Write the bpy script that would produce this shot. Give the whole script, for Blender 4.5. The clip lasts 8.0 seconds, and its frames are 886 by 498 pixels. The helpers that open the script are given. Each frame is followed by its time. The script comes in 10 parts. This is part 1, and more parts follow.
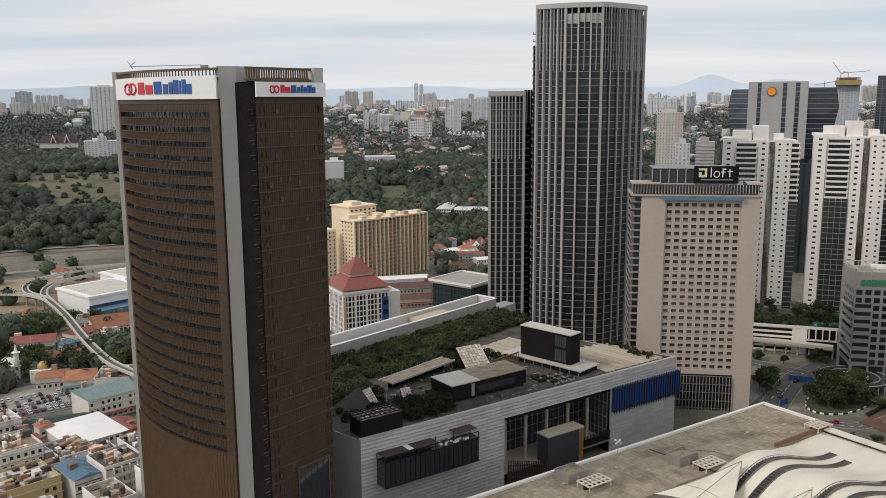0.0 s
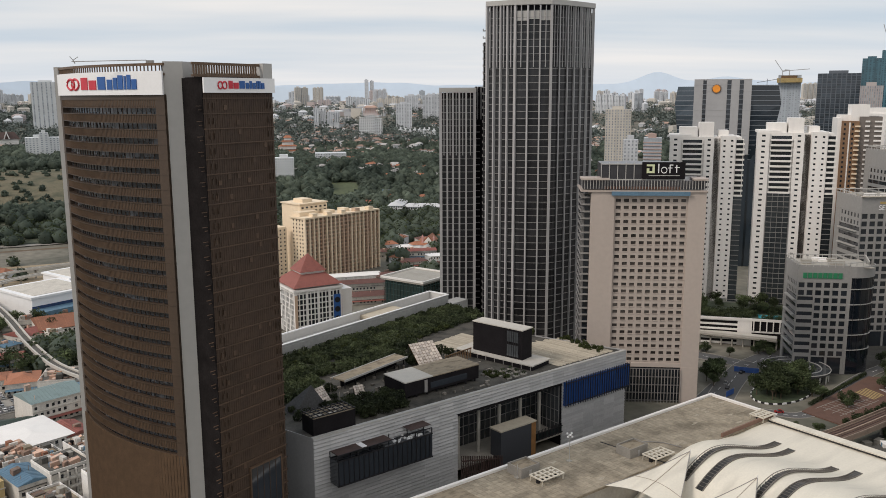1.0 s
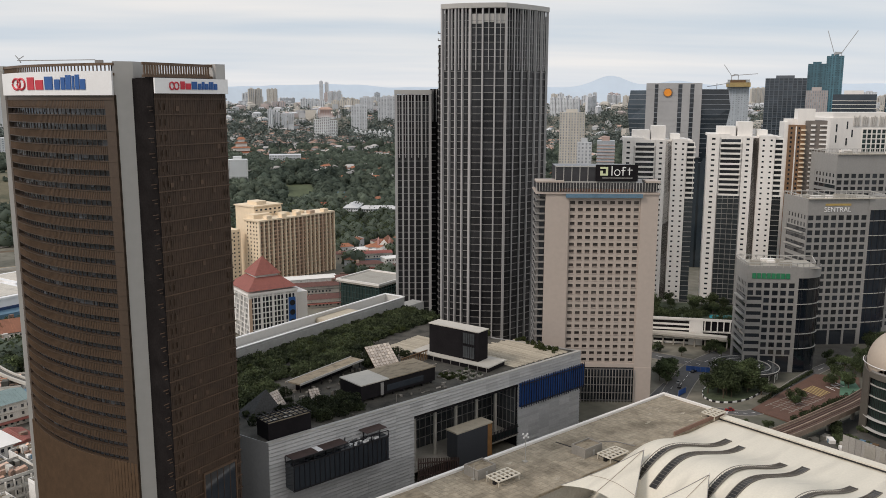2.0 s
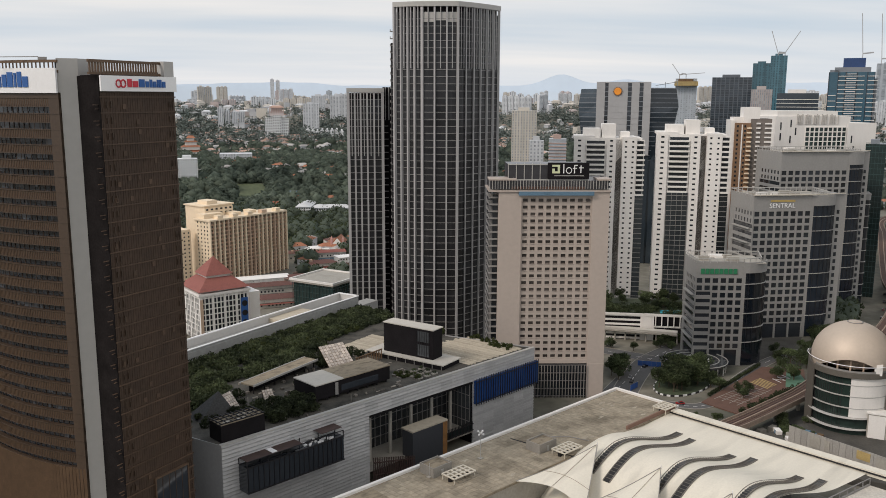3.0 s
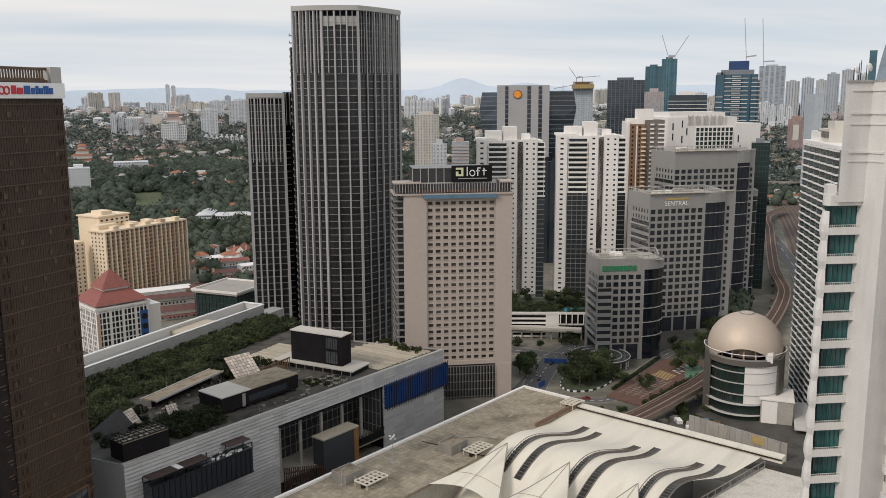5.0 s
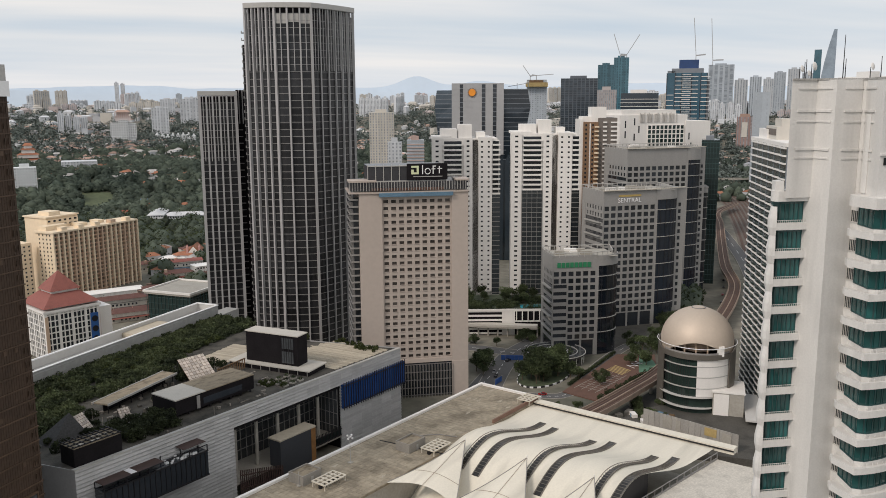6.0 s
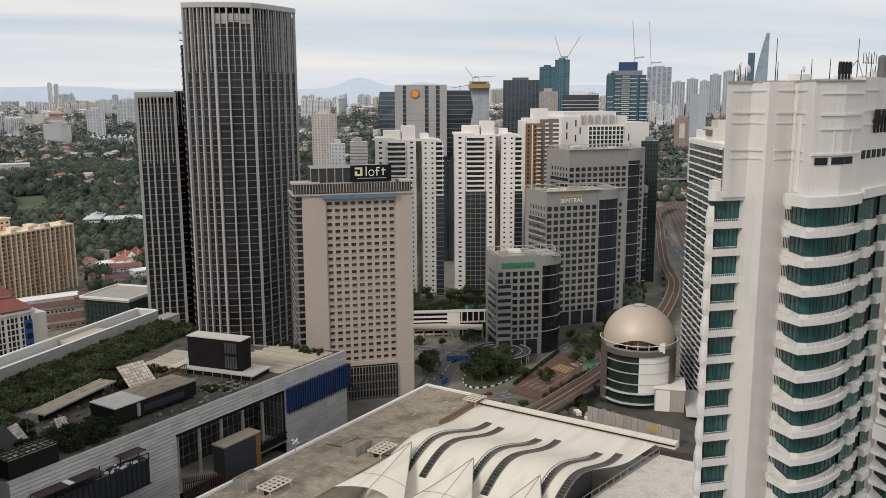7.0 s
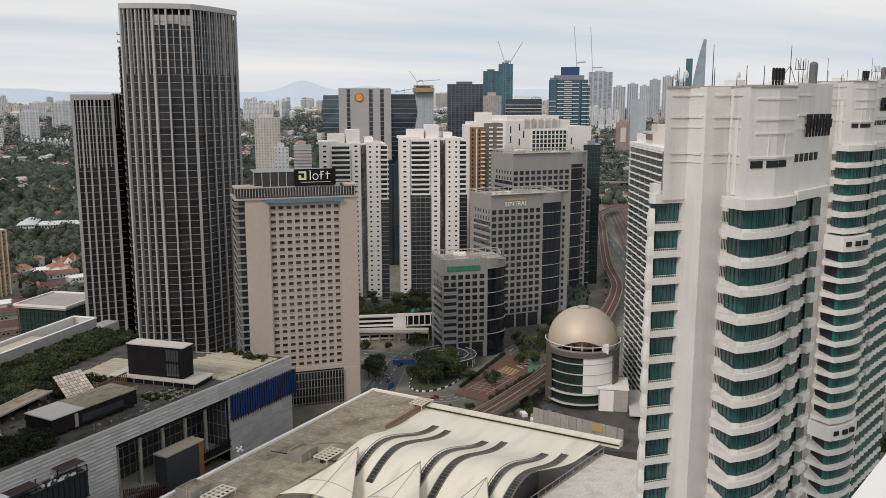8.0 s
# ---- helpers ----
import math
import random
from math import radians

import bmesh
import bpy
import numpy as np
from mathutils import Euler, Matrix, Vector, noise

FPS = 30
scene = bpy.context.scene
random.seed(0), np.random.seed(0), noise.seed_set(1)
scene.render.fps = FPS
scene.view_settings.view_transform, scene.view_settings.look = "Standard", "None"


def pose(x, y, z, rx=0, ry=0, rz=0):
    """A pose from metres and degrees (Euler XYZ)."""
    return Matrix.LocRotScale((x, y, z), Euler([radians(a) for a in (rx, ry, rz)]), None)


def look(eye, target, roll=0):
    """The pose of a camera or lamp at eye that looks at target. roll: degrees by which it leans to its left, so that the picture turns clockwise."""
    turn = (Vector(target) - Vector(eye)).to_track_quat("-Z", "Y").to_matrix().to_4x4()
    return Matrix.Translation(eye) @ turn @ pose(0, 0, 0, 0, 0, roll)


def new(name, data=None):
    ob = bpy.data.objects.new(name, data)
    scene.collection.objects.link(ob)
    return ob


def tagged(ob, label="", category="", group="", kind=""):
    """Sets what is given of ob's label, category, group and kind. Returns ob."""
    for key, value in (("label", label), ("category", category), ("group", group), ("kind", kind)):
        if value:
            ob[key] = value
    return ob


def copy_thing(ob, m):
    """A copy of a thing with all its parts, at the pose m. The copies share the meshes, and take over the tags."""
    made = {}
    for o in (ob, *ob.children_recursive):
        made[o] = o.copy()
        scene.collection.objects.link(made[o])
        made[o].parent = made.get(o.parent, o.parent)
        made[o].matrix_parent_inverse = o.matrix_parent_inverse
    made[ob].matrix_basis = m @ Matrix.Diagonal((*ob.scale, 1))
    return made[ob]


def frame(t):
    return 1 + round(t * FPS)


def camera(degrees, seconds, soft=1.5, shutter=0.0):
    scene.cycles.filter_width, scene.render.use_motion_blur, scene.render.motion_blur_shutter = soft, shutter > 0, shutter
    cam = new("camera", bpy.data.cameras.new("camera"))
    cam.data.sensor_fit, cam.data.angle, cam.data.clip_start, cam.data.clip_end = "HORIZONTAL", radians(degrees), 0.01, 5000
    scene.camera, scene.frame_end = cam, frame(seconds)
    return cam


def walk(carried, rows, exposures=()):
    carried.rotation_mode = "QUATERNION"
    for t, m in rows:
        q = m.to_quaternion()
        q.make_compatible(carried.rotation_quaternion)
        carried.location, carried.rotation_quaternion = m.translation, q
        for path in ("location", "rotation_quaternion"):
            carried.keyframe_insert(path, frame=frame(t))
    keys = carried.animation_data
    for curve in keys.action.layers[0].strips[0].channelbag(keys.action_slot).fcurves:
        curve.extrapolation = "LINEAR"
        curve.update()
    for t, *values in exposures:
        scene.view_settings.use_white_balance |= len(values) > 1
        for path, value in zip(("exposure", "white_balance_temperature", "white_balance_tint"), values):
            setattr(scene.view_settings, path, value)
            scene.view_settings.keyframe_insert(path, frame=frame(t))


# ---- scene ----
# camera: stands on a high terrace and turns to the right
EYE = 145.0
cam = camera(55.25, 8.0, soft=0.9)
ROWS = [
    (0.0, 80.076, 0.346, -0.061), (0.5, 79.921, 0.370, -1.588), (1.0, 79.828, 0.222, -3.343),
    (1.5, 79.953, 0.037, -4.763), (3.0, 79.869, -0.175, -9.483), (3.5, 79.933, -0.071, -10.812),
    (4.0, 80.113, 0.084, -12.539), (4.5, 80.179, 0.244, -14.382), (6.0, 79.987, 0.307, -19.019),
    (6.5, 80.011, 0.331, -20.809), (7.0, 80.065, 0.244, -22.813), (7.5, 80.069, 0.160, -24.354),
    (8.0, 80.301, 0.038, -26.526),
]
walk(cam, [(t, pose(0, 0, EYE, rx, ry, rz)) for t, rx, ry, rz in ROWS], exposures=[(0.0, 0.14, 6720, 14), (8.0, 0.14, 6720, 14)])

# ---- sky, sun ----
SUN_AZ, SUN_EL = -112.0, 40.0  # degrees from +y to the right, degrees up
world = bpy.data.worlds.new("sky")
scene.world = world
world.use_nodes = True
wn, wl = world.node_tree.nodes, world.node_tree.links
wn.clear()
w_out = wn.new("ShaderNodeOutputWorld")
w_bg = wn.new("ShaderNodeBackground")
w_bg.inputs["Strength"].default_value = 1.08
w_sky = wn.new("ShaderNodeTexSky")
w_sky.sky_type, w_sky.sun_disc = "NISHITA", False
w_sky.sun_elevation, w_sky.sun_rotation = radians(SUN_EL), radians(SUN_AZ)
w_co = wn.new("ShaderNodeTexCoord")
w_sep = wn.new("ShaderNodeSeparateXYZ")
wl.new(w_co.outputs["Generated"], w_sep.inputs[0])


def wmath(op, a, b):
    n = wn.new("ShaderNodeMath")
    n.operation = op
    for k, v in enumerate((a, b)):
        if isinstance(v, (int, float)):
            n.inputs[k].default_value = v
        else:
            wl.new(v, n.inputs[k])
    return n.outputs[0]


# a cloud sheet seen in perspective: directions spread onto a level plane
up_ = wmath("ADD", wmath("MAXIMUM", w_sep.outputs["Z"], 0.0), 0.06)
w_comb = wn.new("ShaderNodeCombineXYZ")
wl.new(wmath("MULTIPLY", wmath("DIVIDE", w_sep.outputs["X"], up_), 0.4), w_comb.inputs[0])
wl.new(wmath("DIVIDE", w_sep.outputs["Y"], up_), w_comb.inputs[1])
w_n1 = wn.new("ShaderNodeTexNoise")
w_n1.inputs["Scale"].default_value, w_n1.inputs["Detail"].default_value = 0.30, 5.0
w_n1.inputs["Roughness"].default_value = 0.48
wl.new(w_comb.outputs[0], w_n1.inputs["Vector"])
w_ramp = wn.new("ShaderNodeValToRGB")
w_ramp.color_ramp.elements[0].position, w_ramp.color_ramp.elements[1].position = 0.38, 0.62
w_ramp.color_ramp.elements[0].color = (0.44, 0.54, 0.63, 1)
w_ramp.color_ramp.elements[1].color = (0.76, 0.758, 0.735, 1)
wl.new(w_n1.outputs[0], w_ramp.inputs[0])
w_sc = wn.new("ShaderNodeMix")
w_sc.data_type, w_sc.blend_type = "RGBA", "MULTIPLY"
w_sc.inputs["Factor"].default_value = 1.0
wl.new(w_sky.outputs[0], w_sc.inputs["A"])
w_sc.inputs["B"].default_value = (0.09, 0.09, 0.09, 1)
w_mix = wn.new("ShaderNodeMix")
w_mix.data_type = "RGBA"
w_mix.inputs["Factor"].default_value = 0.90
wl.new(w_sc.outputs["Result"], w_mix.inputs["A"])
wl.new(w_ramp.outputs[0], w_mix.inputs["B"])
# the air thickens to an even pale haze towards the horizon
w_hz = wn.new("ShaderNodeMix")
w_hz.data_type = "RGBA"
wl.new(wmath("MULTIPLY", wmath("MAXIMUM", wmath("SUBTRACT", 1.0, wmath("MULTIPLY", w_sep.outputs["Z"], 11.0)), 0.0), 0.75), w_hz.inputs["Factor"])
wl.new(w_mix.outputs["Result"], w_hz.inputs["A"])
w_hz.inputs["B"].default_value = (0.64, 0.685, 0.72, 1)
wl.new(w_hz.outputs["Result"], w_bg.inputs["Color"])
wl.new(w_bg.outputs[0], w_out.inputs["Surface"])

sun = new("sun", bpy.data.lights.new("sun", "SUN"))
sun.data.energy, sun.data.angle, sun.data.color = 1.55, radians(14), (1.0, 0.93, 0.84)
_sd = Vector((math.sin(radians(SUN_AZ)) * math.cos(radians(SUN_EL)), math.cos(radians(SUN_AZ)) * math.cos(radians(SUN_EL)), math.sin(radians(SUN_EL))))
sun.matrix_world = look(tuple(_sd * 400), (0, 0, 0))


# ---- materials ----
def material(name, color, rough=0.7, vary=0.12, scale=0.4, grime=0.0, bump=0.0, metal=0.0, per_piece=0.0, second=None, streak=False, spec=0.5):
    """Surface with grain at two scales; grime: share of dirt; streak: drawn out downwards, or by x, y, z shares in a turned plan; per_piece: tone from piece to piece."""
    m = bpy.data.materials.new(name)
    m.use_nodes = True
    n, l = m.node_tree.nodes, m.node_tree.links
    b = n["Principled BSDF"]
    b.inputs["Roughness"].default_value, b.inputs["Metallic"].default_value = rough, metal
    b.inputs["Specular IOR Level"].default_value = spec
    geo = n.new("ShaderNodeNewGeometry")
    big, fine = n.new("ShaderNodeTexNoise"), n.new("ShaderNodeTexNoise")
    for t, s, d in ((big, scale, 4.0), (fine, scale * 9, 3.0)):
        t.inputs["Scale"].default_value, t.inputs["Detail"].default_value = s, d
        l.new(geo.outputs["Position"], t.inputs["Vector"])
    if streak:
        mp = n.new("ShaderNodeMapping")
        mp.vector_type = "TEXTURE"
        if streak is True:
            mp.inputs["Scale"].default_value = (1, 1, 8)
        else:
            mp.inputs["Scale"].default_value = (1 / streak[0], 1 / streak[1], 1 / streak[2])
            mp.inputs["Rotation"].default_value = (0, 0, radians(streak[3]))
        l.new(geo.outputs["Position"], mp.inputs["Vector"])
        l.new(mp.outputs[0], big.inputs["Vector"])

    def mix(a, bb, f, mode="MIX"):
        x = n.new("ShaderNodeMix")
        x.data_type, x.blend_type = "RGBA", mode
        for sock, val in (("A", a), ("B", bb), ("Factor", f)):
            if isinstance(val, (float, int)):
                x.inputs[sock].default_value = val
            elif isinstance(val, tuple):
                x.inputs[sock].default_value = (*val, 1)
            else:
                l.new(val, x.inputs[sock])
        return x.outputs["Result"]

    def ramp(src, a, z):
        r = n.new("ShaderNodeMapRange")
        r.inputs["From Min"].default_value, r.inputs["From Max"].default_value = a, z
        l.new(src, r.inputs["Value"])
        return r.outputs["Result"]

    lo = tuple(c * (1 - vary) for c in color)
    hi = tuple(min(1.0, c * (1 + vary)) for c in (second or color))
    col = mix(lo, hi, ramp(big.outputs[0], 0.3, 0.7))
    col = mix(col, mix((1 - vary,) * 3, (1 + vary,) * 3, ramp(fine.outputs[0], 0.25, 0.75)), 0.8, "MULTIPLY")
    if grime:
        col = mix(col, tuple(c * 0.35 for c in color), mix((0.0,) * 3, (grime,) * 3, ramp(big.outputs[0], 0.5, 0.78)))
    if per_piece:
        info = n.new("ShaderNodeObjectInfo")
        col = mix(col, mix((1 - per_piece,) * 3, (1 + per_piece,) * 3, info.outputs["Random"]), 1.0, "MULTIPLY")
        m_isl = mix((1 - per_piece,) * 3, (1 + per_piece,) * 3, geo.outputs["Random Per Island"])
        col = mix(col, m_isl, 1.0, "MULTIPLY")
    l.new(col, b.inputs["Base Color"])
    if bump:
        bp = n.new("ShaderNodeBump")
        bp.inputs["Strength"].default_value, bp.inputs["Distance"].default_value = bump, 0.15
        l.new(fine.outputs[0], bp.inputs["Height"])
        l.new(bp.outputs[0], b.inputs["Normal"])
    return m


def glass_material(name, color, rough=0.06, per_piece=0.35, spec=0.5):
    """Dark facade glass: gloss over a deep tint, each pane a little different."""
    m = material(name, color, rough, 0.15, 0.08, per_piece=per_piece, spec=spec)
    m.node_tree.nodes["Principled BSDF"].inputs["Coat Weight"].default_value = 0.25
    m.node_tree.nodes["Principled BSDF"].inputs["Coat Roughness"].default_value = 0.03
    return m


def leafy(m, share):
    """Lets some light through thin leaves."""
    n, l = m.node_tree.nodes, m.node_tree.links
    b, out = n["Principled BSDF"], n["Material Output"]
    tr, mx = n.new("ShaderNodeBsdfTranslucent"), n.new("ShaderNodeMixShader")
    l.new(b.inputs["Base Color"].links[0].from_socket, tr.inputs["Color"])
    mx.inputs[0].default_value = share
    l.new(b.outputs[0], mx.inputs[1])
    l.new(tr.outputs[0], mx.inputs[2])
    l.new(mx.outputs[0], out.inputs["Surface"])
    return m


M = {
    "concrete": material("concrete", (0.36, 0.34, 0.30), 0.85, 0.14, 0.12, 0.35, 0.3),
    "white": material("white_paint", (0.79, 0.765, 0.73), 0.6, 0.05, 0.25, 0.22, 0.05, streak=True),
    "white_tower": material("rain_streaked_white_paint", (0.675, 0.660, 0.634), 0.65, 0.06, 0.45, 0.42, 0.05, streak=True),
    # far walls: the distance haze is put into this bluish base colour
    "white_far": material("hazed_render", (0.53, 0.55, 0.575), 0.8, 0.08, 0.05, per_piece=0.12),
    "beige": material("beige_render", (0.45, 0.385, 0.34), 0.75, 0.05, 0.06, 0.08, 0.05, streak=True),
    "brown": material("bronze_cladding", (0.056, 0.036, 0.023), 0.5, 0.18, 0.15, 0.15, streak=True, per_piece=0.06),
    "brown_dark": material("dark_brown_screen", (0.054, 0.032, 0.020), 0.7, 0.25, 0.12, 0.25, per_piece=0.06),
    "brass": material("bronze_rib", (0.112, 0.066, 0.036), 0.5, 0.15, 0.4),
    "alu": material("grey_aluminium", (0.42, 0.41, 0.39), 0.45, 0.05, 0.05, 0.1, streak=True),
    "clad": material("grey_metal_cladding", (0.40, 0.40, 0.40), 0.45, 0.10, 0.12, 0.35, per_piece=0.13, streak=True),
    "fin": material("grey_fin", (0.26, 0.25, 0.24), 0.5, 0.08, 0.1),
    "dark_metal": material("dark_metal", (0.016, 0.015, 0.017), 0.55, 0.2, 0.3, spec=0.3),
    "charcoal": material("charcoal_panel", (0.014, 0.0125, 0.014), 0.8, 0.2, 0.2, spec=0.1),
    "glass": glass_material("dark_glass", (0.020, 0.024, 0.030)),
    "glass_green": glass_material("green_glass", (0.012, 0.082, 0.080), 0.08, 0.3),
    "glass_blue": glass_material("blue_glass", (0.012, 0.048, 0.165), 0.12, 0.3),
    "glass_teal": glass_material("teal_glass", (0.04, 0.105, 0.135), 0.1, 0.3),
    "glass_grey": glass_material("grey_glass", (0.055, 0.060, 0.064), 0.1, 0.4),
    "yellow": material("cream_render", (0.78, 0.645, 0.475), 0.85, 0.06, 0.05, 0.12, streak=True),
    "peach": material("peach_render", (0.56, 0.41, 0.30), 0.85, 0.06, 0.05, 0.1),
    "grey_stone": material("grey_stone_cladding", (0.285, 0.280, 0.270), 0.6, 0.08, 0.1, 0.15, streak=True),
    "red_tile": material("red_roof_tile", (0.26, 0.088, 0.07), 0.75, 0.15, 0.3, 0.2),
    "terracotta": material("terracotta_roof", (0.30, 0.125, 0.070), 0.8, 0.2, 0.2, 0.3, per_piece=0.3),
    "asphalt": material("asphalt", (0.105, 0.103, 0.102), 0.9, 0.14, 0.15, 0.25, 0.2),
    "paving": material("paving", (0.30, 0.28, 0.25), 0.85, 0.1, 0.2, 0.2, 0.1),
    "membrane": material("cream_membrane", (0.71, 0.665, 0.565), 0.6, 0.06, 0.16, 0.5, 0.03, streak=(0.12, 0.9, 0.5, 34)),
    "roof_felt": material("weathered_roof", (0.175, 0.143, 0.100), 0.92, 0.2, 0.6, 0.4, 0.3, second=(0.315, 0.262, 0.19), streak=(0.5, 1.0, 1.0, 34)),
    "gold": material("champagne_metal", (0.54, 0.455, 0.375), 0.56, 0.04, 0.1, 0.12, metal=0.28, streak=True, spec=0.3),
    "wood": material("weathered_decking", (0.42, 0.37, 0.29), 0.85, 0.12, 0.4, 0.2, per_piece=0.15),
    "leaf": material("foliage", (0.048, 0.068, 0.034), 0.7, 0.35, 0.12, per_piece=0.4, second=(0.082, 0.104, 0.048), spec=0.2),
    "leaf_roof": material("roof_garden_foliage", (0.030, 0.042, 0.023), 0.7, 0.4, 0.10, per_piece=0.4, second=(0.062, 0.076, 0.036), spec=0.2),
    # leaf colour lightened and greyed to hold the far haze
    "leaf_far": material("hazed_far_foliage", (0.10, 0.125, 0.115), 0.8, 0.2, 0.02, per_piece=0.2, second=(0.13, 0.15, 0.135), spec=0.1),
    # terracotta of distant roofs, its colour thinned by painted-in haze
    "terracotta_far": material("hazed_roof_tile", (0.33, 0.225, 0.18), 0.85, 0.15, 0.02, per_piece=0.3),
    # far panes lightened, with haze mixed into the glass tint
    "glass_pale": glass_material("hazed_window", (0.30, 0.33, 0.36), 0.3, 0.3),
    "leaf_light": material("light_foliage", (0.085, 0.105, 0.035), 0.7, 0.3, 0.3, per_piece=0.35, spec=0.2),
    "bark": material("bark", (0.10, 0.075, 0.05), 0.95, 0.2, 1.0, bump=0.4),
    "grass": material("grass", (0.085, 0.090, 0.050), 0.95, 0.3, 0.035, 0.35, second=(0.15, 0.125, 0.078)),
    "ground": material("city_ground", (0.10, 0.105, 0.080), 0.95, 0.35, 0.016, 0.2, second=(0.17, 0.155, 0.125)),
    "rust": material("rusty_timber", (0.13, 0.075, 0.035), 0.8, 0.2, 0.4),
    "red_plaza": material("red_brown_paving", (0.130, 0.070, 0.051), 0.9, 0.15, 0.25, 0.2, per_piece=0.1),
    "red": material("sign_red", (0.55, 0.03, 0.05), 0.5, 0.05),
    "blue": material("sign_blue", (0.02, 0.10, 0.32), 0.5, 0.05),
    "sign_white": material("sign_white", (0.82, 0.82, 0.82), 0.45, 0.03, 0.2, 0.03),
    "green_sign": material("sign_green", (0.02, 0.20, 0.09), 0.5, 0.05),
    "orange": material("orange_disc", (0.85, 0.30, 0.03), 0.5, 0.06),
    "tin_blue": material("blue_metal_roof", (0.10, 0.19, 0.27), 0.6, 0.2, 0.25, 0.4),
    "ballast": material("track_ballast", (0.155, 0.122, 0.098), 0.95, 0.25, 0.05, 0.4, second=(0.10, 0.085, 0.07)),
    "cream_far": material("cream_tower_render", (0.54, 0.51, 0.46), 0.85, 0.06, 0.03, per_piece=0.1),
    # brick tone washed out to carry the haze of distance
    "brick_far": material("hazed_red_brown_render", (0.45, 0.33, 0.29), 0.85, 0.08, 0.03, per_piece=0.1),
    "slate": material("slate_grey_panel", (0.19, 0.21, 0.235), 0.6, 0.08, 0.05),
    # slate paled and blued, haze included in the colour
    "slate_pale": material("hazed_slate_panel", (0.38, 0.42, 0.46), 0.7, 0.06, 0.05, per_piece=0.1),
    "mauve": material("mauve_grey_panel", (0.40, 0.36, 0.35), 0.7, 0.06, 0.05),
    "hill": material("hazed_hill", (0.37, 0.43, 0.49), 1.0, 0.06, 0.002, spec=0.0),
}
for k_ in ("leaf", "leaf_light", "leaf_roof"):
    leafy(M[k_], 0.35)
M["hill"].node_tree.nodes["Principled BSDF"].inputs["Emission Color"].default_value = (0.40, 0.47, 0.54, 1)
M["hill"].node_tree.nodes["Principled BSDF"].inputs["Emission Strength"].default_value = 0.56  # far backdrop: the air's haze is put into hill colour and glow


# ---- mesh tools ----
class Solid:
    """Collects plain faces for one mesh."""

    def __init__(self):
        self.v, self.f = [], []

    def add(self, v, f):
        o = len(self.v)
        self.v += [tuple(p) for p in v]
        self.f += [tuple(i + o for i in q) for q in f]
        return self

    def box(self, x0, y0, z0, x1, y1, z1):
        v = [(x, y, z) for z in (z0, z1) for y in (y0, y1) for x in (x0, x1)]
        return self.add(v, [(0, 2, 3, 1), (4, 5, 7, 6), (0, 1, 5, 4), (2, 6, 7, 3), (0, 4, 6, 2), (1, 3, 7, 5)])

    def beam(self, a, b, w, h=None):
        """A bar of square or w x h section from a to b."""
        a, b, h = Vector(a), Vector(b), h or w
        d = (b - a).normalized()
        s = d.cross(Vector((0, 0, 1)) if abs(d.z) < 0.95 else Vector((1, 0, 0))).normalized() * w / 2
        u = s.cross(d).normalized() * h / 2
        v = [p + i * s + j * u for p in (a, b) for i, j in ((-1, -1), (1, -1), (1, 1), (-1, 1))]
        return self.add(v, [(3, 2, 1, 0), (4, 5, 6, 7), (0, 1, 5, 4), (1, 2, 6, 5), (2, 3, 7, 6), (3, 0, 4, 7)])

    def prism(self, pts, z0, z1, top=None):
        """An upright prism on a plan outline (counter-clockwise); top: another outline of as many points."""
        n = len(pts)
        v = [(x, y, z0) for x, y in pts] + [(x, y, z1) for x, y in (top or pts)]
        f = [tuple(range(n - 1, -1, -1)), tuple(range(n, 2 * n))] + [(i, (i + 1) % n, n + (i + 1) % n, n + i) for i in range(n)]
        return self.add(v, f)

    def strip(self, inner, outer, z0, z1):
        """A wall of even height between two plan lines of as many points."""
        n = len(inner)
        v = [(x, y, z) for line, z in ((inner, z0), (outer, z0), (inner, z1), (outer, z1)) for x, y in line]
        f = []
        for i in range(n - 1):
            a, b, c, d = i, i + 1, n + i, n + i + 1
            f += [(a, b, d, c), (2 * n + c - 0, 2 * n + d, 2 * n + b, 2 * n + a), (c, d, 2 * n + d, 2 * n + c), (b, a, 2 * n + a, 2 * n + b)]
        f += [(0, n, 3 * n, 2 * n), (2 * n - 1, n - 1, 3 * n - 1, 4 * n - 1)]
        return self.add(v, f)

    def tube(self, pts, r, n=8, r1=None):
        """A round bar along points, tapering to r1."""
        pts = [Vector(p) for p in pts]
        v, f = [], []
        for i, p in enumerate(pts):
            d = (pts[min(i + 1, len(pts) - 1)] - pts[max(i - 1, 0)]).normalized()
            s = d.cross(Vector((0, 0, 1)) if abs(d.z) < 0.95 else Vector((1, 0, 0))).normalized()
            u = s.cross(d)
            rr = r + ((r1 if r1 is not None else r) - r) * i / max(1, len(pts) - 1)
            v += [p + rr * (math.cos(2 * math.pi * k / n) * s + math.sin(2 * math.pi * k / n) * u) for k in range(n)]
        for i in range(len(pts) - 1):
            f += [(i * n + k, i * n + (k + 1) % n, (i + 1) * n + (k + 1) % n, (i + 1) * n + k) for k in range(n)]
        f += [tuple(range(n - 1, -1, -1)), tuple(range((len(pts) - 1) * n, len(pts) * n))]
        return self.add(v, f)

    def dome(self, x, y, z, r, h, n=32, rings=10, a0=0.0):
        """A half ball; a0: where its rim starts, 0 at the equator."""
        v, f = [], []
        for j in range(rings):
            a = a0 + (math.pi / 2 - a0) * j / rings
            v += [(x + r * math.cos(a) * math.cos(2 * math.pi * k / n), y + r * math.cos(a) * math.sin(2 * math.pi * k / n), z + h * math.sin(a)) for k in range(n)]
        v.append((x, y, z + h))
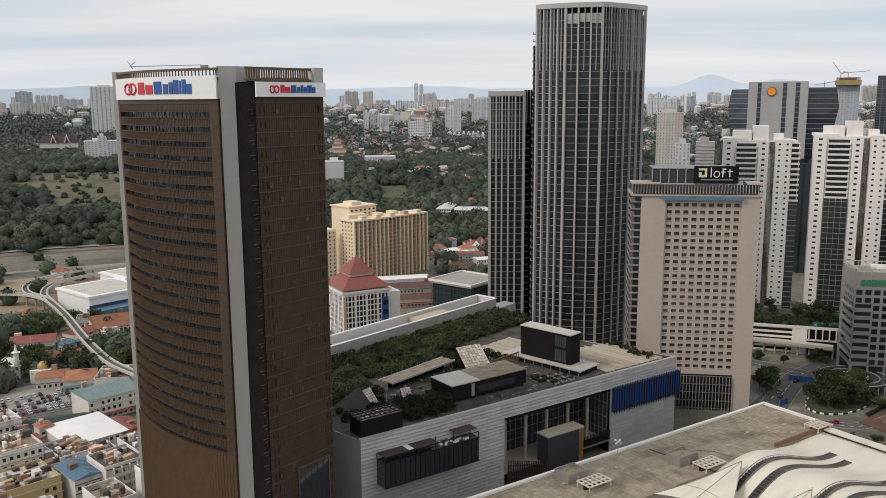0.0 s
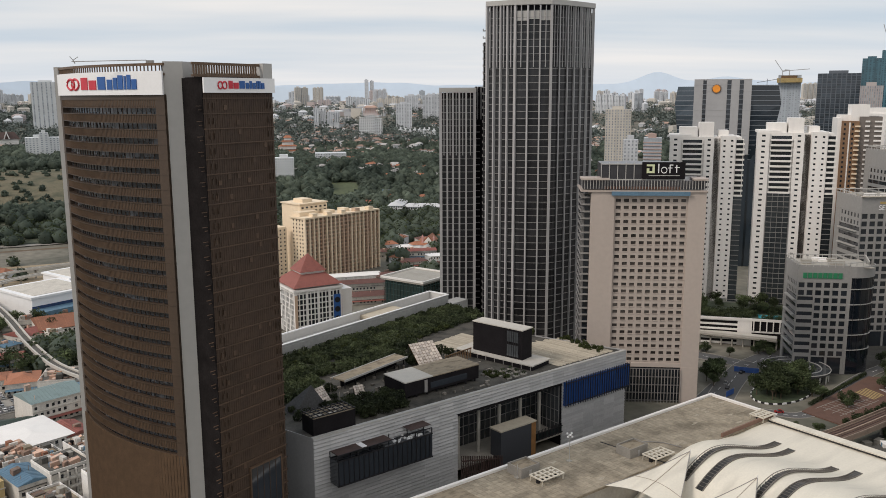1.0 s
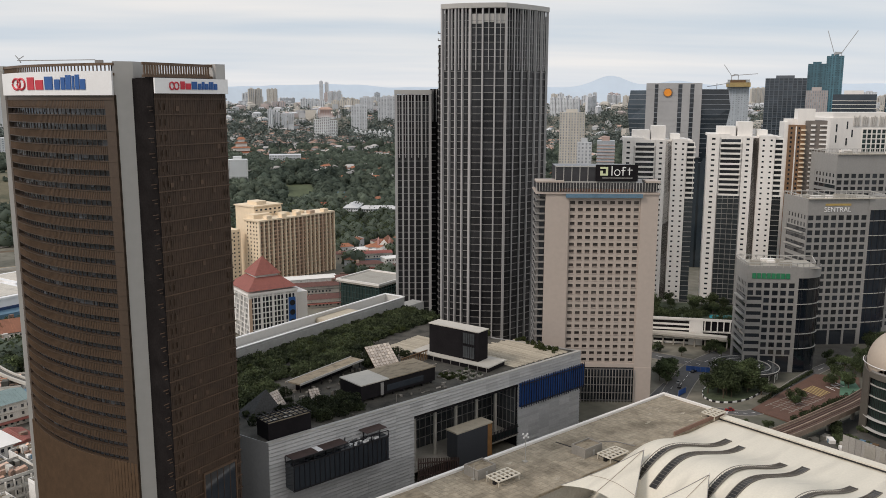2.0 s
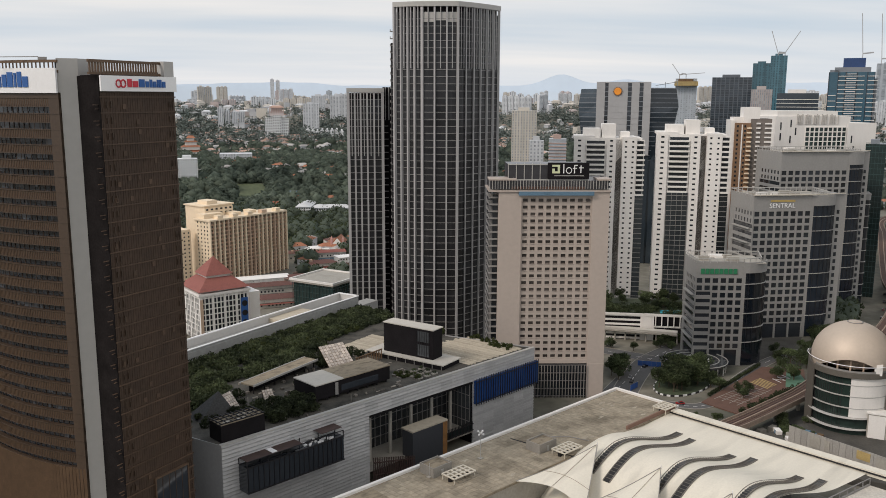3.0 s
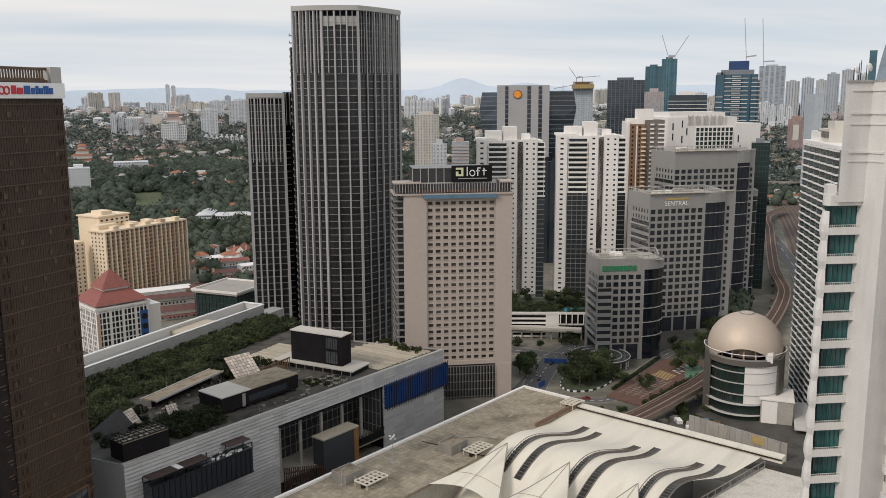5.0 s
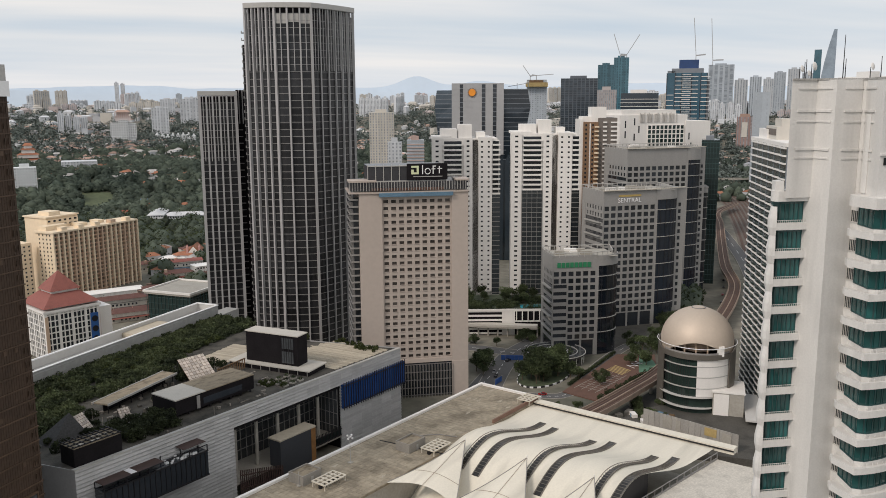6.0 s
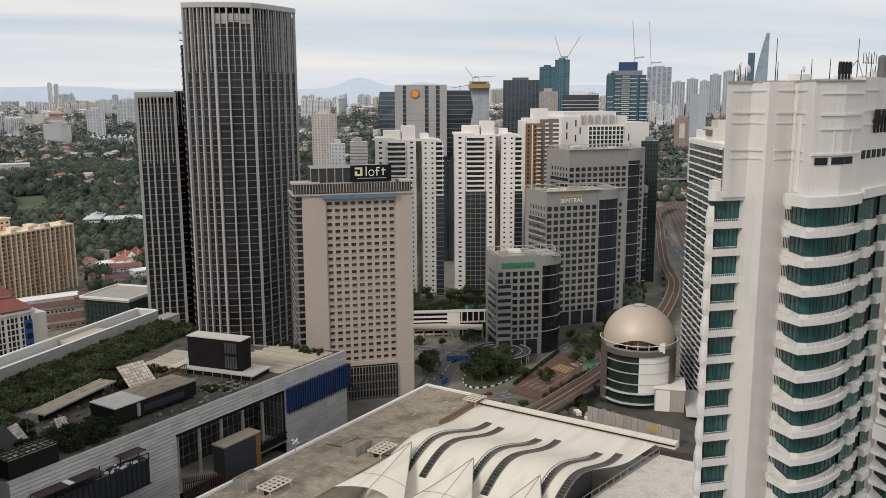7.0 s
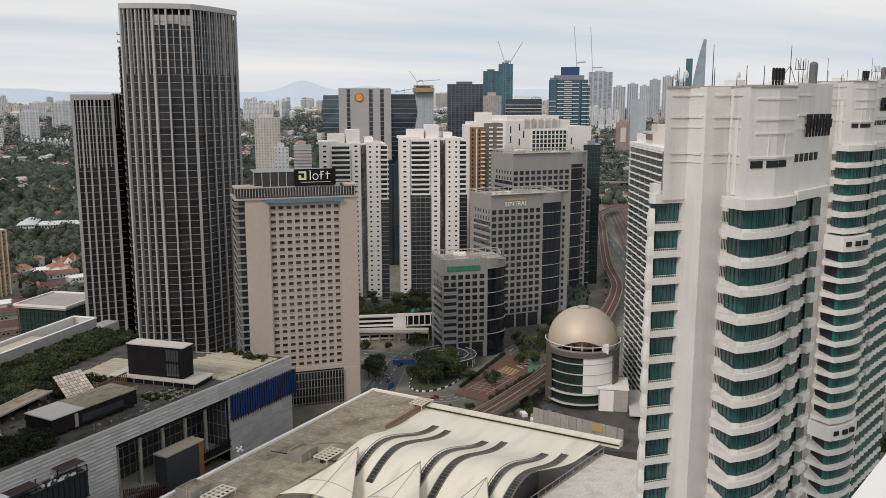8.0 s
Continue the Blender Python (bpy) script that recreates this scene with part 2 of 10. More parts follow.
        for j in range(rings - 1):
            f += [(j * n + k, j * n + (k + 1) % n, (j + 1) * n + (k + 1) % n, (j + 1) * n + k) for k in range(n)]
        f += [((rings - 1) * n + k, (rings - 1) * n + (k + 1) % n, rings * n) for k in range(n)]
        return self.add(v, f)

    def hip(self, x0, y0, x1, y1, z0, z1, ridge=0.4):
        """A hipped roof over a rectangle, its ridge along the longer side."""
        w, d = x1 - x0, y1 - y0
        if w >= d:
            r = min(ridge * d, w / 2 - 0.01)
            a, b = (x0 + r, (y0 + y1) / 2, z1), (x1 - r, (y0 + y1) / 2, z1)
            f = [(0, 1, 5, 4), (1, 2, 5), (2, 3, 4, 5), (3, 0, 4), (3, 2, 1, 0)]
        else:
            r = min(ridge * w, d / 2 - 0.01)
            a, b = ((x0 + x1) / 2, y0 + r, z1), ((x0 + x1) / 2, y1 - r, z1)
            f = [(0, 1, 4), (1, 2, 5, 4), (2, 3, 5), (3, 0, 4, 5), (3, 2, 1, 0)]
        return self.add([(x0, y0, z0), (x1, y0, z0), (x1, y1, z0), (x0, y1, z0), a, b], f)

    def mesh(self, name, mat_, smooth=False):
        me = bpy.data.meshes.new(name)
        me.from_pydata(self.v, [], self.f)
        me.materials.append(mat_)
        if smooth:
            me.polygons.foreach_set("use_smooth", [True] * len(me.polygons))
        me.update()
        return me


def part(name, solid, mat_, parent, label="", at=None, smooth=False):
    """One mesh object under a thing or a part."""
    me = solid if isinstance(solid, bpy.types.Mesh) else solid.mesh(name, mat_, smooth)
    ob = new(name, me)
    ob.parent = parent
    if at is not None:
        ob.matrix_basis = at
    return tagged(ob, label)


def thing(name, m, label, category, group="", kind=""):
    """The Empty at a thing's base."""
    ob = new(name)
    ob.empty_display_size = 0.5
    ob.matrix_basis = m
    return tagged(ob, label, category, group, kind)


def single(name, solid, mat_, m, label, category="", group="", kind="", smooth=False):
    """A thing of one mesh."""
    ob = new(name, solid if isinstance(solid, bpy.types.Mesh) else solid.mesh(name, mat_, smooth))
    ob.matrix_basis = m
    return tagged(ob, label, category, group, kind)


def polar(az, d):
    return d * math.sin(radians(az)), d * math.cos(radians(az))


def arc(cx, cy, r, a0, a1, n):
    """Points of a circle from angle a0 to a1, in degrees."""
    return [(cx + r * math.cos(radians(a0 + (a1 - a0) * i / n)), cy + r * math.sin(radians(a0 + (a1 - a0) * i / n))) for i in range(n + 1)]


def smooth01(x):
    x = min(1.0, max(0.0, x))
    return x * x * (3 - 2 * x)


def facade(parent, x0, x1, z0, z1, y, cols, rows, fill_w, fill_h, wall_mat, glass_mat, depth=0.5, singly=True, name="window", sill=None, wall_name="wall"):
    """A wall in the plane y (facing -y) with cols x rows openings right through it and a pane set back in each."""
    cw, rh = (x1 - x0) / cols, (z1 - z0) / rows
    gx, gz = cw * (1 - fill_w) / 2, rh * (1 - fill_h) / 2
    s = Solid()
    for i in range(cols + 1):
        a = x0 if i == 0 else x0 + i * cw - gx
        b = x1 if i == cols else x0 + i * cw + gx
        s.box(a, y, z0, b, y + depth, z1)
    for i in range(cols):
        for j in range(rows + 1):
            a = z0 if j == 0 else z0 + j * rh - gz
            b = z1 if j == rows else z0 + j * rh + gz
            s.box(x0 + i * cw + gx, y, a, x0 + (i + 1) * cw - gx, y + depth, b)
    part(wall_name, s, wall_mat, parent)
    w, h = cw - 2 * gx, rh - 2 * gz
    if singly:
        me = Solid().box(-w / 2, 0, 0, w / 2, 0.06, h).mesh(name, glass_mat)
        fr = None
        if sill:
            fr = Solid().box(-w / 2 - 0.1, -0.25, -0.18, w / 2 + 0.1, 0.1, 0).mesh("sill", sill)
        for i in range(cols):
            for j in range(rows):
                at = pose(x0 + (i + 0.5) * cw, y + depth * 0.6, z0 + j * rh + gz)
                ob = part(name, me, glass_mat, parent, at=at)
                if fr:
                    part("sill", fr, sill, ob, at=pose(0, -depth * 0.6, 0))
    else:
        s = Solid()
        for i in range(cols):
            for j in range(rows):
                s.box(x0 + i * cw + gx, y + depth * 0.6, z0 + j * rh + gz, x0 + (i + 1) * cw - gx, y + depth * 0.6 + 0.06, z0 + (j + 1) * rh - gz)
        tagged(part(name + "_panes", s, glass_mat, parent), kind="stuff")


# ---- the ground ----
def ground_z(x, y):
    """Level in the centre, rising to wooded hills and the outer city."""
    d, az = math.hypot(x, y), math.degrees(math.atan2(x, y))
    side = smooth01((70 - abs(az)) / 25)
    start = 800 + 700 * smooth01((az - 8) / 20)
    h = 46 * smooth01((d - start) / 560) + 62 * smooth01((d - 1500) / 1500)
    h += 10 * smooth01((d - start - 100) / 600) * noise.noise((x / 330, y / 330, 0.3))
    return h * side


def ground():
    v, f, n = [(0, 0, 0)], [], 240
    radii = [60 * 1.085 ** k for k in range(54)] + [4980]
    for r in radii:
        for k in range(n):
            x, y = r * math.sin(2 * math.pi * k / n), r * math.cos(2 * math.pi * k / n)
            v.append((x, y, ground_z(x, y)))
    f += [(0, 1 + (k + 1) % n, 1 + k) for k in range(n)]
    for j in range(len(radii) - 1):
        f += [(1 + j * n + k, 1 + j * n + (k + 1) % n, 1 + (j + 1) * n + (k + 1) % n, 1 + (j + 1) * n + k) for k in range(n)]
    single("ground", Solid().add(v, f), M["ground"], Matrix(), "city ground of earth, grass and worn paving", "ground", kind="structure", smooth=True)


def hills():
    """Far ridges that close the view."""
    for d, base, amp, seed, peaks in ((4930, 214, 20, 2.0, ((17.3, 1.5, 72), (21.5, 1.8, 34), (-21, 4.0, 20), (-1.0, 3.0, 14), (30, 6, 10))), (4800, 180, 26, 7.0, ((24, 3, 24), (10, 4, 16), (-8, 4, 22)))):
        v, n = [], 360
        for k in range(n + 1):
            az = -75 + 150 * k / n
            x, y = polar(az, d)
            h = base + amp * (noise.noise((az / 7.0, seed, 0)) + 0.45 * noise.noise((az / 1.8, seed, 3)))
            h += sum(t * math.exp(-((az - c) / w) ** 2) for c, w, t in peaks)
            v += [(x, y, 60), (x * 1.004, y * 1.004, h)]
        f = [(2 * k, 2 * k + 2, 2 * k + 3, 2 * k + 1) for k in range(n)]
        single("backdrop_hills", Solid().add(v, f), M["hill"], Matrix(), "haze-coloured far hill ridge behind the city", "hills", kind="structure", smooth=True)


ground()
hills()


# ---- the bronze office tower with a curved front ----
def bronze_tower():
    t = thing("office_tower", pose(-57, 237, 0), "tall bronze-brown office tower with curved ribbed front and white sign boards", "building")
    ox, oy = -57, 237
    cx, cy, R = -27.0 - ox, 312.25 - oy, 85.2
    a0, a1, n = 206.0, 246.5, 30
    line = lambda r: arc(cx, cy, r, a0, a1, n)
    h, base = 4.07, 133.4
    body = Solid()
    inner = line(R - 1.2)
    body.prism(inner + [(4, 5), (22, 14), (16, 30), (-20, 55), (-44, 42)], 0, 151.5)
    part("core", body, M["glass"], t, "dark glass behind the ribbed front")
    # storeys of the curved front
    sp = Solid().strip(line(R - 1.0), line(R), 0, h - 1.6)
    sp.strip(line(R), line(R + 0.28), h - 1.78, h - 1.6).strip(line(R), line(R + 0.2), 0.0, 0.14)
    spm = sp.mesh("spandrel", M["brown"])
    ribs = Solid()
    m = 96
    for k in range(m):
        a = radians(a0 + (a1 - a0) * (k + 0.5) / m)
        c, s = math.cos(a), math.sin(a)
        ribs.beam((cx + (R + 0.06) * c, cy + (R + 0.06) * s, 0.25), (cx + (R + 0.06) * c, cy + (R + 0.06) * s, 2.2), 0.13, 0.14)
    rbm = ribs.mesh("ribbing", M["brass"])
    for k in range(-2, 23):
        z = base - h * k + 0.8
        if z + h - 1.6 > 146.5:
            continue
        ob = part("spandrel", spm, None, t, at=pose(0, 0, z))
        tagged(part("ribbing", rbm, None, ob), kind="stuff")
    # panes with blinds and curtains drawn to many heights
    pr = random.Random(17)
    for k in range(-2, 23):
        z = base - h * k + 0.8 + h - 1.6
        if z + 1.6 > 147:
            continue
        w = Solid()
        q = 0.06
        while q < 0.94:
            d_ = pr.choice((0.012, 0.018, 0.03, 0.05))
            if pr.random() < 0.5:
                a, b = radians(a0 + (a1 - a0) * q), radians(a0 + (a1 - a0) * (q + d_ * 0.9))
                lo_ = pr.choice((0.0, 0.5, 0.9))
                w.strip([(cx + (R - 1.19) * math.cos(u_), cy + (R - 1.19) * math.sin(u_)) for u_ in (a, b)], [(cx + (R - 1.08) * math.cos(u_), cy + (R - 1.08) * math.sin(u_)) for u_ in (a, b)], z + lo_, z + 1.6)
            q += d_
        tagged(part("window_blinds", w, M["blind"], t), kind="stuff")
    for q0, q1 in ((0.0, 0.075), (0.95, 1.0)):
        edge_ = [(a0 + (a1 - a0) * (q0 + (q1 - q0) * i / 4)) for i in range(5)]
        part("end_strip", Solid().strip([(cx + (R - 1) * math.cos(radians(a)), cy + (R - 1) * math.sin(radians(a))) for a in edge_], [(cx + (R + 0.16) * math.cos(radians(a)), cy + (R + 0.16) * math.sin(radians(a))) for a in edge_], 40, 146), M["brown"], t)
    # window mullions
    mu = Solid()
    for k in range(0, m, 3):
        a = radians(a0 + (a1 - a0) * k / m)
        c, s = math.cos(a), math.sin(a)
        mu.beam((cx + (R - 1.1) * c, cy + (R - 1.1) * s, 42), (cx + (R - 1.1) * c, cy + (R - 1.1) * s, 146), 0.12, 0.2)
    tagged(part("mullions", mu, M["brown_dark"], t), kind="stuff")
    # ribbed screen below the lowest window row and plain band under the sign
    low = Solid().strip(line(R - 1.0), line(R), 0, base - h * 22 - 0.7)
    part("lower_screen", low, M["brown"], t)
    slat = Solid()
    for k in range(52):
        a = radians(a0 + (a1 - a0) * (k + 0.5) / 52)
        c, s = math.cos(a), math.sin(a)
        slat.beam((cx + (R + 0.1) * c, cy + (R + 0.1) * s, 0), (cx + (R + 0.1) * c, cy + (R + 0.1) * s, base - h * 22 - 0.9), 0.36, 0.8)
    tagged(part("screen_slats", slat, M["brass"], t), kind="stuff")
    part("upper_band", Solid().strip(line(R - 1.0), line(R + 0.05), 142.9, 146.0), M["brown"], t)
    # left end fin, column, crown
    lx, ly = line(R + 0.4)[0]
    part("end_fin", Solid().prism([(lx - 0.6, ly - 0.9), (lx + 0.7, ly - 0.9), (lx + 2.0, ly + 3.5), (lx + 0.4, ly + 4.5)], 0, 154.6), M["alu"], t, "grey metal end fin")
    part("column", Solid().prism([(-4.2, -2.3), (0.7, -0.85), (4.8, 9), (-2.0, 9)], 0, 154.7), M["alu"], t, "pale grey full-height column")
    part("column_groove", Solid().prism([(-4.7, -1.7), (-4.2, -2.0), (-2.2, 6), (-3.2, 6)], 0, 154), M["dark_metal"], t)
    crown = Solid().strip(line(R - 0.6), line(R + 0.05), 153.6, 154.3)
    crown.strip(line(R - 0.6), line(R + 0.05), 151.0, 151.7)
    for k in range(1, 46):
        a = radians(a0 + (a1 - a0) * k / 46)
        crown.beam((cx + (R - 0.3) * math.cos(a), cy + (R - 0.3) * math.sin(a), 151.6), (cx + (R - 0.3) * math.cos(a), cy + (R - 0.3) * math.sin(a), 153.7), 0.35, 0.3)
    part("crown", crown, M["brass"], t, "open slatted roof crown")
    # sign on the curve
    sg = part("sign_board", Solid().strip(line(R + 0.1)[1:], line(R + 0.7)[1:], 145.9, 152.2), M["sign_white"], t, "white sign board with red and blue lettering shapes")

    def on_curve(az):
        """The sign's face in the direction az from the terrace."""
        dx, dy = math.sin(radians(az)), math.cos(radians(az))
        qx, qy = -cx - ox, -cy - oy
        b = dx * qx + dy * qy
        k = -b - math.sqrt(b * b - (qx * qx + qy * qy - (R + 0.8) ** 2))
        return dx * k - ox, dy * k - oy

    def mark(u0, u1, z0, z1, mat_):
        s = Solid().beam((*on_curve(u0), (z0 + z1) / 2), (*on_curve(u1), (z0 + z1) / 2), 0.25, z1 - z0)
        part("sign_mark", s, mat_, sg)

    def ring(u, z, rad, mat_):
        p0, p1 = Vector(on_curve(u - 0.2)), Vector(on_curve(u + 0.2))
        m_, d_ = (p0 + p1) / 2, (p1 - p0) / 2
        pts = [(m_.x + d_.x * math.cos(q), m_.y + d_.y * math.cos(q), z + rad * math.sin(q)) for q in np.linspace(0, 2 * math.pi, 17)]
        part("sign_mark", Solid().tube(pts, 0.34, 6), mat_, sg)

    ring(-20.0, 149.0, 1.5, M["red"])
    ring(-19.75, 149.0, 1.5, M["red"])
    u = -19.42
    for w, mat_, hi in ((0.44, "red", 3.4), (0.5, "red", 2.6), (0.54, "blue", 3.5), (0.36, "blue", 2.7), (0.27, "blue", 3.2), (0.36, "blue", 3.8), (0.17, "blue", 3.6), (0.27, "blue", 3.9), (0.36, "blue", 2.7)):
        mark(u, u + w * (0.8 if w > 0.2 else 0.6), 147.4, 147.4 + hi, M[mat_])
        u += w
    # right-hand block
    P, Q = Vector((-50 - ox, 231 - oy)), Vector((-34.4 - ox, 250.3 - oy))
    d = (Q - P).normalized()
    nrm = Vector((d.y, -d.x))
    L = (Q - P).length
    at = pose(P.x, P.y, 0, 0, 0, math.degrees(math.atan2(d.y, d.x)))
    part("side_wall", Solid().box(0, 0.3, 0, L, 16, 150), M["brown_dark"], t, "dark brown screen wall", at)
    led = Solid().box(-0.15, -0.05, 0, L + 0.15, 0.35, 0.3).mesh("ledge", M["brown_mid"])
    for k in range(34):
        part("ledge", led, None, t, at=at @ pose(0, 0, 145.0 - h * k - 0.2))
    sl = Solid().box(-0.16, 0.22, 0, 0.16, 0.35, 146).mesh("screen_slat", M["brown_dark"])
    for k in range(30):
        part("screen_slat", sl, None, t, at=at @ pose(0.6 + (L - 1.2) * k / 29, 0, 0))
    pt = random.Random(4)
    pm = Solid().box(-0.5, 0.02, 0, 0.5, 0.12, 1.3).mesh("screen_panel", M["brown_mid"])
    for k in range(36):
        part("screen_panel", pm, None, t, at=at @ pose(pt.uniform(1.5, L - 1.5), 0, 145 - h * pt.randrange(28) - pt.choice((1.7, 3.2))))
    tick = Solid().box(-0.09, -0.2, -2.9, 0.09, 0.1, -1.2).mesh("edge_slat", M["brown"])
    for k in range(35):
        for x in (1.6, 3.0, L - 2.2, L - 1.0):
            part("edge_slat", tick, None, t, at=at @ pose(x, 0, 145 - h * k))
    lo_w = part("low_glazing", Solid().box(L * 0.4, -0.12, 12, L * 0.9, 0.3, 36.6), M["glass"], t, "dark blue glazing low on the side", at)
    part("glazing_frame", Solid().box(L * 0.39, -0.3, 36.4, L * 0.91, 0.3, 37.0).box(L * 0.39, -0.3, 12, L * 0.41, 0.3, 36.4).box(L * 0.89, -0.3, 12, L * 0.91, 0.3, 36.4), M["brown_mid"], lo_w)
    for q in (0.5, 0.6, 0.7, 0.8):
        part("mullion", Solid().box(L * q - 0.08, -0.2, 12, L * q + 0.08, 0.0, 36.4), M["brown_dark"], lo_w)
    # thin plate over the brown side, in the recess's shade colour
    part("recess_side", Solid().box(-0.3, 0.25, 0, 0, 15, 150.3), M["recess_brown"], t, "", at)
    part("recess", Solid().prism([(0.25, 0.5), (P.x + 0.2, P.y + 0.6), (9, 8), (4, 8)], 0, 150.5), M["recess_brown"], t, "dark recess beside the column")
    brk = Solid().box(-1.9, 0.7, -2.15, 0.1, 1.0, -1.98).box(-1.2, 0.7, -3.15, 0.1, 1.0, -3.0).mesh("bracket", M["brown_mid"])
    for k in range(35):
        part("bracket", brk, None, t, at=at @ pose(0, 0, 145 - h * k))
    sb = part("sign_board", Solid().box(-0.3, -0.7, 146.4, L + 0.1, -0.2, 150.4), M["sign_white"], t, "white sign board with red and blue lettering shapes", at)
    x = 4.4
    for rx in (5.1, 6.6):
        pts = [(rx + 0.75 * math.cos(q), -0.85, 148.4 + 0.95 * math.sin(q)) for q in np.linspace(0, 2 * math.pi, 15)]
        part("sign_mark", Solid().tube(pts, 0.2, 6), M["red"], sb)
    x = 8.0
    for w, key in ((1.5, "red"), (1.9, "red"), (2.0, "blue"), (1.2, "blue"), (0.9, "blue"), (1.2, "blue"), (0.5, "blue"), (0.9, "blue"), (1.2, "blue")):
        part("sign_mark", Solid().box(x, -0.95, 147.5, x + w * 0.9, -0.7, 149.6 - 0.5 * (w in (1.9, 1.2))), M[key], sb)
        x += w + 0.2
    crown = Solid().box(-2, 1.5, 153.7, L - 3.0, 2.0, 154.4).box(-2, 1.5, 150.6, L - 3, 2.0, 151.2)
    for k in range(26):
        crown.box(-1.6 + k * 0.86, 1.55, 151.2, -1.25 + k * 0.86, 1.95, 153.7)
    part("side_crown", crown, M["brass"], t, "open slatted roof crown", at)
    part("side_fin", Solid().box(L - 3.4, 0.2, 150, L + 0.1, 5, 154.6), M["alu"], t, "grey metal end fin", at)
    part("roof_deck", Solid().prism(inner + [(4, 5), (22, 14), (16, 30), (-20, 55), (-44, 42)], 151.5, 151.8), M["concrete"], t)
    # cradle on the roof
    cr = Solid().beam((-30, 4, 154.9), (-9, 0, 155.1), 0.22, 0.2).beam((-29.5, 5, 154.4), (-30.0, 5, 155.3), 0.2).beam((-30, 5, 155.3), (-28.6, 5, 156.2), 0.16).beam((-30, 5, 155.3), (-30.8, 5, 156.3), 0.16).beam((-9, 0, 154.6), (-7, 0, 154.6), 0.9)
    part("roof_crane", cr, M["fin"], t)


M["glass_wing"] = glass_material("blue_grey_wing_glass", (0.030, 0.042, 0.054), 0.1, 0.4)
# near-black stands in for the shade inside the recess
M["recess_brown"] = material("recess_shade_brown", (0.016, 0.014, 0.014), 0.95, 0.3, 0.2, spec=0.05)
M["brown_mid"] = material("brown_screen_panel", (0.080, 0.048, 0.029), 0.6, 0.2, 0.2, per_piece=0.15)
M["blind"] = glass_material("curtained_pane", (0.050, 0.055, 0.063), 0.25, 0.75)
bronze_tower()


# ---- the dark twin tower ----
def fin_tower():
    t = thing("fin_tower", pose(*polar(6.21, 483.6), 0, 0, 0, 0), "dark grey high-rise with pale vertical fins and rounded front", "building")
    ox, oy = polar(6.21, 483.6)
    L, Mx, Rr = Vector((0, 0)), Vector(polar(10.47, 476)) - Vector((ox, oy)), Vector(polar(13.21, 503)) - Vector((ox, oy))

    def spot(a, b, depth, u):
        """A point of the bowed line from a to b."""
        d = b - a
        return tuple(a + d * u + Vector((d.y, -d.x)).normalized() * depth * 4 * u * (1 - u))

    bays = (0, 0.115, 0.225, 0.335, 0.455, 0.65, 0.835, 1.0)
    side = (0.17, 0.34, 0.5, 0.67, 0.84, 1.0)
    front = [spot(L, Mx, 2.6, i / 12) for i in range(13)]
    right = [spot(Mx, Rr, 1.4, i / 12) for i in range(13)]
    outline = front + right[1:]
    back = [(Rr.x - 6, Rr.y + 30), (6, 34)]
    H, hs = 195.0, 3.88
    shrink = lambda pts, c, k: [((x - c[0]) * k + c[0], (y - c[1]) * k + c[1]) for x, y in pts]
    c = (33, 18)
    part("core", Solid().prism(shrink(outline + back, c, 0.94), 0, H - 1), M["charcoal"], t, "dark core behind the panels")
    lines = [spot(L, Mx, 2.6, u) for u in bays] + [spot(Mx, Rr, 1.4, u) for u in side]
    # one panel a bay and storey, each with its own tone
    skin = Solid()
    ring = shrink(lines, c, 0.962)
    order = [(i, k) for i in range(len(ring) - 1) for k in range(49)]
    random.Random(8).shuffle(order)
    for i, k in order:
        a, b = Vector(ring[i]), Vector(ring[i + 1])
        w = Vector((-(b - a).y, (b - a).x)).normalized() * 0.2
        m = (a + b) / 2 - Vector(c)
        m = m.normalized() * (0.5 if b.x - a.x > 5 else 0.1) + Vector(c) + (a + b) / 2 - Vector(c)
        z = 1.4 + k * hs
        skin.prism([tuple(a), tuple(m), tuple(b), tuple(b + w), tuple(a + w)], z, min(z + hs - 1.0, H - 1))
        skin.prism([tuple(a), tuple(m), tuple(b), tuple(b + w), tuple(a + w)], z + hs - 0.98, min(z + hs - 0.05, H - 1))
    tagged(part("glass_skin", skin, M["glass_tower"], t, "dark grey glass panels"), kind="stuff")
    fl = Solid().strip(shrink(outline, c, 0.95), shrink(outline, c, 0.978), 0, 0.3).mesh("floor_edge", M["floor_line"])
    for k in range(48):
        part("floor_edge", fl, None, t, at=pose(0, 0, 5 + k * hs))

    def fin(p, z0, w, deep):
        """An upright fin standing square to the facade at a point of it."""
        x, y = p
        a = Vector((x - c[0], y - c[1])).normalized()
        b = Vector((-a.y, a.x)) * w / 2
        q, r = Vector((x, y)) - a * deep, Vector((x, y)) + a * 0.1
        part("fin", Solid().prism([tuple(q - b), tuple(r - b), tuple(r + b), tuple(q + b)], z0, H), M["fin_pale"], t)

    for k, u in enumerate(bays):
        fin(spot(L, Mx, 2.6, u), 0, 1.3 if k in (0, 4, 7) else 0.85, 1.5)
    for u in side:
        fin(spot(Mx, Rr, 1.4, u), 0, 1.3 if u == 1 else 0.6, 1.2)
    # close-set fins of the topmost storeys
    for a, b in zip(bays, bays[1:]):
        fin(spot(L, Mx, 2.6, (a + b) / 2), H - 34, 0.36, 0.6)
    for a, b in zip((0,) + side, side):
        for q in (0.36, 0.7):
            fin(spot(Mx, Rr, 1.4, a + (b - a) * q), H - 34, 0.26, 0.5)
    part("parapet", Solid().strip(shrink(outline, c, 0.95), shrink(outline, c, 1.014), H - 0.9, H + 1.7), M["alu"], t, "pale metal parapet")
